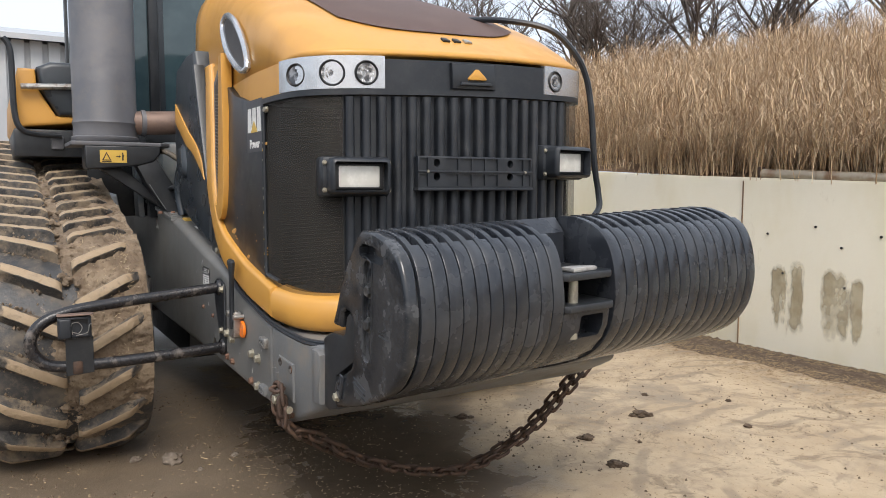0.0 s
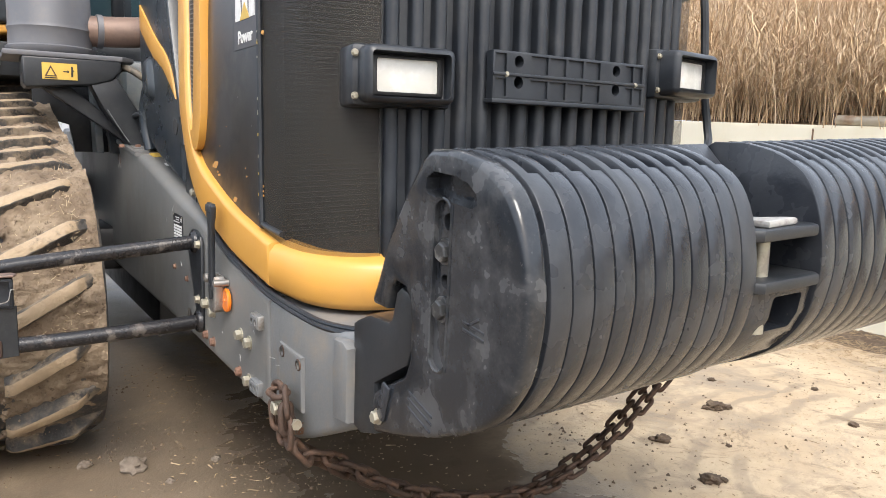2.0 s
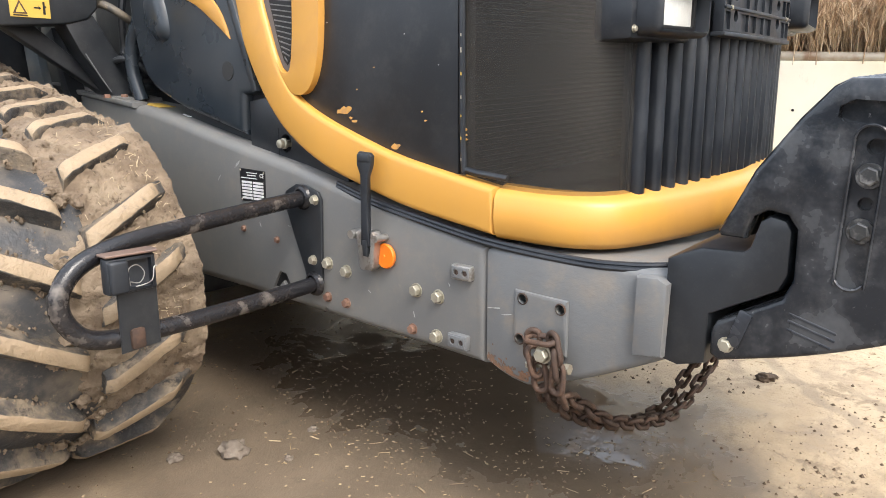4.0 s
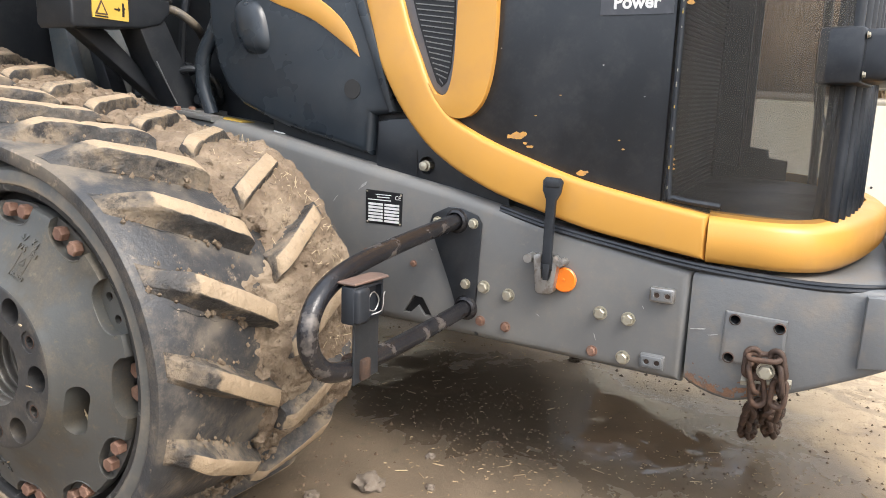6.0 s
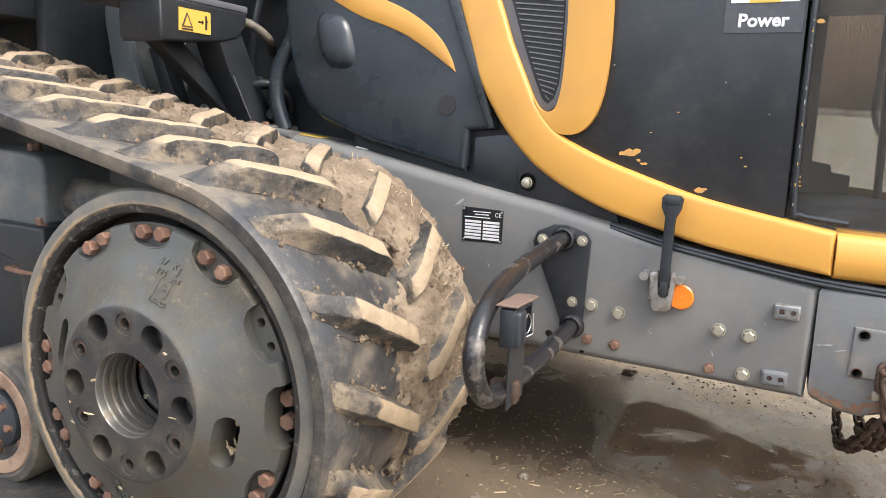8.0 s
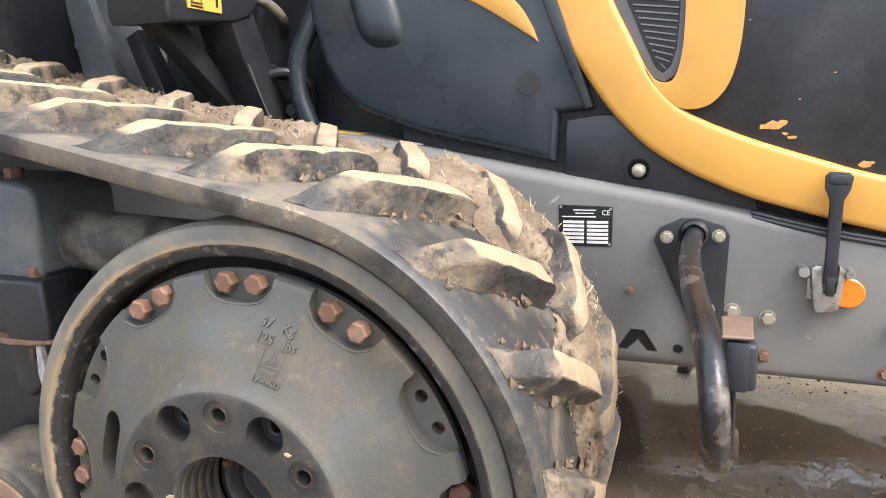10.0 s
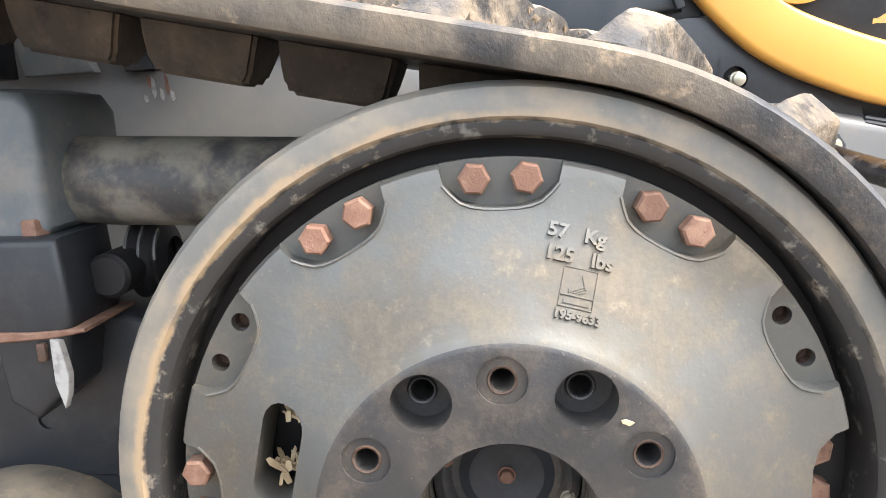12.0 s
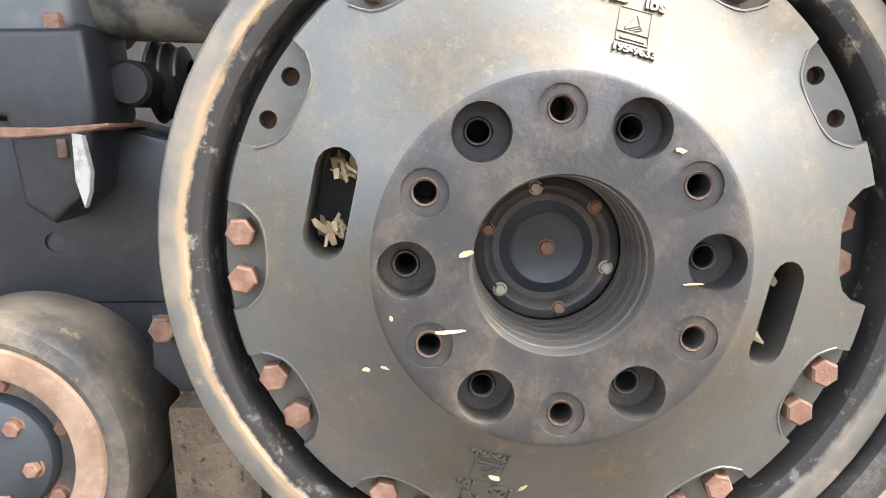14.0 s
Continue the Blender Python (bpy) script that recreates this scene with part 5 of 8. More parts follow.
    # number plate carrier with a rib grid and four holes
    me = carve(box((-0.207, 1.912, 1.083), (0.243, 1.936, 1.181), 0.003), [prism(ring2(x, z, 0.0125, 14), 1.90, 1.95, "y", 0) for x in (-0.139, 0.149) for z in (1.161, 1.119)] + [prism([(x0, z0), (x1, z0), (x1, z0 + 0.036), (x0, z0 + 0.036)], 1.905, 1.918, "y", 0) for z0 in (1.090, 1.139) for x0, x1 in ((-0.200, -0.172), (-0.106, -0.058), (-0.052, -0.006), (0.0, 0.046), (0.052, 0.098), (0.180, 0.205), (0.210, 0.236))], "plate_carrier", PLASTIC)
    pc = part("plate_carrier", me, PLASTIC, hd, "empty black number-plate carrier with four holes")
    part("carrier_lip", box((-0.21, 1.908, 1.076), (0.246, 1.94, 1.085), 0.002), PLASTIC, pc)
    part("carrier_bar", box((-0.207, 1.9085, 1.131), (0.243, 1.915, 1.137), 0.001), PLASTIC, pc)
    for x in (-0.172, 0.212):
        put("screw", HEXZ[0.008], Matrix.Translation((x, 1.911, 1.134)) @ pose(0, 0, 0, 0, 0, 90) @ Matrix.Scale(0.55, 4), pc)
    pc.scale.x = 0.96
    pc.location.x = -0.019
    # work lamps
    for s, cx, cy, cz, yaw in ((-1, -0.396, 1.957, 1.131, -8), (1, 0.389, 1.950, 1.156, 8)):
        lamp = part("work_lamp", carve(box((-0.088, -0.045, -0.05), (0.088, 0.055, 0.052), 0.016, 3), [box((-0.076, -0.08, -0.040), (0.076, -0.012, 0.040), 0.006, 2)], "work_lamp", PLASTIC), PLASTIC, hd, "black rectangular work lamp")
        lamp.matrix_basis = Matrix.Translation((cx, cy, cz)) @ pose(0, 0, 0, 0, 0, yaw) @ Matrix.Scale(1.04, 4)
        part("lamp_back", box((-0.10, 0.005, -0.056), (0.10, 0.09, 0.056), 0.010, 2), PLASTIC, lamp)
        part("lens_frame", carve(box((-0.072, -0.020, -0.037), (0.072, -0.006, 0.037), 0.005, 2), [box((-0.060, -0.05, -0.030), (0.060, 0.02, 0.030), 0.004, 2)], "lens_frame", INK_SHADE), INK_SHADE, lamp)
        bm = box((-0.062, -0.016, -0.032), (0.062, -0.004, 0.032), 0.004, 2)
        part("lens", bm, LENS, lamp, "frosted glass lens")
        for x in (-0.094, 0.094):
            for z in (-0.038, 0.038):
                put("screw", HEXZ[0.008], Matrix.Translation((x, 0.004, z)) @ pose(0, 0, 0, 0, 0, 90) @ Matrix.Scale(0.7, 4), lamp)
    # headlamp band
    band = [(x, y) for x, y in whole if abs(x) <= 0.345]
    cb = part("nose_panel", strip(band, 1.386, 1.476, 0.004, 0.04, 2), PLASTIC, hd, "black nose panel with a triangular badge")
    part("badge_plate", prism([(-0.085, 1.392), (0.078, 1.392), (0.070, 1.470), (-0.088, 1.470)], 1.928, 1.95, "y", 0.004, 2), PLASTIC, cb)
    part("badge_foot", prism([(-0.062, 1.402), (0.056, 1.402), (0.052, 1.412), (-0.058, 1.412)], 1.918, 1.935, "y", 0.003, 2), PLASTIC, cb)
    part("badge", prism([(-0.030, 1.419), (0.034, 1.419), (0.036, 1.424), (0.006, 1.451), (-0.004, 1.452), (-0.032, 1.424)], 1.918, 1.935, "y", 0.003, 2), YELLOW, cb, "small yellow triangle badge")
    for s in (-1, 1):
        line = [(s * x, y) for x, y in front_plan() if 0.287 <= x and y < 2.19]
        line = line[::-1] if s < 0 else line
        hl = part("headlamp", strip(line, 1.389, 1.484, 0.010, 0.05, 3), CHROME, hd, "silver headlamp housing with round lamps")
        for x, r in ((0.355, 0.029), (0.447, 0.0315), (0.523, 0.027)):
            j = min(range(len(line)), key=lambda i: abs(abs(line[i][0]) - x))
            a, b = Vector(line[max(j - 1, 0)]), Vector(line[min(j + 1, len(line) - 1)])
            t = (b - a).normalized()
            nrm = Vector((t.y, -t.x))
            ang = math.degrees(math.atan2(nrm.y, nrm.x)) + 90
            m = Matrix.Translation((s * x, line[j][1], 1.434)) @ pose(0, 0, 0, 0, 0, ang * 0.85)
            bowl = part("lamp_bowl", lathe([(-0.012, r), (-0.016, r + 0.004), (-0.013, r + 0.007), (0.0, r + 0.007), (0.0, 0.0)], (0, 0, 0), "y", 28), INK_SHADE, hl)
            bowl.matrix_basis = m
            part("lamp_glass", lathe([(-0.013, 0.0), (-0.0125, r * 0.35), (-0.0115, r * 0.36), (-0.012, r * 0.62), (-0.0105, r * 0.64), (-0.011, r), (-0.004, r), (-0.004, 0.0)], (0, 0, 0), "y", 28), REFLECTOR if x < 0.5 else DARKLENS, bowl, "round clear lamp")
    # hood top: squared crown that rises to the rear; tall shoulders run down to the flank
    tops = [(1.915, 1.480), (1.95, 1.502), (2.05, 1.560), (2.2, 1.640), (2.45, 1.745), (2.8, 1.87), (3.2, 1.98), (3.6, 2.05)]
    base = front_plan(0.0)

    def nose(x):
        for p, q in zip(base, base[1:]):
            if p[0] <= x <= q[0]:
                return p[1] + (q[1] - p[1]) * (x - p[0]) / max(1e-6, q[0] - p[0])
        return base[-1][1]

    def half_at(y):
        return 0.548 - 0.075 * max(0.0, min(1.0, (y - 2.45) / 0.9))

    def top_at(x, y):
        """Place on the hood top, y measured along the middle line."""
        t = max(0.0, 1 - (y - 1.94) / 0.5) ** 1.3
        zc = np.interp(y, [a for a, b in tops], [b for a, b in tops])
        a = min(1.0, abs(x) / half_at(y))
        return Vector((x, y + (nose(min(abs(x), 0.547)) - 1.945) * t, 1.478 + (zc - 1.478) * max(0.0, 1 - a ** 5) ** 0.2))

    bm = bmesh.new()
    rows = []
    for k in range(27):
        y = 1.94 + 1.66 * (k / 26) ** 1.3
        rows.append([bm.verts.new(top_at(half_at(y) * math.copysign(abs(s) ** 0.55, s), y)) for s in [j / 20 for j in range(-20, 21)]])
    for a, b in zip(rows, rows[1:]):
        for k in range(len(a) - 1):
            bm.faces.new((a[k], a[k + 1], b[k + 1], b[k]))
    top = part("hood_top", orient(bm), YELLOW, hd, "glossy yellow hood top", 70)
    so = top.modifiers.new("thick", "SOLIDIFY")
    so.thickness, so.offset = 0.012, -1
    rim_y, rim_z = [2.1, 2.3, 2.5, 2.66, 2.80, 2.90, 3.0, 3.6], [1.384, 1.382, 1.394, 1.424, 1.478, 1.545, 1.60, 1.62]
    for s in (-1, 1):
        line = [(-x, y) for x, y in base if y > 2.10] + [(-half_at(y), y) for y in (2.4, 2.5, 2.6, 2.7, 2.8, 2.9, 3.0, 3.2, 3.58)]
        line = line[::-1] if s < 0 else [(-x, y) for x, y in line]
        bm = strip(line, lambda x, y: np.interp(y, rim_y, rim_z), 1.482, 0.001, 0.02, 4)
        part("shoulder", bm, YELLOW, hd, "yellow hood shoulder", 60)
    # glare panel and lettering bars on the hood top
    bm = bmesh.new()
    rows = []
    for k in range(15):
        u = k / 14
        row = []
        for q in range(-10, 11):
            a = abs(q) / 10
            y = 2.105 + 0.10 * a ** 4 * (1 - min(1, u * 2.5)) + 1.35 * u
            p = top_at((0.345 + 0.03 * u) * q / 10, y)
            row.append(bm.verts.new(p + Vector((0, -0.002, 0.005))))
        rows.append(row)
    for a, b in zip(rows, rows[1:]):
        for k in range(20):
            bm.faces.new((a[k], a[k + 1], b[k + 1], b[k]))
    part("glare_panel", orient(bm), BROWNPANEL, top, "matt dark brown glare panel", 60)
    for x in (-0.042, 0.0, 0.042):
        b = part("badge_bar", prism([(-0.013, -0.012), (0.013, -0.012), (0.010, 0.014), (-0.010, 0.014)], -0.004, 0.004, "z", 0.002, 2), STEEL if x > 0 else INK_SHADE, top, "small metal badge piece")
        b.matrix_basis = Matrix.Translation((x - 0.0, 2.045, 1.560)) @ pose(0, 0, 0, 29, 0, 0)
    # black flank panel with its stickers
    fp = part("flank_panel", prism([(2.345, 0.80), (2.45, 0.825), (2.65, 0.875), (2.81, 0.92), (2.90, 0.985), (2.97, 1.06), (3.05, 1.25), (3.10, 1.50), (2.92, 1.56), (2.82, 1.490), (2.66, 1.43), (2.5, 1.398), (2.345, 1.385)], -0.551, -0.49, "x", 0.004, 2), BLACK, hd, "black hood flank panel with chipped paint")
    part("flank_panel", prism([(2.312, 0.80), (2.65, 0.875), (3.05, 1.25), (3.10, 1.50), (2.66, 1.43), (2.312, 1.385)], 0.49, 0.551, "x", 0.004, 2), BLACK, hd)
    # yellow side band and its upward arm
    low = [(2.236, 0.688), (2.38, 0.708), (2.512, 0.730), (2.62, 0.758), (2.744, 0.793), (2.833, 0.830), (2.885, 0.857), (2.940, 0.893), (2.986, 0.935), (3.030, 0.985), (3.073, 1.048), (3.110, 1.115), (3.148, 1.195), (3.21, 1.32), (3.33, 1.60)]
    up = [(3.17, 1.60), (3.055, 1.31), (3.020, 1.21), (2.985, 1.133), (2.952, 1.062), (2.924, 1.022), (2.888, 0.985), (2.843, 0.957), (2.781, 0.929), (2.72, 0.906), (2.62, 0.873), (2.52, 0.843), (2.38, 0.815), (2.236, 0.789)]
    sb = part("side_band", prism([tuple(p) for p in smooth_path(low, 3)] + [tuple(p) for p in smooth_path(up, 3)], -0.572, -0.52, "x", 0.014, 4), YELLOW, hd, "broad yellow side band curving upward")
    arm = [(2.79, 1.60), (2.776, 1.45), (2.770, 1.30), (2.770, 1.18), (2.778, 1.09), (2.795, 1.03), (2.820, 0.995), (2.850, 0.980), (2.885, 0.981), (2.915, 0.998), (2.936, 1.026), (2.955, 1.066), (2.937, 1.042), (2.915, 1.035), (2.897, 1.048), (2.885, 1.10), (2.880, 1.18), (2.879, 1.30), (2.888, 1.45), (2.905, 1.60)]
    part("inner_band", prism([tuple(p) for p in smooth_path(arm, 3)], -0.569, -0.53, "x", 0.014, 4), YELLOW, hd, "yellow inner arm beside the vent")
    # vent between the arms
    vent = [(2.905, 1.60), (2.886, 1.45), (2.874, 1.30), (2.875, 1.18), (2.882, 1.10), (2.896, 1.050), (2.920, 1.034), (2.945, 1.048), (2.978, 1.105), (3.025, 1.21), (3.060, 1.31), (3.13, 1.52)]
    vf = part("side_vent", prism(vent, -0.556, -0.52, "x", 0.003, 2), STACK, hd, "grey-framed teardrop vent with dark slats")
    hole = [(2.915, 1.56), (2.898, 1.43), (2.889, 1.30), (2.890, 1.18), (2.896, 1.105), (2.907, 1.068), (2.922, 1.055), (2.936, 1.066), (2.960, 1.12), (2.998, 1.22), (3.028, 1.31), (3.09, 1.50)]
    part("vent_mesh", prism(hole, -0.558, -0.53, "x", 0.001, 1), INK_SHADE, vf, "black vent opening")
    for k in range(30):
        z = 1.062 + k * 0.0135
        y0 = np.interp(z, [1.055, 1.068, 1.105, 1.18, 1.30, 1.43], [2.922, 2.907, 2.896, 2.890, 2.889, 2.898]) + 0.003
        y1 = np.interp(z, [1.055, 1.066, 1.12, 1.22, 1.31, 1.50], [2.922, 2.936, 2.960, 2.998, 3.028, 3.09]) - 0.003
        if y1 - y0 > 0.006:
            part("slat", prism([(y0, z), (y1, z + 0.012), (y1, z + 0.015), (y0, z + 0.003)], -0.5615, -0.556, "x", 0), GREY, vf)
    # front skirt of the band, round the nose
    skirt = [(-0.562, 2.234)] + [(-x * 1.02, y - 0.016 - 0.05 * max(0, 1 - abs(x) / 0.55)) for x, y in front_plan()[::-1] if y < 2.2]
    skirt = skirt + [(-x, y) for x, y in skirt[::-1][1:]]
    bm = bmesh.new()
    P = [Vector(p) for p in skirt]
    rows = []
    prof = [(-0.030, 0.0), (-0.004, 0.002), (0.008, 0.016), (0.012, 0.05), (0.008, 0.088), (-0.004, 0.102), (-0.045, 0.112)]
    for i, p in enumerate(P):
        t = (P[min(i + 1, len(P) - 1)] - P[max(i - 1, 0)]).normalized()
        nrm = Vector((t.y, -t.x))
        zlow = 0.670 + 0.012 * max(0, (p.y - 2.0) / 0.23)
        rows.append([bm.verts.new((*(p + nrm * a), zlow + b)) for a, b in prof])
    for a, b in zip(rows, rows[1:]):
        for k in range(len(prof)):
            bm.faces.new((a[k], a[(k + 1) % len(prof)], b[(k + 1) % len(prof)], b[k]))
    bm.faces.new(rows[0])
    bm.faces.new(rows[-1][::-1])
    part("nose_skirt", orient(bm), YELLOW, hd, "yellow skirt round the nose", 60)
    # paint chips on the flank
    rnd = random.Random(3)
    for c, (y, z, s) in enumerate(((2.722, 0.947, 0.014), (2.705, 0.951, 0.018), (2.690, 0.955, 0.012), (2.684, 0.932, 0.006), (2.672, 0.924, 0.010), (2.536, 0.868, 0.013), (2.525, 0.872, 0.008), (2.326, 0.914, 0.007), (2.329, 0.903, 0.009), (2.326, 0.893, 0.007), (2.318, 1.252, 0.009), (2.60, 1.05, 0.003), (2.45, 0.95, 0.003), (2.50, 1.12, 0.0025), (2.66, 1.0, 0.003), (2.76, 1.16, 0.0025), (2.40, 1.05, 0.002), (2.44, 0.93, 0.004))):
        n = 9
        out = [(y + s * (0.6 + 0.6 * rnd.random()) * math.cos(6.283 * k / n), z + 0.5 * s * (0.5 + 0.8 * rnd.random()) * math.sin(6.283 * k / n)) for k in range(n)]
        part("paint_chip", prism([(a, b - 0.008) for a, b in out], -0.5518 - 0.0001 * (c % 5), -0.55, "x", 0), BARE if s > 0.0028 else CASTPALE, fp, "flaked paint spot")
    # sticker: badge shape above the word
    st = part("hood_sticker", box((-0.5524, 2.352, 1.222), (-0.550, 2.516, 1.395), 0), STICKER_D, fp, "grey sticker with a white and yellow badge above a word")
    put("sticker_word", finish(letters("Power", 0.040, 0.0004, 0.0012), STICKER_W), side_plane(2.434, 1.248, -0.5528), st)
    for y in (2.484, 2.434, 2.384):
        part("badge_bar", prism([(y - 0.021, 1.288), (y + 0.021, 1.288), (y + 0.017, 1.368), (y - 0.017, 1.368)], -0.5532, -0.552, "x", 0), STICKER_W, st)
    part("badge_triangle", prism([(2.469, 1.287), (2.399, 1.287), (2.434, 1.326)], -0.5540, -0.552, "x", 0), STICKER_Y, st)
    # air scoop on the shoulder
    ring = part("shoulder_ring", tube(smooth_path([(-0.552, 2.50, 1.512), (-0.545, 2.54, 1.575), (-0.535, 2.64, 1.655), (-0.522, 2.77, 1.725), (-0.515, 2.88, 1.755), (-0.520, 2.915, 1.715), (-0.538, 2.80, 1.615), (-0.550, 2.66, 1.545), (-0.556, 2.56, 1.508)], 5, True), 0.012, 10, closed=True), CHROME, hd, "polished oval ring on the shoulder")
    bm = prism([(2.51, 1.518), (2.56, 1.512), (2.66, 1.548), (2.80, 1.618), (2.91, 1.712), (2.88, 1.75), (2.77, 1.72), (2.64, 1.65), (2.54, 1.57)], -0.004, 0.004, "x", 0)
    for v in bm.verts:
        v.co.x += -0.552 + 0.16 * max(0, v.co.z - 1.51)
    part("ring_glass", bm, RINGGLASS, ring, "dark glossy inset")
    # cable looped from the hood down behind the lamp
    part("cable", tube(smooth_path([(0.25, 2.45, 1.72), (0.32, 2.25, 1.69), (0.43, 2.13, 1.648), (0.51, 2.10, 1.58), (0.575, 2.10, 1.49), (0.605, 2.10, 1.36), (0.625, 2.10, 1.15), (0.645, 2.10, 1.04), (0.63, 2.08, 0.98), (0.55, 2.05, 0.93)], 6), 0.011, 8), PLASTIC, hd, "black hanging cable")
    return hd


hood_part = hood()


def lean_in(names, parent):
    """The flank draws in towards the rear and the top; parts slide inwards with it."""
    for o in parent.children_recursive:
        if o.name.split(".")[0] in names and max(v.co.x for v in o.data.vertices) < 0:
            for v in o.data.vertices:
                y, z = v.co.y, v.co.z
                d = 0.08 * max(0.0, y - 2.8) + 0.08 * max(0.0, z - 1.1) * min(1, max(0, (y - 2.75) / 0.3))
                v.co.x += d
                v.co.y += d * (y - 2.14) / 1.78
                v.co.z += d * (z - 1.0) / 1.78


lean_in({"side_band", "inner_band", "side_vent", "vent_mesh", "slat", "flank_panel"}, hood_part)
tilt(hood_part)


def rear_body():
    """Shroud behind the hood, exhaust stack, cab and what shows beside them."""
    sh_out = [(3.072, 0.985), (3.150, 0.978), (3.158, 0.866), (3.25, 0.888), (3.343, 0.908), (3.457, 0.934), (3.544, 0.962), (3.63, 0.995), (3.69, 1.04), (3.73, 1.11), (3.76, 1.22), (3.77, 1.34), (3.76, 1.50), (3.70, 1.66), (3.5, 1.70), (3.36, 1.70), (3.23, 1.42), (3.155, 1.20)]
    sh = part("engine_shroud", prism(sh_out, -0.535, -0.40, "x", 0.022, 4), SHROUD, tractor, "dusty blue-black engine side shroud")
    # low moulded bump, rounded square
    bm = bmesh.new()
    rows = []
    for r, lift in ((1.0, -0.004), (0.93, 0.004), (0.84, 0.012), (0.72, 0.018), (0.55, 0.021), (0.3, 0.022)):
        ring = []
        for k in range(28):
            a = 2 * math.pi * k / 28
            c, q = math.cos(a), math.sin(a)
            y, z = math.copysign(abs(c) ** 0.7, c) * 0.062 * r, math.copysign(abs(q) ** 0.7, q) * 0.082 * r
            ring.append(bm.verts.new((-0.535 - lift, 3.582 + y + 0.25 * z, 1.222 + z)))
        rows.append(ring)
    for a, b in zip(rows, rows[1:]):
        for k in range(28):
            bm.faces.new((a[k], a[(k + 1) % 28], b[(k + 1) % 28], b[k]))
    bm.faces.new(rows[-1])
    part("shroud_bulge", orient(bm), SHROUD, sh, "rubbed bump moulded in the shroud", 60)
    part("shroud_stripe", prism([tuple(p) for p in smooth_path([(3.193, 1.134), (3.252, 1.175), (3.345, 1.232), (3.42, 1.262), (3.501, 1.290), (3.586, 1.334), (3.72, 1.41)], 4)] + [tuple(p) for p in smooth_path([(3.72, 1.50), (3.60, 1.432), (3.50, 1.374), (3.422, 1.334), (3.346, 1.300), (3.28, 1.258), (3.234, 1.214), (3.204, 1.165)], 4)], -0.541, -0.51, "x", 0.005, 2), YELLOW, sh, "yellow stripe along the shroud")
    part("round_patch", lathe([(-0.5375, 0.0), (-0.5375, 0.027), (-0.53, 0.027)], (0, 3.216, 1.047), "x", 20, closed=False), PRIMER, sh, "dull round patch")
    part("edge_strip", prism([(3.088, 0.985), (3.072, 0.99), (3.137, 1.18), (3.208, 1.37), (3.296, 1.63), (3.335, 1.63), (3.238, 1.36), (3.163, 1.17)], -0.546, -0.50, "x", 0.004, 2), SHROUD, sh, "grey edge strip")
    # corner cover above the chassis, set back behind a dark gap
    cv = part("corner_cover", carve(prism([(2.72, 0.73), (3.0, 0.785), (3.139, 0.826), (3.133, 0.962), (3.07, 0.972), (3.0, 0.972), (2.88, 0.90), (2.74, 0.83)], -0.527, -0.40, "x", 0.006, 2), [prism(ring2(2.974, 0.850, 0.024, 18), -0.6, -0.47, "x", 0)], "corner_cover", BLACK), BLACK, tractor, "black corner cover")
    part("cover_seam", box((-0.5285, 3.004, 0.800), (-0.526, 3.007, 0.890), 0), INK_SHADE, cv)
    part("hose_coupling", lathe([(-0.46, 0.0), (-0.46, 0.010), (-0.530, 0.010), (-0.532, 0.015), (-0.538, 0.015), (-0.540, 0.012), (-0.552, 0.012), (-0.555, 0.007), (-0.555, 0)], (0, 2.973, 0.849), "x", 14), ZINC, cv, "pale hose coupling")
    # engine dark core, under the hood line
    part("engine_block", box((-0.40, 3.3, 0.9), (0.40, 4.3, 1.45), 0.02), BLACK, tractor, "dark engine behind the hood")
    part("left_shroud", prism(sh_out, 0.40, 0.55, "x", 0.03, 3), SHROUD, tractor)
    # exhaust stack on its bracket
    st = part("exhaust_muffler", lathe([(1.322, 0.150), (1.335, 0.158), (1.345, 0.158), (1.35, 0.149), (1.40, 0.146), (1.415, 0.151), (1.43, 0.146), (2.6, 0.146), (2.6, 0.0), (1.322, 0.0)], (-0.812, 4.03, 0), "z", 40, closed=False), STACK, tractor, "thick grey exhaust stack")
    part("stack_flange", prism([(-0.985, 3.87), (-0.58, 3.87), (-0.53, 3.92), (-0.53, 4.20), (-0.985, 4.20)], 1.300, 1.320, "z", 0.004, 2), STACK, st)
    part("crossover_pipe", tube(smooth_path([(-0.72, 4.02, 1.425), (-0.62, 4.00, 1.425), (-0.50, 3.96, 1.43), (-0.40, 3.88, 1.44)], 5), 0.060, 18), PIPEBROWN, st, "heat-browned crossover pipe")
    part("pipe_clamp", lathe([(-0.012, 0.060), (-0.010, 0.066), (0.010, 0.066), (0.012, 0.060)], (-0.640, 4.005, 1.425), "x", 24), STACK, st)
    part("bracket_head", prism([(-0.925, 1.300), (-0.585, 1.300), (-0.585, 1.262), (-0.62, 1.225), (-0.685, 1.206), (-0.915, 1.186), (-0.925, 1.20)], 3.868, 4.02, "y", 0.008, 3), BLACK, st, "black stack bracket")
    part("bracket_leg", prism([(-0.700, 1.215), (-0.600, 1.240), (-0.555, 1.16), (-0.430, 0.958), (-0.545, 0.958), (-0.655, 1.12)], 3.874, 3.97, "y", 0.008, 2), BLACK, st)
    part("bracket_leg", prism([(-0.870, 1.20), (-0.765, 1.205), (-0.50, 0.985), (-0.56, 0.985)], 3.95, 4.00, "y", 0.006, 2), BLACK, st)
    part("leg_rub", tube(smooth_path([(-0.640, 3.8735, 1.115), (-0.60, 3.8735, 1.045), (-0.565, 3.8735, 0.99)], 4), 0.0022, 6), CASTGREY, st, "leg edge rubbed pale")
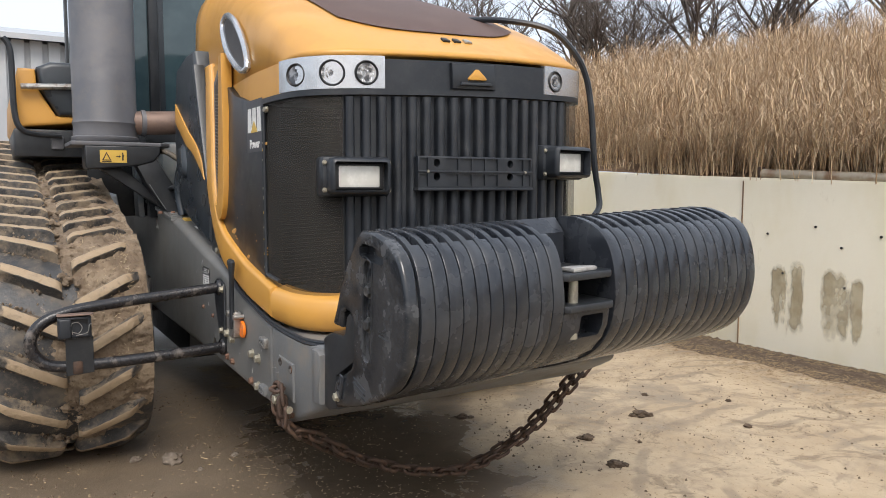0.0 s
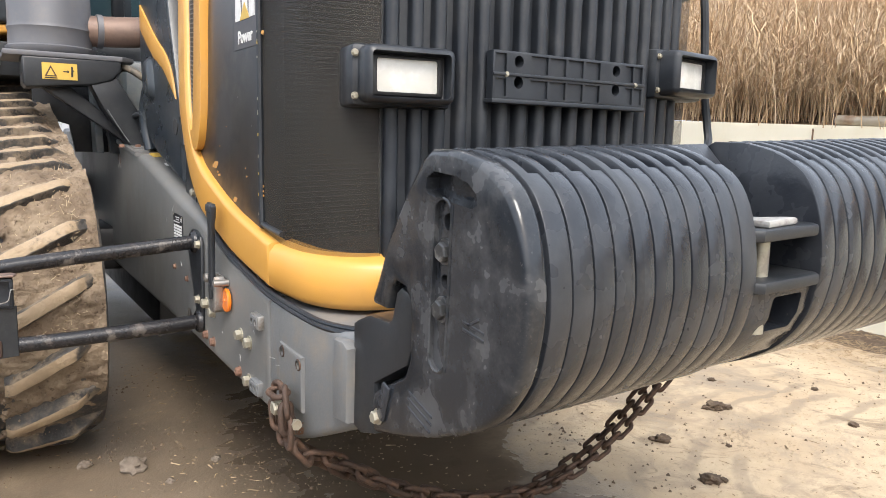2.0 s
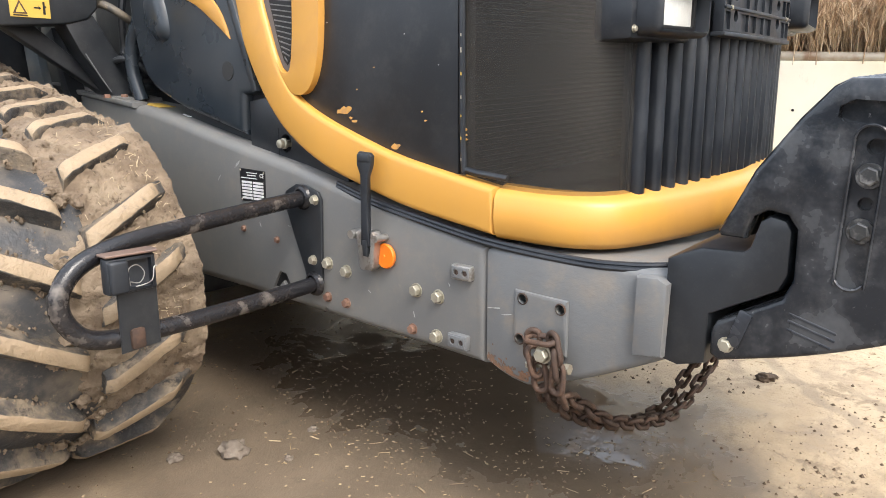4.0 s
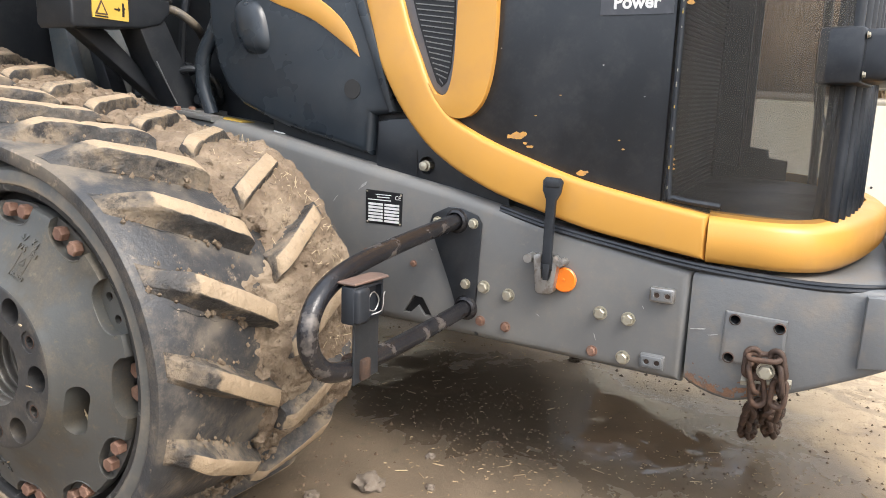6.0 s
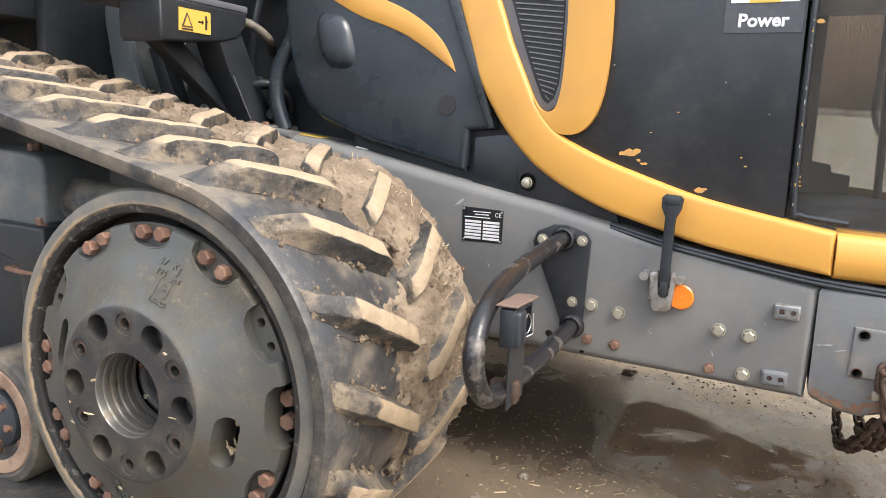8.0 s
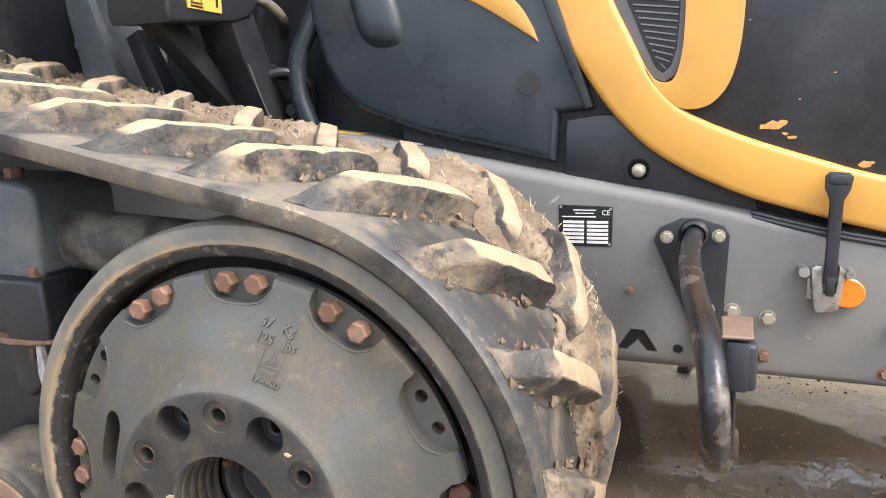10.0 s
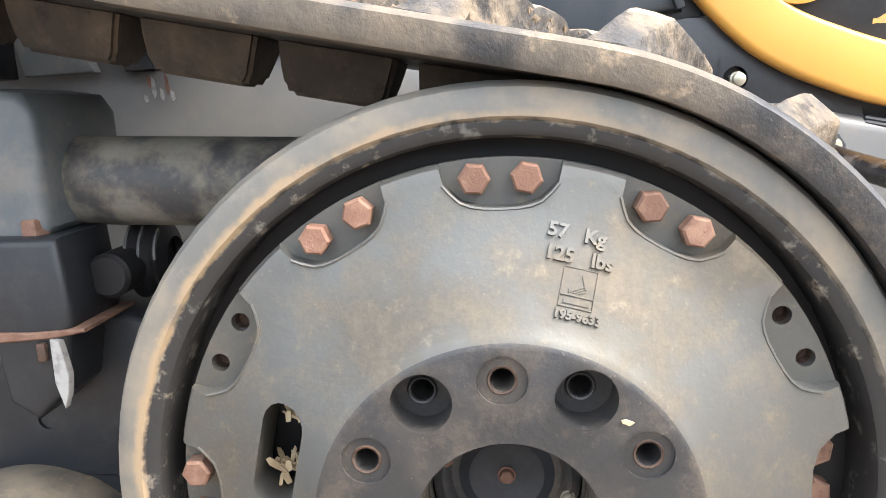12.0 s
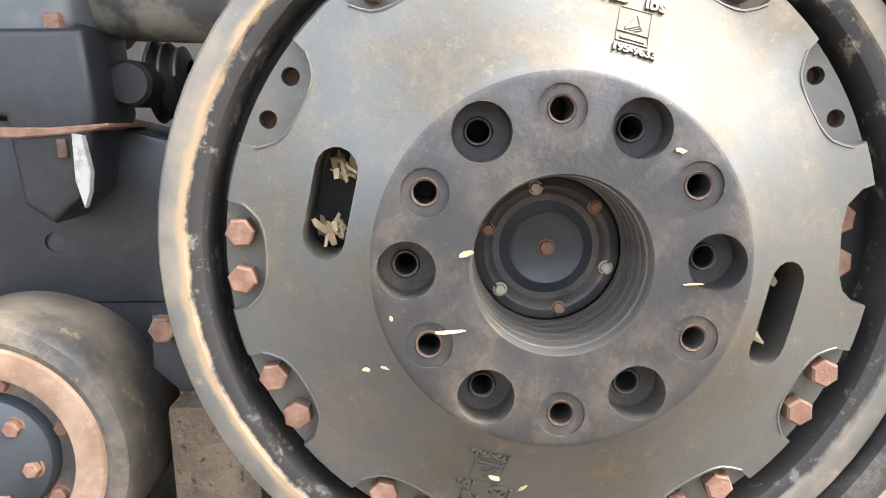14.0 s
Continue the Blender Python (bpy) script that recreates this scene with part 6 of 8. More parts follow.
    part("bracket_foot", prism([(3.80, 0.950), (4.10, 0.985), (4.10, 0.999), (3.80, 0.970)], -0.56, -0.42, "x", 0.002, 1), GREY, st)
    for x in (-0.60, -0.54, -0.48):
        put("bolt", HEX[0.011], Matrix.Translation((x, 3.835, 0.970)) @ pose(0, 0, 0, 0, 90, 0), st)
    lab = part("warning_label", box((-0.861, 3.8650, 1.219), (-0.742, 3.8685, 1.279), 0), STICKER_Y, st, "yellow warning label")
    part("label_triangle", prism([(-0.853, 1.229), (-0.811, 1.229), (-0.832, 1.270)], 3.8638, 3.866, "y", 0), RUST, lab)
    part("label_triangle", prism([(-0.845, 1.233), (-0.819, 1.233), (-0.832, 1.260)], 3.8630, 3.865, "y", 0), STICKER_Y, lab)
    part("label_line", box((-0.853, 3.8638, 1.222), (-0.811, 3.866, 1.226), 0), INK_SHADE, lab)
    part("label_figure", prism([(-0.764, 1.230), (-0.757, 1.230), (-0.756, 1.250), (-0.752, 1.252), (-0.757, 1.258), (-0.757, 1.268), (-0.764, 1.268), (-0.763, 1.256)], 3.8638, 3.866, "y", 0), INK_SHADE, lab)
    part("label_figure", prism([(-0.790, 1.247), (-0.776, 1.247), (-0.776, 1.243), (-0.769, 1.249), (-0.776, 1.255), (-0.776, 1.251), (-0.790, 1.251)], 3.8638, 3.866, "y", 0), INK_SHADE, lab)
    # hoses and plumbing in the dark gap
    part("hose", tube(smooth_path([(-0.49, 3.74, 1.30), (-0.50, 3.77, 1.22), (-0.51, 3.81, 1.14), (-0.51, 3.815, 1.05), (-0.50, 3.79, 0.96)], 6), 0.024, 14), SHROUD, tractor, "dark grey curved duct")
    part("hose", tube(smooth_path([(-0.45, 3.98, 1.03), (-0.50, 4.02, 1.02), (-0.53, 4.10, 1.015)], 6), 0.016, 10), PLASTIC, tractor)
    # couplings, hoses and pipes crowded in the gap
    part("hose", tube(smooth_path([(-0.40, 3.92, 1.52), (-0.47, 3.93, 1.30), (-0.47, 3.95, 1.13), (-0.50, 3.93, 1.03), (-0.47, 3.90, 0.96)], 6), 0.013, 10), PLASTIC, tractor)
    part("hose", tube(smooth_path([(-0.42, 3.90, 1.20), (-0.50, 3.86, 1.24), (-0.56, 3.90, 1.28), (-0.60, 3.98, 1.27)], 6), 0.014, 12), TYRE, tractor, "dusty pipe")
    part("hose", tube(smooth_path([(-0.43, 3.82, 1.02), (-0.48, 3.80, 1.07), (-0.53, 3.84, 1.10), (-0.55, 3.92, 1.08)], 6), 0.011, 10), BLACK, tractor)
    for x, y, z, r in ((-0.47, 3.84, 1.005, 0.020), (-0.46, 3.845, 1.045, 0.016), (-0.48, 3.90, 1.10, 0.022)):
        part("hose_fitting", lathe([(x - 0.045, 0.0), (x - 0.045, r * 0.7), (x - 0.03, r * 0.7), (x - 0.03, r), (x - 0.005, r), (x, r * 0.75), (x + 0.06, r * 0.75)], (0, y, z), "x", 14, closed=False), PLASTIC, tractor)
    put("bolt", HEXZ[0.0135], Matrix.Translation((-0.505, 3.80, 0.957)) @ pose(0, 0, 0, 0, 90, 0), tractor)
    # upright plates under the platform with two bolts
    up = part("platform_post", prism([(-0.70, 0.94), (-0.56, 0.94), (-0.56, 1.38), (-0.66, 1.40), (-0.86, 1.40), (-0.86, 1.10), (-0.72, 1.06)], 4.40, 4.44, "y", 0.004, 2), BLACK, tractor, "black platform post")
    for x in (-0.555, -0.615):
        put("bolt", HEXZ[0.011], Matrix.Translation((x, 4.40, 1.19)) @ pose(0, 0, 0, 0, 0, 90), up)
    part("post_rib", prism([(4.20, 0.94), (4.34, 0.94), (4.42, 1.38), (4.36, 1.38)], -0.64, -0.61, "x", 0.004, 2), BLOCKGREY, tractor)
    part("post_rib", prism([(4.10, 0.94), (4.16, 0.94), (4.26, 1.20), (4.22, 1.22)], -0.60, -0.54, "x", 0.004, 2), BLACK, tractor, "black brace with scuffed edge")
    part("transmission", box((-0.5, 4.3, 0.9), (0.5, 6.2, 1.35), 0.03), BLOCKGREY, tractor)
    # cab: posts, roof rails and dark glass
    cab = part("cab", box((-0.80, 4.62, 1.36), (0.80, 6.2, 1.46), 0.02), BLACK, tractor, "black cab with dark glazing")
    for x in (-0.80, -0.49, 0.74):
        part("cab_post", box((x, 4.62, 1.44), (x + 0.055, 4.70, 3.05), 0.012), BLACK, cab)
    for x in (-0.80, 0.74):
        part("cab_post", box((x, 6.1, 1.44), (x + 0.06, 6.2, 3.05), 0.012), BLACK, cab)
    part("cab_roof", box((-0.88, 4.5, 3.03), (0.88, 6.35, 3.22), 0.06, 3), BLACK, cab)
    glass = shader("dark_cab_glass", (0.03, 0.055, 0.065), 0.06, second=(0.045, 0.075, 0.085), scale=3, coat=0.3)
    part("windscreen", box((-0.44, 4.655, 1.46), (0.74, 4.663, 3.04), 0), glass, cab, "dark tinted windscreen")
    part("quarter_pane", box((-0.745, 4.655, 1.46), (-0.49, 4.663, 3.04), 0), glass, cab, "dark tinted pane")
    part("side_pane", box((-0.79, 4.70, 1.46), (-0.782, 6.1, 3.04), 0), glass, cab)
    part("pane_edge", box((-0.44, 4.648, 1.46), (-0.40, 4.668, 3.04), 0.002), SHROUD, cab, "pale edge of the windscreen")
    # yellow fender with its dark pod over the rear of the track
    fe = part("fender", prism([(-1.185, 1.41), (-0.84, 1.445), (-0.84, 1.475), (-1.00, 1.475), (-1.085, 1.62), (-1.09, 1.715), (-1.17, 1.715), (-1.195, 1.62), (-1.20, 1.44)], 4.42, 5.9, "y", 0.02, 3), YELLOW, tractor, "yellow fender with a dark pod")
    part("pod", prism([(-0.99, 1.475), (-0.80, 1.475), (-0.80, 1.73), (-0.83, 1.76), (-1.02, 1.755), (-1.085, 1.725), (-1.075, 1.62)], 4.40, 5.8, "y", 0.03, 3), SHROUD, fe, "dark rounded pod")
    part("grab_bar", tube([(-1.16, 4.385, 1.615), (-0.82, 4.385, 1.635)], 0.016, 10), STEEL, fe, "pale grab bar")
    part("mirror_arm", tube(smooth_path([(-1.23, 4.36, 1.85), (-1.20, 4.36, 1.78), (-1.195, 4.36, 1.5), (-1.17, 4.36, 1.40), (-1.10, 4.38, 1.375), (-0.98, 4.4, 1.37)], 5), 0.015, 10), BLACK, fe, "black bent rail")
    part("fender_step", box((-1.20, 4.44, 1.26), (-0.80, 5.8, 1.405), 0.01), BLACK, fe, "black step below the fender")
    part("step_box", box((-1.03, 4.42, 1.30), (-0.97, 4.45, 1.37), 0.006), STACK, fe)


rear_body()


# ---- tracks ----
IDLER = (3.462, 0.436)   # axle of the front idler, (y, z)
R1, D12 = 0.460, 2.15    # belt radius round the idler, axle distance
R2 = 0.700
REARW = (IDLER[0] + math.sqrt(D12 ** 2 - (R2 - R1) ** 2), IDLER[1] + R2 - R1)
BELT_X0, BELT_X1 = -1.445, -0.800
PITCH_N = 44


def belt_loop():
    """The belt's outer line as a function of distance, starting under the idler and running forward, up and back."""
    slope = 2 * math.asin((R2 - R1) / D12)
    run = math.sqrt(D12 ** 2 - (R2 - R1) ** 2)
    arc1 = R1 * (math.pi - slope)
    arc2 = R2 * (math.pi + slope)
    total = arc1 + run + arc2 + run

    def at(s, w=0.0):
        s %= total
        if s < arc1:
            a = -math.pi / 2 - s / R1
            c, n = IDLER, (math.cos(a), math.sin(a))
            return (c[0] + (R1 + w) * n[0], c[1] + (R1 + w) * n[1])
        s -= arc1
        if s < run:
            n = (-math.sin(slope), math.cos(slope))
            t = (math.cos(slope), math.sin(slope))
            return (IDLER[0] + (R1 + w) * n[0] + s * t[0], IDLER[1] + (R1 + w) * n[1] + s * t[1])
        s -= run
        if s < arc2:
            a = math.pi / 2 + slope - s / R2
            return (REARW[0] + (R2 + w) * math.cos(a), REARW[1] + (R2 + w) * math.sin(a))
        s -= arc2
        return (REARW[0] - s, REARW[1] - R2 - w)

    return at, total


belt_at, BELT_LEN = belt_loop()
PITCH = BELT_LEN / PITCH_N


def belt(parent):
    """The rubber carcass: a thick band with rounded edges."""
    bm = bmesh.new()
    prof = [(BELT_X0 + 0.004, -0.036), (BELT_X0, -0.030), (BELT_X0, -0.006), (BELT_X0 + 0.008, 0.0), (-1.30, 0.001), (-1.12, 0.001), (-0.95, 0.001), (BELT_X1 - 0.008, 0.0), (BELT_X1, -0.006), (BELT_X1, -0.030), (BELT_X1 - 0.004, -0.036), (-1.12, -0.034)]
    n = 260
    rows = []
    for i in range(n):
        s = BELT_LEN * i / n
        row = []
        for x, w in prof:
            y, z = belt_at(s, w)
            row.append(bm.verts.new((x, y, z)))
        rows.append(row)
    for i in range(n):
        a, b = rows[i], rows[(i + 1) % n]
        for k in range(len(prof)):
            bm.faces.new((a[k], a[(k + 1) % len(prof)], b[(k + 1) % len(prof)], b[k]))
    return part("track_belt", orient(bm), BELTEDGE, parent, "worn grey rubber track belt with slanted lugs", 50)


def lug(s0, x_out, x_mid, lead, seed, inner):
    """One slanted bar: it ramps up from x_out at the belt's rim to x_mid near its middle, which leads by `lead` metres; worn pale and uneven on the crown."""
    rnd = random.Random(seed)
    bm = bmesh.new()
    n = 26
    rows = []
    worn = rnd.uniform(0.06, 0.20)
    sec = [(-1.0, -0.004), (-0.93, 0.03), (-0.80, 0.20), (-0.69, 0.52), (-0.61, 0.84), (-0.55, 0.97), (-0.47, 1.0), (0.0, 1.01), (0.40, 1.0), (0.48, 0.96), (0.55, 0.80), (0.64, 0.46), (0.78, 0.16), (0.92, 0.03), (1.0, -0.004)]
    for k in range(n):
        u = k / (n - 1)
        x = x_out + (x_mid - x_out) * u
        ramp = min(1.0, u / 0.30)
        h = 0.050 * (0.03 + 0.97 * ramp) * (1 - 0.30 * max(0, (u - 0.9) / 0.1) ** 2)
        foot = 0.033 + 0.008 * ramp
        row = []
        for a, b in sec:
            q = Vector((x * 22, (s0 + a * foot) * 22, seed * 3.7 + b * 3))
            e = noise.noise(q) * 0.0010 + noise.noise(q * 3.1) * 0.0010
            chew = 0.005 * max(0.0, noise.noise(q * 1.6 + Vector((0, 0, 31))) - 0.22) * (1 if abs(abs(a) - 0.52) < 0.18 else 0.3)
            y, z = belt_at(s0 - lead * u + a * foot + e, (b * h if b > 0 else b) + (e - chew * 2 if b > 0.1 else 0))
            row.append(bm.verts.new((x, y, z)))
        rows.append(row)
    for q, (a, b) in enumerate(zip(rows, rows[1:])):
        for k in range(len(sec) - 1):
            bm.faces.new((a[k], a[k + 1], b[k + 1], b[k]))
    bm.faces.new(rows[0])
    bm.faces.new(rows[-1][::-1])
    orient(bm)
    me = mesh_of(bm, "lug", LUG, 55)
    # how far the crown is rubbed pale: full on top, fading over the edges and towards the outer end
    top = rnd.uniform(0.78, 0.98) * (0.92 if inner else 1.0)
    wear = me.attributes.new("wear", "FLOAT", "POINT")
    m = len(sec)
    for i in range(len(me.vertices)):
        u, (a, b) = (i // m) / (n - 1), sec[i % m]
        along = min(1.0, max(0.0, (u - worn) / 0.14))
        wear.data[i].value = along * (top if b >= 1.0 else 0.50 if b > 0.9 else 0.34 if b > 0.3 else 0.18 if b > 0.1 else 0.0)
    return me


def belt_mud(parent, seed):
    """Mud caked between the bars, thickest on the machine's side: a lumpy crust that breaks off to nothing, with crumbs and straw in it."""
    V, F = [], []
    ns, nx = 820, 62
    grid = {}
    for i in range(ns):
        s = BELT_LEN * 0.60 * i / ns
        for j in range(nx + 1):
            x = -1.43 + 0.62 * j / nx
            q = Vector((x, s, seed))
            m = noise.noise(q * 4.5) * 0.6 + noise.noise(q * 13) * 0.35 + noise.noise(q * 38) * 0.22
            inward = max(0.0, min(1.0, (x + 1.22) / 0.16))
            high = min(1.0, max(0.0, (s - 0.40) / 0.25))
            h = -0.014 + (0.012 + 0.022 * high) * inward + 0.046 * m * (0.30 + 0.70 * inward) + 0.007 * noise.noise(q * 62) * (0.3 + inward) - 0.010 * max(0.0, noise.noise(q * 24 + Vector((9, 0, 0))) - 0.30)
            if h > -0.004:
                y, z = belt_at(s, h)
                grid[i, j] = len(V)
                V.append((x, y, z))
    for i in range(ns - 1):
        for j in range(nx):
            q = [grid.get(k) for k in ((i, j), (i, j + 1), (i + 1, j + 1), (i + 1, j))]
            if all(v is not None for v in q):
                F.append(q[::-1])
    rnd = random.Random(17)
    for _ in range(5200):
        s, x = rnd.uniform(0.0, BELT_LEN * 0.45), -0.82 - abs(rnd.gauss(0, 0.2))
        if x < -1.40 or noise.noise(Vector((x * 6, s * 6, 3))) < 0.0 + 0.3 * (s < 0.5):
            continue
        r, h = 0.0018 + 0.0048 * rnd.random() ** 3, rnd.uniform(0.006, 0.034)
        y, z = belt_at(s, h)
        b = len(V)
        V += [(x + r * rnd.uniform(0.5, 1.2), y, z), (x - r * rnd.uniform(0.5, 1.2), y, z), (x, y + r * rnd.uniform(0.5, 1.2), z), (x, y - r * rnd.uniform(0.5, 1.2), z), (x, y, z + r), (x, y, z - r)]
        F += [(b, b + 2, b + 4), (b + 2, b + 1, b + 4), (b + 1, b + 3, b + 4), (b + 3, b, b + 4), (b + 2, b, b + 5), (b + 1, b + 2, b + 5), (b + 3, b + 1, b + 5), (b, b + 3, b + 5)]
    # clods stuck to the inner ends of the bars
    for k in range(PITCH_N):
        s0 = PITCH * (k + 0.686) - 0.015
        if not 0.05 < s0 < 2.2:
            continue
        for _ in range(rnd.choice((3, 5, 7))):
            s, x, h = s0 + rnd.uniform(-0.03, 0.05), -1.145 + rnd.uniform(-0.09, 0.07), rnd.uniform(0.004, 0.034)
            r = rnd.uniform(0.007, 0.019)
            c = Vector((x, *belt_at(s, h)))
            o = Vector((0, *belt_at(s, h + 0.1))) - Vector((0, *belt_at(s, h)))
            o.normalize()
            b, nu, nv = len(V), 12, 7
            for i in range(nv + 1):
                for j in range(nu):
                    a, p = 2 * math.pi * j / nu, math.pi * i / nv
                    d = Vector((math.sin(p) * math.cos(a), math.sin(p) * math.sin(a), math.cos(p)))
                    f = r * (1 + 0.75 * noise.noise(d * 1.9 + c * 31) + 0.35 * noise.noise(d * 5 + c * 17))
                    q = d * f
                    V.append(tuple(c + q - o * q.dot(o) * 0.35))
            for i in range(nv):
                for j in range(nu):
                    F.append((b + i * nu + j, b + i * nu + (j + 1) % nu, b + (i + 1) * nu + (j + 1) % nu, b + (i + 1) * nu + j))
    # crumbs lodged along the foot of the outer bars
    for _ in range(2600):
        k, u = rnd.randrange(0, 18), rnd.random() ** 0.6
        s = PITCH * (k + 0.686) + 0.1215 - 0.147 * u + rnd.choice((-1, 1)) * rnd.uniform(0.016, 0.046)
        x = -1.428 + 0.300 * u + rnd.gauss(0, 0.008)
        if noise.noise(Vector((x * 9, s * 9, 6))) < 0.02 - 0.3 * u:
            continue
        r = 0.0025 + 0.0085 * rnd.random() ** 2.5
        y, z = belt_at(s, r * 0.3 + rnd.uniform(0, 0.012) * u)
        b = len(V)
        V += [(x + r * rnd.uniform(0.5, 1.2), y, z), (x - r * rnd.uniform(0.5, 1.2), y, z), (x, y + r * rnd.uniform(0.5, 1.2), z), (x, y - r * rnd.uniform(0.5, 1.2), z), (x, y, z + r), (x, y, z - r)]
        F += [(b, b + 2, b + 4), (b + 2, b + 1, b + 4), (b + 1, b + 3, b + 4), (b + 3, b, b + 4), (b + 2, b, b + 5), (b + 1, b + 2, b + 5), (b + 3, b + 1, b + 5), (b, b + 3, b + 5)]
    me = bpy.data.meshes.new("caked_mud")
    me.from_pydata(V, [], F)
    finish(me, MUD, 70)
    mud = tagged(part("caked_mud", me, MUD, parent, "dried mud caked between the lugs", 80), kind="stuff")
    V, F = [], []
    for _ in range(170):
        s, x = rnd.uniform(0.62, 1.3), -0.86 - abs(rnd.gauss(0, 0.08))
        y, z = belt_at(s, rnd.uniform(0.024, 0.042))
        a, b2, ln = rnd.uniform(0, 6.28), rnd.uniform(-0.6, 0.6), rnd.uniform(0.006, 0.022)
        c, d = Vector((x, y, z)), Vector((math.cos(a) * math.cos(b2), math.sin(b2), math.sin(a) * math.cos(b2)))
        w = d.orthogonal().normalized() * 0.0007
        w2 = d.cross(w)
        b = len(V)
        V += [tuple(c + w), tuple(c - w + w2), tuple(c - w - w2), tuple(c + d * ln + w), tuple(c + d * ln - w + w2), tuple(c + d * ln - w - w2)]
        F += [(b, b + 1, b + 4, b + 3), (b + 1, b + 2, b + 5, b + 4), (b + 2, b, b + 3, b + 5)]
    me = bpy.data.meshes.new("mud_straw")
    me.from_pydata(V, [], F)
    finish(me, STRAW)
    tagged(part("mud_straw", me, STRAW, parent, "straw trodden into the mud"), kind="stuff")
    return mud


def belt_cracks(parent):
    """Fine dark weather cracks in the rubber beside the bars."""
    rnd = random.Random(33)
    V, F = [], []
    for k in range(PITCH_N):
        for _ in range(2):
            s, x = PITCH * (k + 0.686) + rnd.uniform(0.045, 0.075), -1.40 + rnd.uniform(0, 0.08)
            ln, n = rnd.uniform(0.06, 0.2), 14
            b = len(V)
            for i in range(n):
                u = i / (n - 1)
                w = 0.0008 * math.sin(math.pi * u) * rnd.uniform(0.4, 1.3) + 0.0002
                sc = s - 0.5 * ln * u + 0.008 * noise.noise(Vector((u * 5, k, x * 9)))
                for d in (-w, w):
                    V.append((x + ln * u, *belt_at(sc + d, 0.0019)))
            F += [(b + 2 * i, b + 2 * i + 1, b + 2 * i + 3, b + 2 * i + 2) for i in range(n - 1)]
    me = bpy.data.meshes.new("belt_cracks")
    me.from_pydata(V, [], F)
    finish(me, INK_SHADE)
    tagged(part("belt_cracks", me, INK_SHADE, parent, "fine dark weather cracks"), kind="stuff")


def track(side):
    root = part("track_frame", box((-1.17, 3.62, 0.24), (-0.98, 5.4, 0.50), 0.02), BLACK, tractor, "dark track frame inside the belt")
    b = belt(tractor)
    stag = 0.5 * PITCH
    for k in range(PITCH_N):
        s = PITCH * (k + 0.686)
        put("lug", lug(s + 0.1215, -1.428, -1.135, 0.147, 100 + k, False), Matrix(), b, "")
        put("lug", lug(s + 0.125 + stag, -0.812, -1.092, 0.140, 300 + k, True), Matrix(), b, "")
    belt_mud(b, 2.0)
    belt_cracks(b)
    # guide blocks hanging inside the belt
    for k in range(PITCH_N):
        s = PITCH * k
        if not 0.95 < s < BELT_LEN * 0.72:
            continue
        bm = bmesh.new()
        rows = []
        for w, hl, hx in ((-0.030, 0.078, 0.062), (-0.06, 0.074, 0.056), (-0.090, 0.068, 0.042), (-0.101, 0.059, 0.034)):
            rows.append([bm.verts.new((-1.122 + a * hx, *belt_at(s + c * hl, w))) for a, c in ((-1, -1), (-1, 1), (1, 1), (1, -1))])
        for a, c in zip(rows, rows[1:]):
            for j in range(4):
                bm.faces.new((a[j], a[(j + 1) % 4], c[(j + 1) % 4], c[j]))
        bm.faces.new(rows[0])
        bm.faces.new(rows[-1][::-1])
        bmesh.ops.bevel(bm, geom=list(bm.edges), offset=0.006, segments=2, affect="EDGES")
        part("guide_block", orient(bm), GUIDE, b, "dust-browned rubber guide block")
    return root, b


frame_part, right_belt = track(-1)


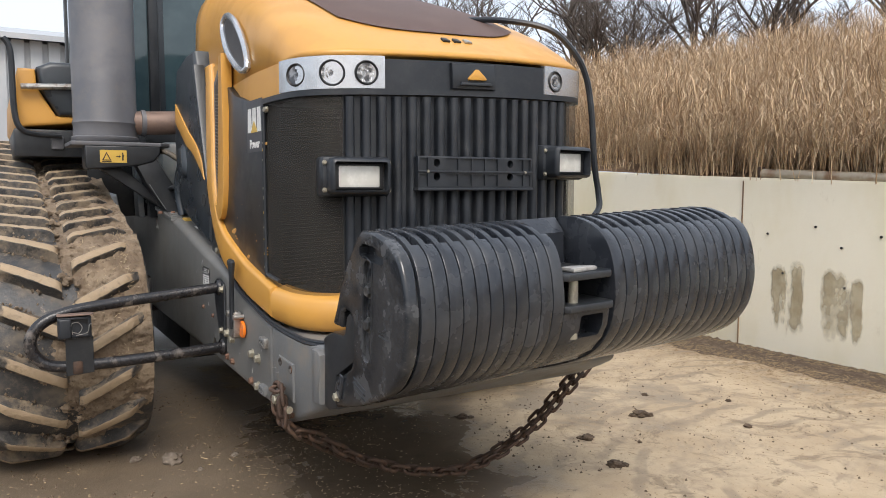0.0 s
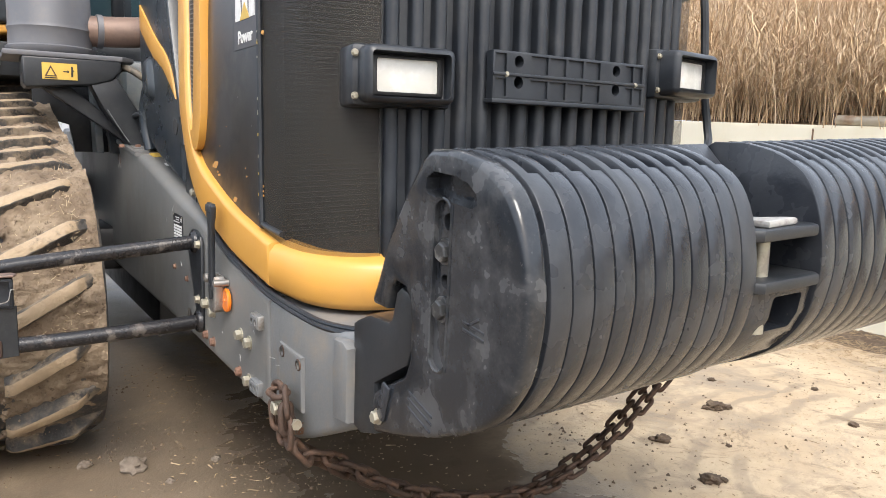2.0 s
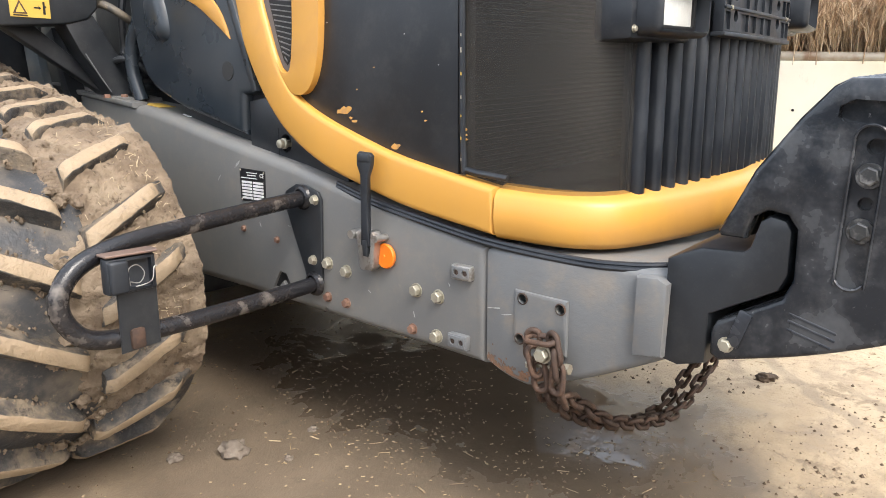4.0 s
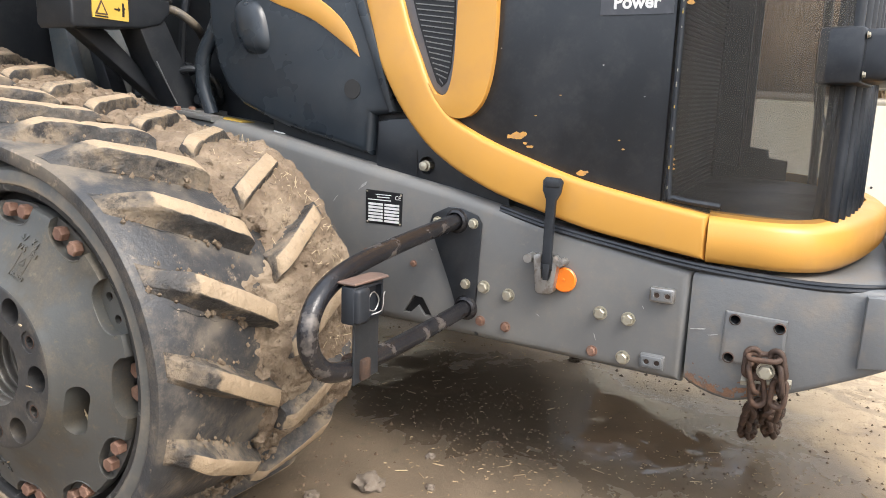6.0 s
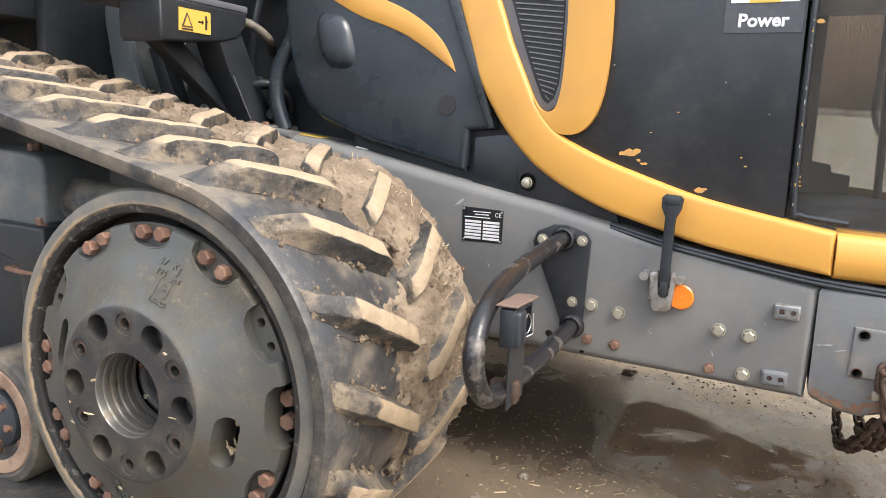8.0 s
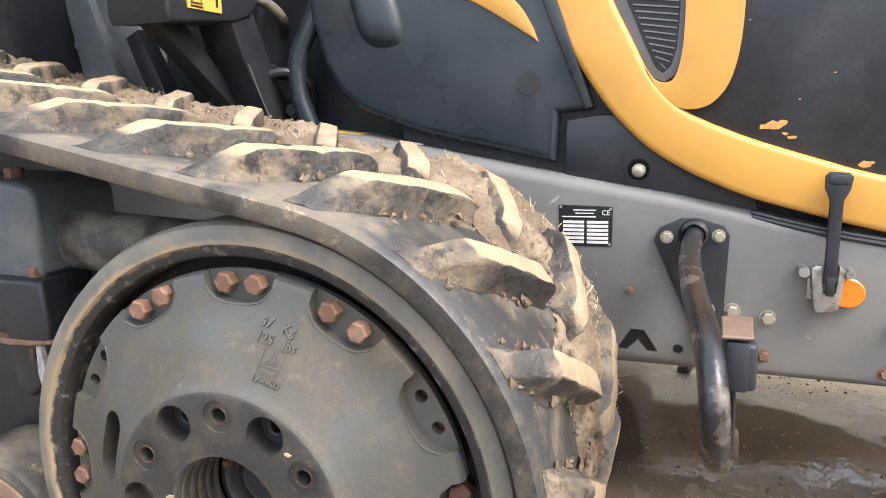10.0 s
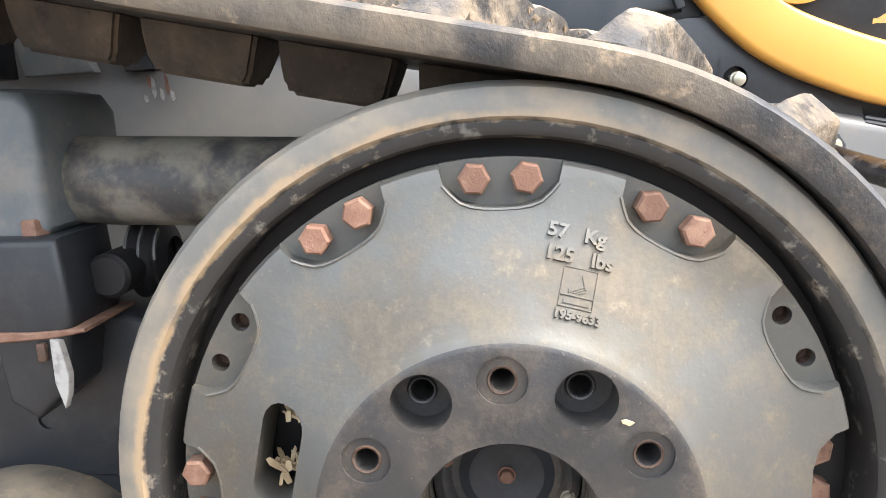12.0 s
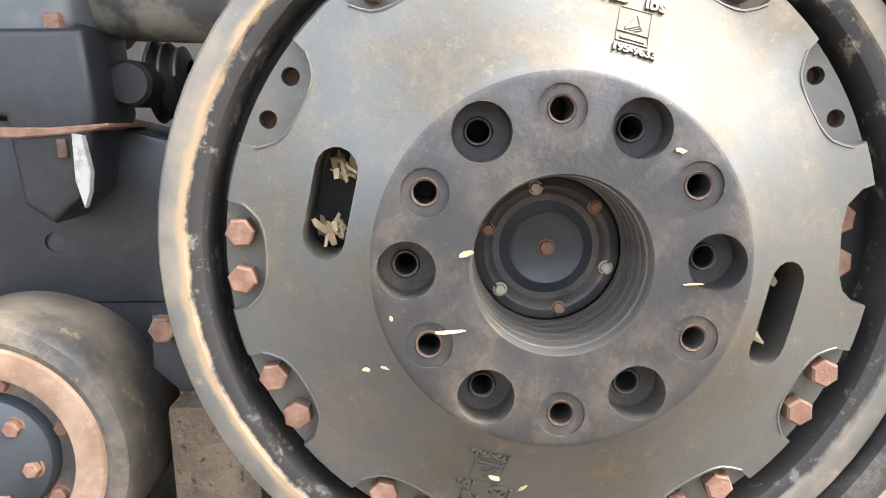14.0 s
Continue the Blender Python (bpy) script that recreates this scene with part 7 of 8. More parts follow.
def idler():
    cy, cz = IDLER
    hub = part("idler_wheel", lathe([(-1.364, 0.350), (-1.362, 0.369), (-1.30, 0.369), (-1.28, 0.352), (-1.19, 0.352), (-1.19, 0.10), (-1.05, 0.10), (-1.05, 0.352), (-0.85, 0.352), (-0.85, 0.08), (-1.36, 0.08), (-1.36, 0.33)], (0, cy, cz), "x", 64), INK_SHADE, tractor, "front idler wheel with a dished iron weight")
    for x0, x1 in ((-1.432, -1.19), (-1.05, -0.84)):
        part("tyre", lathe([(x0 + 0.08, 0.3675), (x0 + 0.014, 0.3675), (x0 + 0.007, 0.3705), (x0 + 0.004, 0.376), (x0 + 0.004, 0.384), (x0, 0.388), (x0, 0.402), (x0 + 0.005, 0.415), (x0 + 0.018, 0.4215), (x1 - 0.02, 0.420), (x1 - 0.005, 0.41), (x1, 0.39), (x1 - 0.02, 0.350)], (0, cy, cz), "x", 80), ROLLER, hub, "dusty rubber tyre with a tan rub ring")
    # dished weight
    prof = [(-1.375, 0.339), (-1.396, 0.339), (-1.398, 0.349), (-1.418, 0.349), (-1.426, 0.345), (-1.429, 0.334), (-1.433, 0.302), (-1.446, 0.270), (-1.466, 0.230), (-1.480, 0.204), (-1.488, 0.193), (-1.493, 0.187), (-1.495, 0.182), (-1.495, 0.0905), (-1.491, 0.0885), (-1.40, 0.0885), (-1.40, 0.20), (-1.375, 0.30)]

    def cone_x(r):
        return np.interp(r, [0.180, 0.187, 0.193, 0.204, 0.230, 0.270, 0.302, 0.331], [-1.495, -1.493, -1.488, -1.480, -1.466, -1.446, -1.433, -1.429])

    cuts = []

    def pol(r, a):
        return cy + r * math.cos(radians(a)), cz + r * math.sin(radians(a))

    pairs = [(1.5, "b"), (31.5, "h"), (62.0, "b"), (91.5, "b"), (121.5, "b"), (152.0, "h"), (180.5, "n"), (210.0, "b"), (240.0, "b"), (270.0, "b"), (301.0, "b"), (333.0, "b")]
    for a, kind in pairs:
        c = pol(0.346, a)
        w = 0.122 if kind != "n" else 0.135
        cuts.append(prism(stadium(c, w, 0.088 if kind != "n" else 0.085, a + 90, 6), -1.6, -1.410 if kind != "n" else -1.36, "x", 0))
        if kind == "h":
            for da in (-4.4, 4.4):
                cuts.append(prism(ring2(*pol(0.330, a + da), 0.0098, 14), -1.6, -1.385, "x", 0))
    for a in (16.0, 196.0):
        cuts.append(prism(stadium(pol(0.236, a), 0.115, 0.046, a + 88, 8), -1.6, -1.385, "x", 0))
    for k in range(6):
        c = pol(0.1515, 60 * k + 0.5)
        cuts.append(prism(ring2(*c, 0.0290, 28), -1.6, -1.456, "x", 0))
        cuts.append(prism(ring2(c[0] + 0.002, c[1], 0.0115, 16), -1.475, -1.40, "x", 0))
        c = pol(0.1515, 60 * k + 30.5)
        cuts.append(prism(ring2(*c, 0.0238, 28), -1.6, -1.4915, "x", 0))
        cuts.append(prism(ring2(*c, 0.0115, 16), -1.51, -1.42, "x", 0))
    me = carve(lathe(prof, (0, cy, cz), "x", 96), cuts, "wheel_weight", [DISC, HUBFACE, BORE], 32)
    for p in me.polygons:
        c = p.center
        r = math.hypot(c.y - cy, c.z - cz)
        p.material_index = 2 if r < 0.0895 else (1 if r < 0.1865 and c.x < -1.40 else 0)
    wt = part("wheel_weight", me, DISC, hub, "dished dark iron wheel weight with worn sheen")
    # counter-sunk rims and bore steps
    for k, (x, r) in enumerate(((-1.478, 0.0865), (-1.460, 0.0852), (-1.442, 0.0838), (-1.424, 0.0825), (-1.406, 0.081))):
        part("bore_step", lathe([(x, 0.0892), (x, r + 0.0006), (x + 0.0008, r), (x + 0.010, r - 0.0004), (x + 0.010, 0.0892)], (0, cy, cz), "x", 56), BORE, wt)
    cap = part("hub_cap", lathe([(-1.382, 0.0), (-1.382, 0.060), (-1.390, 0.064), (-1.394, 0.070), (-1.390, 0.080), (-1.33, 0.080)], (0, cy, cz), "x", 48, closed=False), HUBFACE, hub, "dark hub cap with a rusty plug")
    part("hub_dish", lathe([(-1.3835, 0.0), (-1.3835, 0.037), (-1.386, 0.041), (-1.3835, 0.047), (-1.380, 0.060)], (0, cy, cz), "x", 40, closed=False), PLASTIC, cap)
    put("plug", HEX[0.008], Matrix.Translation((-1.384, cy, cz)), cap, "small rusty plug")
    for k in range(6):
        y, z = pol(0.069, 60 * k + 20)
        bolt(HEXZ[0.008] if k % 2 else HEX[0.008], (-1.392, y, z), cap).scale = (0.8, 0.8, 0.8)
    rnd = random.Random(8)
    for a, kind in pairs:
        for da in (-4.4, 4.4):
            y, z = pol(0.330, a + da)
            if kind == "b":
                bolt(HEX[0.017], (-1.411, y, z), wt, "", rnd.uniform(0, 60)).scale = (0.95, 0.87, 0.87)
            elif kind == "h":
                part("hole_rim", lathe([(-1.390, 0.0), (-1.390, 0.0085), (-1.400, 0.0094)], (0, y, z), "x", 14, closed=False), RUST, wt)
            else:
                bolt(HEX[0.017], (-1.372, *pol(0.325, a + da)), wt, "", rnd.uniform(0, 60))
    for k in range(12):
        y, z = pol(0.1515, 30 * k + 0.5)
        part("hole_rim", lathe([(-1.492 if k % 2 else -1.4605, 0.0116), (-1.493 if k % 2 else -1.4615, 0.0135), (-1.491 if k % 2 else -1.459, 0.0150)], (0, y + (0 if k % 2 else 0.002), z), "x", 18, closed=False), HUBFACE if k % 2 == 0 else RUST, wt)
    # rounded lips of the pockets
    slope = [(0.349, -1.418), (0.345, -1.426), (0.334, -1.429), (0.302, -1.433), (0.270, -1.446), (0.230, -1.466)]
    for a, kind in pairs:
        if kind == "n":
            continue
        lip = []
        for y, z in stadium(pol(0.346, a), 0.124, 0.090, a + 90, 6):
            r = math.hypot(y - cy, z - cz)
            for (r1, x1), (r0, x0) in zip(slope, slope[1:]):
                if r0 <= r < r1:
                    lip.append((math.atan2(math.sin(math.atan2(z - cz, y - cy) - radians(a)), math.cos(math.atan2(z - cz, y - cy) - radians(a))), (x0 + (x1 - x0) * (r - r0) / (r1 - r0) + 0.0006, y, z)))
        lip.sort()
        part("pocket_lip", tube(smooth_path([p for _, p in lip], 2), 0.0019, 6), DISC, wt)
    # cast lettering on the cone, once above and once turned below
    for turn in (0, 180):
        for text, r, da, size, shift in (("57   Kg", 0, 0, 0.0195, 0.0), ("125   lbs", 0, 0, 0.0195, 0.0), ("195-9633", 0, 0, 0.0120, 0.0)):
            if text == "195-9633":
                c = Vector((0, -0.072, 0.2025))
            elif text[0] == "5":
                c = Vector((0, -0.078, 0.2735))
            else:
                c = Vector((0, -0.078, 0.2525))
            rr = math.hypot(c.y, c.z)
            x = cone_x(rr)
            ang = math.degrees(math.atan2(-c.y, c.z))
            m = Matrix.Translation((0, cy, cz)) @ pose(0, 0, 0, turn, 0, 0) @ Matrix.Translation((x - 0.0010, c.y, c.z)) @ pose(0, 0, 0, ang, 0, 0) @ pose(0, 0, 0, 0, 27 if rr > 0.22 else 29, 0) @ pose(0, 0, 0, -ang, 0, 0) @ side_plane(0, 0, 0, -(16.0))
            put("cast_lettering", finish(letters(text, size * 0.98, 0.0017, 0.0006), DISC), m, wt, "raised cast lettering")
        # maker's mark as a plain framed triangle
        c = Vector((0, -0.0755, 0.2270))
        rr = math.hypot(c.y, c.z)
        x = cone_x(rr)
        ang = math.degrees(math.atan2(-c.y, c.z))
        m = Matrix.Translation((0, cy, cz)) @ pose(0, 0, 0, turn, 0, 0) @ Matrix.Translation((x, c.y, c.z)) @ pose(0, 0, 0, ang, 0, 0) @ pose(0, 0, 0, 0, 27.5, 0) @ pose(0, 0, 0, -ang, 0, 0) @ side_plane(0, 0, 0, -16)
        for name, pts in (("cast_frame", [(-0.016, -0.009), (0.016, -0.009), (0.016, -0.0078), (-0.016, -0.0078)]), ("cast_frame", [(-0.016, 0.0180), (0.016, 0.0180), (0.016, 0.0186), (-0.016, 0.0186)]), ("cast_frame", [(-0.0163, -0.02), (-0.0157, -0.02), (-0.0157, 0.0185), (-0.0163, 0.0185)]), ("cast_frame", [(0.0157, -0.02), (0.0163, -0.02), (0.0163, 0.0185), (0.0157, 0.0185)]), ("cast_frame", [(-0.016, -0.020), (0.016, -0.020), (0.016, -0.0188), (-0.016, -0.0188)]), ("cast_mark", [(-0.009, -0.003), (-0.0078, -0.0035), (0.002, 0.0125), (0.001, 0.014)]), ("cast_mark", [(0.001, 0.014), (0.002, 0.014), (0.008, -0.001), (0.0068, -0.001)]), ("cast_mark", [(-0.008, -0.006), (0.006, 0.0015), (0.006, 0.0028), (-0.009, -0.005)]), ("cast_mark", [(-0.003, -0.006), (0.007, -0.0005), (0.0075, 0.0008), (-0.004, -0.0055)]), ("cast_mark", [(0.002, -0.006), (0.0085, -0.0025), (0.0085, -0.0015), (0.001, -0.0057)]), ("cast_bar", [(-0.012, -0.0165), (0.012, -0.0165), (0.012, -0.0125), (-0.012, -0.0125)])):
            o = part(name, prism(pts, -0.0022, 0.0010, "z", 0), DISC, wt)
            o.matrix_basis = m
    # straw packed in the slots and chaff caught on the weight
    for a0, count in ((7.5, 24), (24.0, 24), (187.5, 20), (204.5, 22)):
        for _ in range(count):
            y, z = pol(0.236 + rnd.uniform(-0.014, 0.014), a0 + rnd.uniform(-2.2, 2.2))
            ln, w = rnd.uniform(0.010, 0.026), rnd.uniform(0.0008, 0.0036)
            o = part("straw_chip", prism([(-ln / 2, -w), (ln * 0.2, -w * 1.2), (ln / 2, -w * 0.2), (ln * 0.4, w), (-ln * 0.45, w * 0.7)], -0.0006, 0.0006, "x", 0), STRAW, wt, "bit of straw")
            o.matrix_basis = Matrix.Translation((rnd.uniform(-1.425, -1.39), y, z)) @ pose(0, 0, 0, 60 + rnd.uniform(-45, 45), rnd.uniform(-25, 25), rnd.uniform(-25, 25))
    for y, z, l, w, t in ((3.575, 0.375, 0.040, 0.004, -4), (3.555, 0.452, 0.018, 0.006, -12), (3.335, 0.415, 0.024, 0.002, 0), (3.66, 0.33, 0.012, 0.005, 10), (3.64, 0.335, 0.010, 0.003, 20), (3.35, 0.545, 0.014, 0.006, 15), (3.63, 0.39, 0.008, 0.004, 60), (3.53, 0.20, 0.018, 0.006, 20), (3.50, 0.185, 0.014, 0.004, -30)):
        r = math.hypot(y - cy, z - cz)
        x = cone_x(r) - 0.002
        out = [(l / 2 * math.cos(q) * rnd.uniform(0.6, 1.1), w / 2 * math.sin(q) * rnd.uniform(0.5, 1.2)) for q in [k * 0.698 for k in range(9)]]
        o = part("straw_chip", prism(out, -0.0010, 0.0010, "x", 0), STRAW, wt, "bit of straw")
        o.matrix_basis = Matrix.Translation((x, y, z)) @ pose(0, 0, 0, t, 0, 0)


idler()


def undercarriage():
    fr = frame_part
    # swing beam with its hole
    beam = carve(prism([(3.70, 0.30), (3.86, 0.50), (3.93, 0.565), (4.06, 0.60), (4.60, 0.62), (4.60, 0.28), (4.30, 0.31), (4.10, 0.335), (3.95, 0.33), (3.85, 0.30), (3.78, 0.26)], -1.175, -1.03, "x", 0.014, 3), [prism(ring2(4.120, 0.428, 0.014, 16), -1.3, -1.10, "x", 0)], "swing_beam", BLACK)
    part("swing_beam", beam, BLACK, fr, "dark painted cast swing beam")
    # tension cylinder behind the idler
    part("tension_cylinder", tube([(-1.13, 4.06, 0.767), (-1.13, 3.60, 0.737)], 0.062, 24), shader("oily_dusty_cylinder", (0.050, 0.050, 0.050), 0.5, second=(0.185, 0.172, 0.142), scale=15, low=0.40, high=0.60, rough2=0.8, fine=(0.26, 0.17, 0.09), fine_scale=24, fine_low=0.62, fine_high=0.74, bump=0.3, bump_scale=120, grit=0.4), fr, "oily dust-caked tension cylinder")
    blk = part("cylinder_block", prism([(4.03, 0.715), (4.045, 0.700), (4.10, 0.688), (4.36, 0.675), (4.36, 0.905), (4.10, 0.895), (4.045, 0.885), (4.03, 0.86)], -1.235, -1.02, "x", 0.014, 3), BLOCKGREY, fr, "dull blue-grey cast cylinder block")
    put("bolt", HEX[0.017], Matrix.Translation((-1.19, 4.12, 0.897)) @ pose(0, 0, 0, 0, 90, 0), blk)
    # damper leg with rusty flanges
    leg = part("damper_leg", prism([(4.007, 0.705), (4.002, 0.60), (4.007, 0.585), (4.027, 0.50), (4.072, 0.465), (4.107, 0.49), (4.117, 0.60), (4.20, 0.62), (4.20, 0.71)], -1.265, -1.13, "x", 0.012, 3), BLACK, fr, "black damper leg with rusty flange")
    part("flange_rust", prism([(4.16, 0.578), (4.10, 0.574), (4.03, 0.577), (3.985, 0.584), (3.985, 0.589), (4.06, 0.586), (4.16, 0.590)], -1.270, -1.13, "x", 0.002, 1), RUSTBOLT, leg, "rusty flange line")
    put("bolt", HEX[0.017], Matrix.Translation((-1.225, 4.055, 0.706)) @ pose(0, 0, 0, 0, 90, 0), leg, "rusty bolt head")
    part("leg_pin", lathe([(-1.20, 0.0), (-1.20, 0.026), (-1.194, 0.031), (-1.12, 0.031)], (0, 3.985, 0.640), "x", 24, closed=False), INK_SHADE, leg)
    part("leg_clip", box((-1.272, 4.040, 0.548), (-1.262, 4.052, 0.572), 0.002), RUST, leg, "rusty clip")
    part("pale_chip", prism([(4.030, 0.578), (4.018, 0.575), (4.012, 0.53), (4.016, 0.505), (4.024, 0.485), (4.032, 0.52)], -1.275, -1.262, "x", 0.001, 1), CASTPALE, leg, "flaked pale streak")
    boot = part("spring_boot", lathe([(3.93, 0.03), (3.94, 0.050), (3.95, 0.045), (3.96, 0.056), (3.968, 0.048), (3.978, 0.059), (3.99, 0.030)], (-1.10, 0, 0.645), "y", 28, closed=False), INK_SHADE, fr, "black ribbed boot streaked with dried mud")
    for y, r in ((3.960, 0.0567), (3.940, 0.0507), (3.978, 0.0597)):
        arc = [(-1.10 - r * math.cos(q), y, 0.645 + r * math.sin(q)) for q in (0.1, 0.35, 0.6, 0.85, 1.05)]
        part("mud_streak", tube(smooth_path(arc, 3), 0.0030, 6), TYRE, boot)
    # bogie rollers
    for y in (4.160, 4.62, 5.08):
        ro = part("bogie_roller", lathe([(-1.325, 0.150), (-1.330, 0.160), (-1.325, 0.178), (-1.315, 0.185), (-1.15, 0.185), (-1.14, 0.178), (-1.14, 0.05), (-1.30, 0.05), (-1.30, 0.105), (-1.325, 0.110)], (0, y, 0.175), "x", 56), TYRE, tractor, "rubber bogie roller with a rusty ring")
        part("roller_ring", lathe([(-1.327, 0.112), (-1.3295, 0.118), (-1.3295, 0.148), (-1.325, 0.152)], (0, y, 0.175), "x", 56, closed=False), RUSTRING, ro, "pinkish rusty ring")
        hb = part("roller_hub", lathe([(-1.332, 0.0), (-1.332, 0.040), (-1.326, 0.062), (-1.318, 0.078), (-1.30, 0.082), (-1.296, 0.106)], (0, y, 0.175), "x", 40, closed=False), SHROUD, ro, "dark roller hub")
        for k in range(6):
            a = radians(60 * k + 12)
            bolt(HEX[0.011], (-1.322, y + 0.058 * math.cos(a), 0.175 + 0.058 * math.sin(a)), hb)
            a = radians(60 * k + 40)
            bolt(HEX[0.011], (-1.298, y + 0.095 * math.cos(a), 0.175 + 0.095 * math.sin(a)), hb)
    # bracket and block between idler and roller
    br = part("axle_bracket", prism([(3.96, 0.345), (3.87, 0.352), (3.84, 0.30), (3.86, 0.245), (3.93, 0.235), (3.965, 0.27)], -1.27, -1.05, "x", 0.01, 2), BLACK, fr, "black axle bracket")
    bolt(HEX[0.017], (-1.27, 3.938, 0.327), br)
    part("muddy_block", box((-1.24, 3.84, 0.0), (-1.02, 3.965, 0.205), 0.012), MUD, fr, "mud-coated guide block")
    part("muddy_block", box((-1.22, 3.66, 0.0), (-1.02, 3.80, 0.15), 0.012), MUD, fr, "mud-coated guide block")
    # drive wheel at the rear
    part("drive_wheel", lathe([(-1.36, 0.30), (-1.38, 0.60), (-1.37, 0.655), (-0.86, 0.655), (-0.86, 0.2), (-1.30, 0.2)], (0, *REARW), "x", 64), INK_SHADE, tractor, "black rear drive wheel")
    part("axle", tube([(-1.30, *IDLER), (-0.86, *IDLER)], 0.07, 16), INK_SHADE, tractor)
    part("axle", tube([(-1.20, *REARW), (1.20, *REARW)], 0.12, 16), INK_SHADE, tractor)
    # added dark mass, not a known part: keeps bright sky out of puddle reflections
    part("belly_pan", box((-0.50, 3.75, 0.24), (0.84, 6.25, 0.80), 0.03), BLACK, tractor, "added dark block that keeps sky light out below the machine")
    part("axle_beam", box((-1.05, 4.35, 0.40), (1.05, 4.75, 0.60), 0.03), INK_SHADE, tractor, "dark cross beam")
    # the left track, seen only as a dark mass below the machine
    lb = new("track_belt", right_belt.data)
    lb.parent = tractor
    lb.matrix_basis = pose(2.33, 0, 0)
    tagged(lb, "worn grey rubber track belt on the far side")
    part("drive_wheel", lathe([(0.86, 0.30), (0.86, 0.655), (1.37, 0.655), (1.37, 0.2)], (0, *REARW), "x", 48), INK_SHADE, tractor)
    part("idler_wheel", lathe([(0.85, 0.10), (0.85, 0.41), (1.40, 0.41), (1.40, 0.1)], (0, *IDLER), "x", 48), INK_SHADE, tractor)


undercarriage()

# the running gear as one: brought to its size and stance beside the chassis
GEAR = Matrix.Translation((-1.37, 3.450, 0.459)) @ Matrix.Scale(0.94, 4) @ Matrix.Translation((1.42, -IDLER[0], -IDLER[1]))
for o in tractor.children:
    if o.name.split(".")[0] in ("track_frame", "track_belt", "idler_wheel", "bogie_roller", "drive_wheel", "axle"):
        o.matrix_basis = GEAR @ o.matrix_basis


# ---- front weights ----
W_REAR = [(1.591, 1.004), (1.614, 0.992), (1.657, 0.944), (1.719, 0.859), (1.752, 0.790), (1.772, 0.755), (1.768, 0.744), (1.727, 0.743), (1.715, 0.782), (1.692, 0.794), (1.662, 0.788), (1.647, 0.768), (1.646, 0.684), (1.660, 0.651), (1.763, 0.594), (1.772, 0.574), (1.772, 0.532), (1.756, 0.522)]
W_FRONT = [(1.690, 0.540), (1.613, 0.563), (1.503, 0.606), (1.439, 0.644), (1.401, 0.685), (1.379, 0.725), (1.366, 0.783), (1.365, 0.824), (1.374, 0.882), (1.393, 0.931), (1.421, 0.963), (1.470, 0.989), (1.528, 1.003)]
W_OUT = W_REAR + [tuple(p) for p in smooth_path(W_FRONT, 3)]


def weight_meshes(w):
    """One suitcase weight: a full core and a cheek that is bitten out at the hand grip."""
    core = mesh_of(prism(W_OUT, 0.0008, w * 0.42, "x", 0.0030, 2, (0,)), "core", WEIGHT, 40)
    cheek = [p for p in W_OUT[2:] if not (1.424 < p[0] < 1.65 and p[1] > 0.955)]
    cheek += [(1.440, 0.974), (1.452, 0.944), (1.520, 0.908), (1.602, 0.916), (1.622, 0.960), (1.636, 0.966)]
    return core, mesh_of(prism(cheek, w * 0.42, w - 0.0008, "x", 0.0030, 2, (1,)), "cheek", WEIGHT, 40)


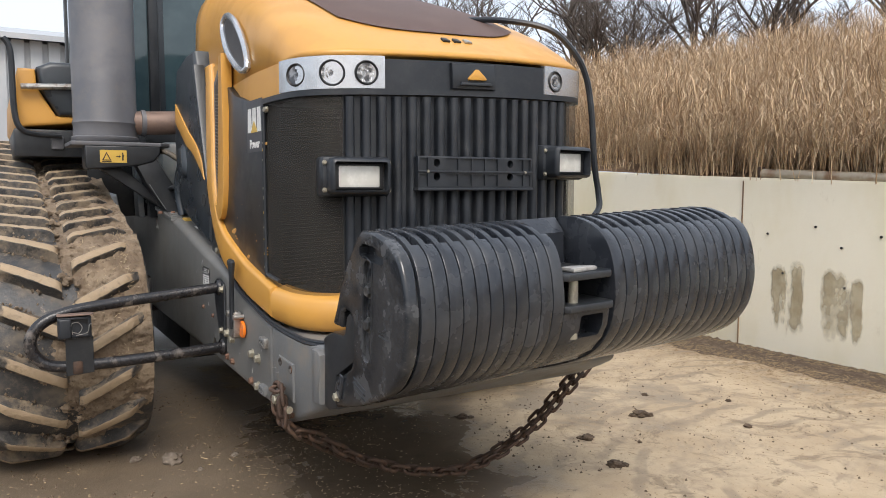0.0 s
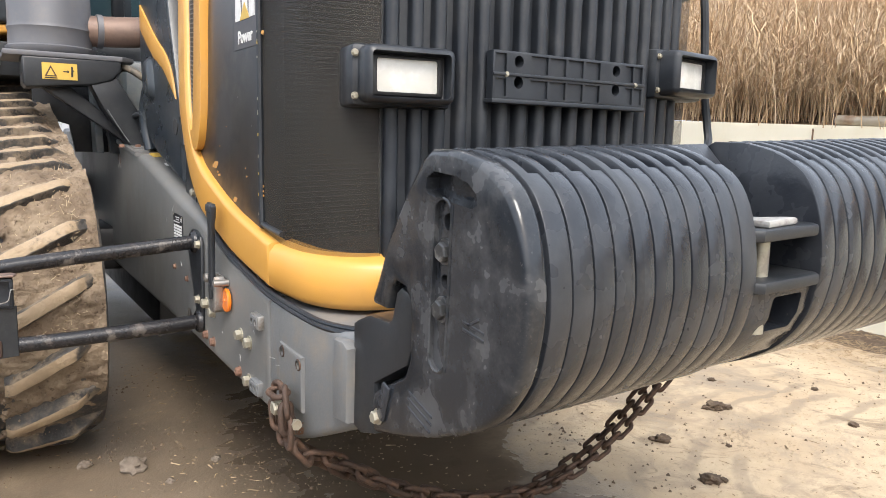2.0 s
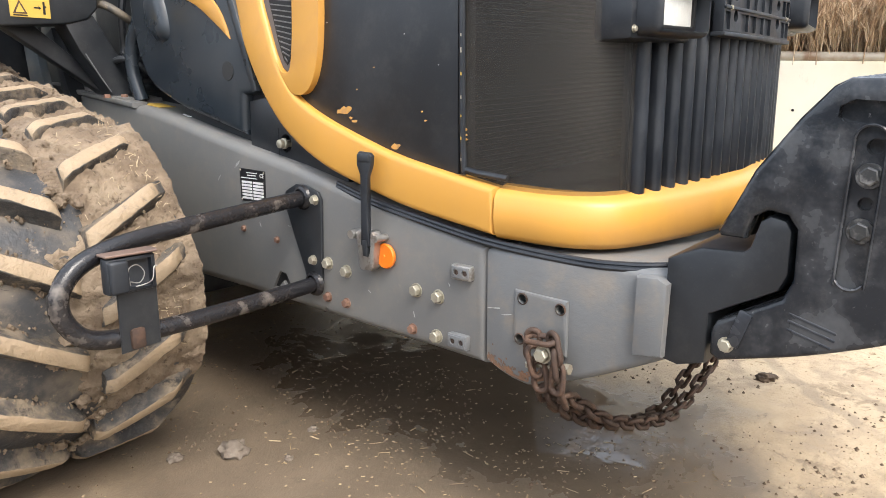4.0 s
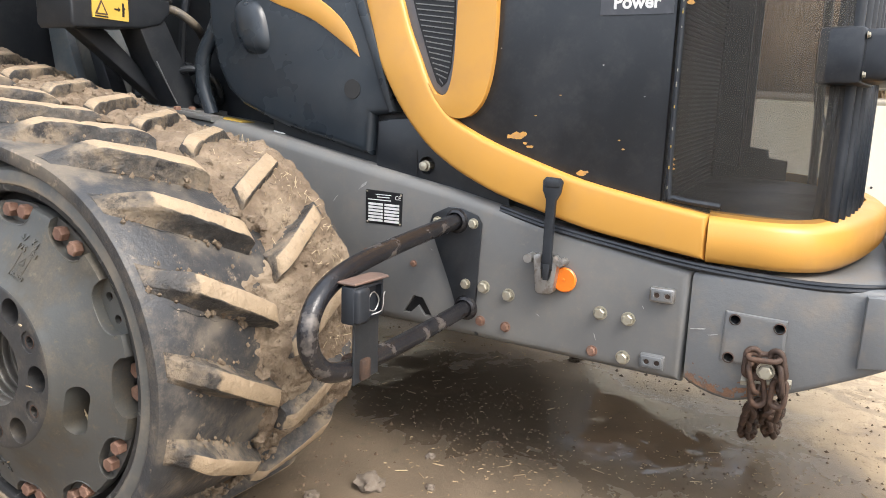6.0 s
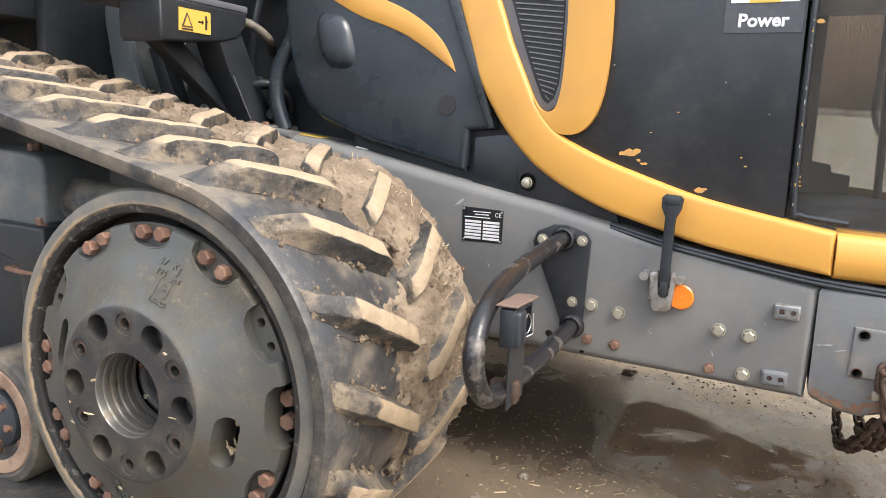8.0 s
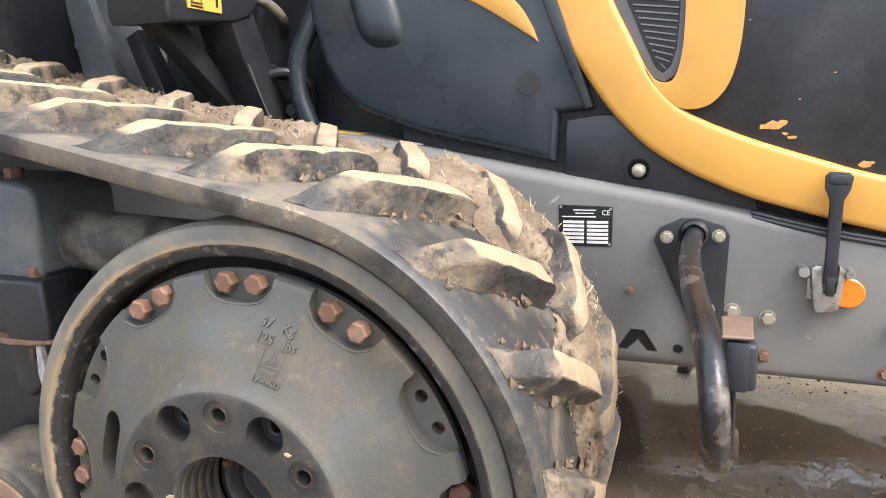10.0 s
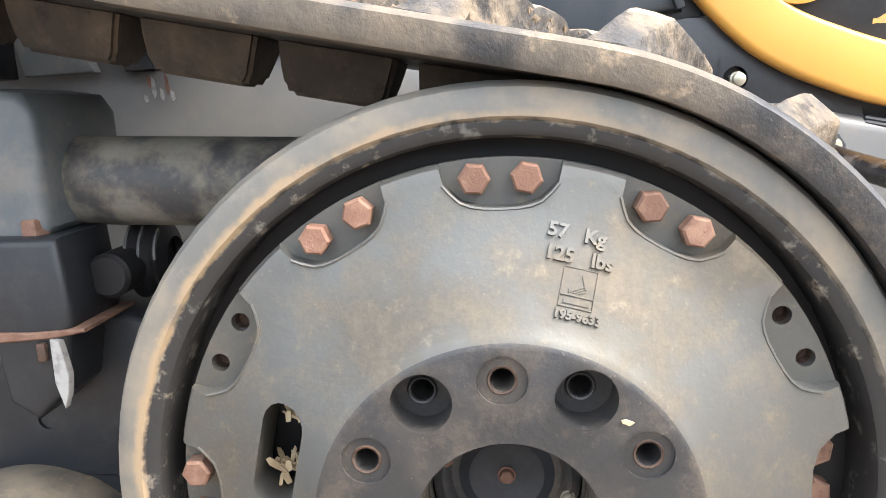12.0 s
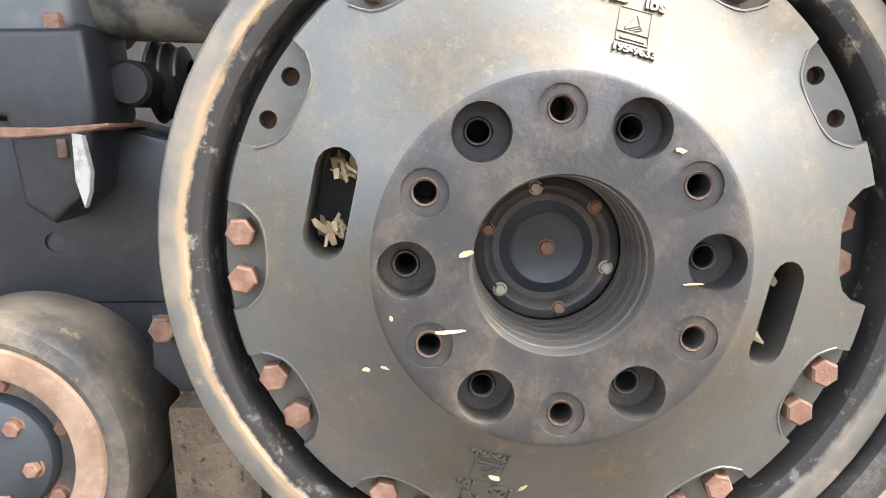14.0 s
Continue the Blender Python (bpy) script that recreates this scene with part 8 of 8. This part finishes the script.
def weights():
    lab = "black painted cast-iron suitcase weight hung on the front bracket"

    def row(x0, x1, n, skip):
        w = (x1 - x0) / n
        core, cheek = weight_meshes(w)
        first = None
        for k in range(skip, n):
            m = pose(x0 + k * w, 0, nose_lift(x0 + k * w))
            if first is None:
                first = thing("front_weight", lab, "weight", "front weights")
                put("core", core, Matrix(), first)
                put("cheek", cheek, Matrix(), first)
                first.matrix_basis = m
            else:
                copy_thing(first, m)
        return w

    w = row(-0.557, -0.108, 12, 1)
    row(0.062, 0.635, 14, 0)
    # the end weight shows its cast cheek
    cuts = [prism([(1.602, 0.962), (1.604, 0.946), (1.594, 0.938), (1.486, 0.926), (1.474, 0.932), (1.477, 0.946), (1.497, 0.960), (1.530, 0.968), (1.582, 0.972)], -0.02, 0.022, "x", 0), prism(stadium((1.560, 0.809), 0.25, 0.042, 92.5, 8), -0.02, 0.006, "x", 0), prism(ring2(1.550, 0.903, 0.0125, 16), -0.02, 0.03, "x", 0), prism(ring2(1.556, 0.817, 0.0105, 16), -0.02, 0.03, "x", 0)]
    body = carve(prism(W_OUT, 0.0, w * 0.98, "x", 0.011, 3), cuts, "front_weight", CHEEK, 40)
    end = thing("front_weight", "black cast-iron end weight with a hand grip and two bolts", "weight", "front weights")
    end.location = (-0.557, 0, 0)
    put("core", body, Matrix(), end)
    wm = {0.0: mesh_of(hexbolt(0.0145, 0.014), "bolt", BOLTBLACK, 30)}
    for y, z in ((1.553, 0.860), (1.558, 0.776)):
        o = put("bolt", wm[0.0], Matrix.Translation((0.006, y, z)) @ pose(0, 0, 0, 20, 0, 0), end, "painted bolt head rubbed bright")
        part("washer", lathe([(0.0055, 0.010), (0.001, 0.010), (0.001, 0.0185), (0.0025, 0.0195), (0.0055, 0.0195)], (0, y, z), "x", 24), BOLTBLACK, end)
    part("slot_lip", tube(smooth_path([(0.0, *p) for p in stadium((1.560, 0.809), 0.252, 0.044, 92.5, 8)] + [(0.0, *stadium((1.560, 0.809), 0.252, 0.044, 92.5, 8)[0])], 2), 0.0026, 6), CHEEK, end)
    for y, z, l, t in ((1.640, 0.620, 0.075, 16), (1.641, 0.608, 0.075, 16), (1.643, 0.594, 0.070, 16), (1.505, 0.768, 0.05, 8), (1.505, 0.758, 0.05, 8), (1.505, 0.775, 0.03, -28)):
        o = part("cast_mark", box((-0.0015, -l / 2, -0.0022), (0.001, l / 2, 0.0022), 0.0006, 1), WEIGHT, end)
        o.matrix_basis = Matrix.Translation((0, y - 0.03, z)) @ pose(0, 0, 0, t, 0, 0)
    o = part("cast_rib", box((-0.006, -0.012, -0.034), (0.002, 0.012, 0.034), 0.004, 2), WEIGHT, end)
    o.matrix_basis = Matrix.Translation((0, 1.722, 0.588)) @ pose(0, 0, 0, 18, 0, 0)
    put("bolt", HEXZ[0.011], Matrix.Translation((-0.001, 1.742, 0.556)), end)
    # bracket the weights hang on
    br = part("weight_bracket", prism([(1.655, 0.762), (1.665, 0.779), (1.690, 0.785), (1.706, 0.774), (1.720, 0.728), (1.730, 0.720), (1.800, 0.718), (1.845, 0.700), (1.862, 0.690), (1.862, 0.498), (1.832, 0.492), (1.781, 0.508), (1.779, 0.600), (1.668, 0.660), (1.655, 0.690)], -0.548, 0.55, "x", 0.008, 2), BLACK, tractor, "black steel bracket that carries the weights")
    # hitch in the gap between the two stacks
    part("hitch_body", prism([(1.80, 0.52), (1.56, 0.605), (1.455, 0.665), (1.43, 0.70), (1.55, 0.72), (1.56, 0.96), (1.60, 1.0), (1.66, 0.96), (1.76, 0.80)], -0.106, 0.060, "x", 0.012, 3), WEIGHT, br, "black hitch body")
    for z, y0 in ((0.864, 1.366), (0.784, 1.358)):
        part("clevis_plate", prism([(-0.105, 1.57), (-0.105, y0 + 0.012), (-0.094, y0), (0.048, y0), (0.059, y0 + 0.012), (0.059, 1.57)], z - 0.010, z + 0.010, "z", 0.005, 2), BLACK, br, "worn clevis plate")
    lower = carve(prism([(1.56, 0.588), (1.503, 0.609), (1.439, 0.647), (1.401, 0.688), (1.381, 0.727), (1.373, 0.774), (1.56, 0.774)], -0.104, 0.058, "x", 0.008, 2), [box((-0.045, 1.30, 0.700), (0.032, 1.47, 0.762), 0.006)], "hitch_jaw", WEIGHT)
    part("hitch_jaw", lower, WEIGHT, br, "black cast lower jaw with a square opening")
    part("hitch_pin", tube([(-0.052, 1.400, 0.70), (-0.052, 1.400, 0.885)], 0.0135, 14), shader("pale_greased_pin", (0.36, 0.34, 0.27), 0.45, metal=0.5, second=(0.22, 0.20, 0.17), scale=30), br, "pale greased hitch pin")
    part("pin_head", prism([(-0.072, 1.375), (0.012, 1.382), (0.004, 1.400), (-0.040, 1.425), (-0.072, 1.425)], 0.874, 0.886, "z", 0.004, 2), CASTPALE, br, "rubbed pin handle")
    tilt(br)


weights()


# ---- chain ----
def chains():
    link_pts = []
    L, Wd = 0.041, 0.0140
    for k in range(20):
        a = 2 * math.pi * k / 20
        link_pts.append((math.cos(a) * Wd + math.copysign(0, math.cos(a)), 0, math.sin(a) * Wd + (L / 2 - Wd * 0.2) * (1 if math.sin(a) >= 0 else -1)))
    link = mesh_of(tube(link_pts, 0.0063, 8, closed=True), "link", RUST, 60)
    root = thing("tow_chain", "rusty doubled steel chain slung below the front weights", "chain")

    def hang(pts, off):
        path = smooth_path(pts, 40)
        acc, step, turn = 0.0, 0.044, off
        last = path[0]
        prev = None
        for p in path:
            acc += (p - last).length
            if acc >= step:
                t = (p - (prev or path[0])).normalized()
                q = t.to_track_quat("Z", "Y").to_matrix().to_4x4()
                put("link", link, Matrix.Translation(p) @ q @ pose(0, 0, 0, 0, 0, 45 + 90 * (turn % 2) + random.uniform(-14, 14)), root)
                turn += 1
                acc = 0.0
                prev = p
            last = p

    random.seed(5)
    hang([(-0.592, 2.055, 0.405), (-0.57, 2.06, 0.375), (-0.49, 2.075, 0.338), (-0.32, 2.075, 0.230), (-0.09, 2.075, 0.145), (0.10, 2.075, 0.126), (0.32, 2.075, 0.195), (0.51, 2.075, 0.325), (0.61, 2.075, 0.405), (0.66, 2.08, 0.47)], 0)
    hang([(-0.592, 2.092, 0.405), (-0.555, 2.105, 0.365), (-0.42, 2.125, 0.268), (-0.30, 2.130, 0.204), (-0.08, 2.135, 0.122), (0.11, 2.135, 0.104), (0.33, 2.130, 0.180), (0.52, 2.115, 0.328), (0.62, 2.11, 0.415), (0.66, 2.10, 0.48)], 1)
    # end links looped over the holding bolt
    for y0, z0, y1, z1, x, roll in ((2.104, 0.5005, 2.072, 0.5025, -0.606, 15), (2.111, 0.505, 2.112, 0.462, -0.598, 70), (2.064, 0.507, 2.055, 0.468, -0.600, -70), (2.110, 0.470, 2.098, 0.432, -0.600, 20), (2.056, 0.476, 2.050, 0.436, -0.602, -20), (2.097, 0.440, 2.092, 0.402, -0.596, 80), (2.052, 0.444, 2.054, 0.405, -0.597, 95)):
        c, d = Vector((x, (y0 + y1) / 2, (z0 + z1) / 2)), Vector((0, y1 - y0, z1 - z0))
        put("link", link, Matrix.Translation(c) @ d.to_track_quat("Z", "Y").to_matrix().to_4x4() @ pose(0, 0, 0, 0, 0, roll), root)
    bolt(HEXZ[0.0135], (-0.604, 2.082, 0.472), root, "pale bolt holding the chain").scale = (1.1, 1.1, 1.1)
    part("cross_pin", tube([(-0.588, 2.126, 0.437), (-0.588, 2.034, 0.447)], 0.006, 10), ZINC, root, "pale cross pin")
    for y, z in ((2.124, 0.437), (2.036, 0.447)):
        part("pin_nut", tube([(-0.588, y - 0.006, z), (-0.588, y + 0.006, z)], 0.011, 6), ZINC, root)


chains()


# ---- small things on the yard ----
def yard_litter():
    rnd = random.Random(21)
    V, F = [], []
    for k in range(7900):
        x, y = (rnd.uniform(-1.6, 2.4), rnd.uniform(1.1, 4.6)) if k < 7000 else (rnd.uniform(-0.95, 0.15), rnd.uniform(2.1, 3.4))
        if noise.noise(Vector((x * 1.7, y * 1.7, 2))) + rnd.uniform(-0.5, 0.5) < -0.05:
            continue
        z = dip(x, y) + 0.002
        a, ln, w = rnd.uniform(0, 6.28), (rnd.uniform(0.003, 0.010) if rnd.random() < 0.95 else rnd.uniform(0.015, 0.04)), rnd.uniform(0.0009, 0.0026)
        u = Vector((math.cos(a), math.sin(a), rnd.uniform(-0.05, 0.12))) * ln
        v = Vector((-math.sin(a), math.cos(a), 0)) * w
        c = Vector((x, y, z))
        b = len(V)
        V += [c - v, c + v, c + Vector((0, 0, w)), c + u - v, c + u + v, c + u + Vector((0, 0, w))]
        F += [(b, b + 1, b + 4, b + 3), (b + 1, b + 2, b + 5, b + 4), (b + 2, b, b + 3, b + 5)]
    me = bpy.data.meshes.new("straw_bits")
    me.from_pydata([tuple(v) for v in V], [], F)
    finish(me, shader("dull_straw_bits", (0.40, 0.31, 0.19), 0.85, second=(0.22, 0.16, 0.095), scale=25, low=0.4, high=0.6))
    tagged(new("straw_bits", me), "tiny straw bits strewn over the wet yard", "litter", kind="stuff")
    # clods of mud
    def clod(x, y, r, flat=0.55, mat=DARKMUD, name="mud_clod", label="dark brown clod of mud lying on the yard", cat="mud clod"):
        bm = bmesh.new()
        bmesh.ops.create_icosphere(bm, subdivisions=3, radius=r)
        for v in bm.verts:
            d = v.co.normalized()
            v.co *= 1 + 0.55 * noise.noise(d * 2.2 + Vector((x * 9, y * 9, 0))) + 0.35 * noise.noise(d * 6 + Vector((y * 7, x, 4)))
            v.co.z *= flat
        ob = part(name, bm, mat, None, "", 70)
        ob.location = (x, y, dip(x, y) + r * flat * 0.45)
        return tagged(ob, label, cat, "clods on the yard")

    for x, y, r in ((1.334, 2.472, 0.036), (1.37, 2.45, 0.020), (1.30, 2.49, 0.016), (0.882, 2.345, 0.026), (0.86, 2.37, 0.014), (0.755, 2.046, 0.030), (0.79, 2.03, 0.016), (1.628, 2.083, 0.018), (1.62, 2.71, 0.016), (0.565, 2.868, 0.024), (0.60, 2.85, 0.014), (1.05, 2.20, 0.010), (1.9, 2.4, 0.014)):
        clod(x, y, r)
    stone = shader("brown_grey_stone", (0.15, 0.12, 0.092), 0.85, second=(0.20, 0.165, 0.13), scale=30, bump=0.4, bump_scale=90)
    for x, y, r in ((-0.738, 3.0, 0.036), (-0.86, 3.1, 0.02), (-0.66, 2.86, 0.012), (-0.5, 2.95, 0.014)):
        clod(x, y, r, 0.7, stone, "stone", "small brown stone lying beside the track", "stone")


    # loose dark crumbs of earth
    V, F = [], []
    for k in range(8200):
        x, y = (rnd.uniform(-1.4, 2.4), rnd.uniform(1.0, 4.2)) if k < 6500 else (rnd.uniform(-0.9, 0.7), rnd.uniform(1.6, 3.2))
        if noise.noise(Vector((x * 2.2, y * 2.2, 8))) < -0.05:
            continue
        r = 0.0014 + 0.008 * rnd.random() ** 4
        z, b = dip(x, y), len(V)
        V += [(x + r * rnd.uniform(0.6, 1.3) * math.cos(a), y + r * rnd.uniform(0.6, 1.3) * math.sin(a), z - 0.001) for a in (0, 1.57, 3.14, 4.71)] + [(x, y, z + r * rnd.uniform(0.6, 1.1))]
        F += [(b, b + 1, b + 4), (b + 1, b + 2, b + 4), (b + 2, b + 3, b + 4), (b + 3, b, b + 4)]
    me = bpy.data.meshes.new("earth_crumbs")
    me.from_pydata(V, [], F)
    finish(me, shader("dark_earth_crumb", (0.10, 0.07, 0.045), 0.95, second=(0.17, 0.12, 0.08), scale=30))
    tagged(new("earth_crumbs", me), "dark crumbs of earth strewn over the yard", "earth", kind="stuff")


yard_litter()
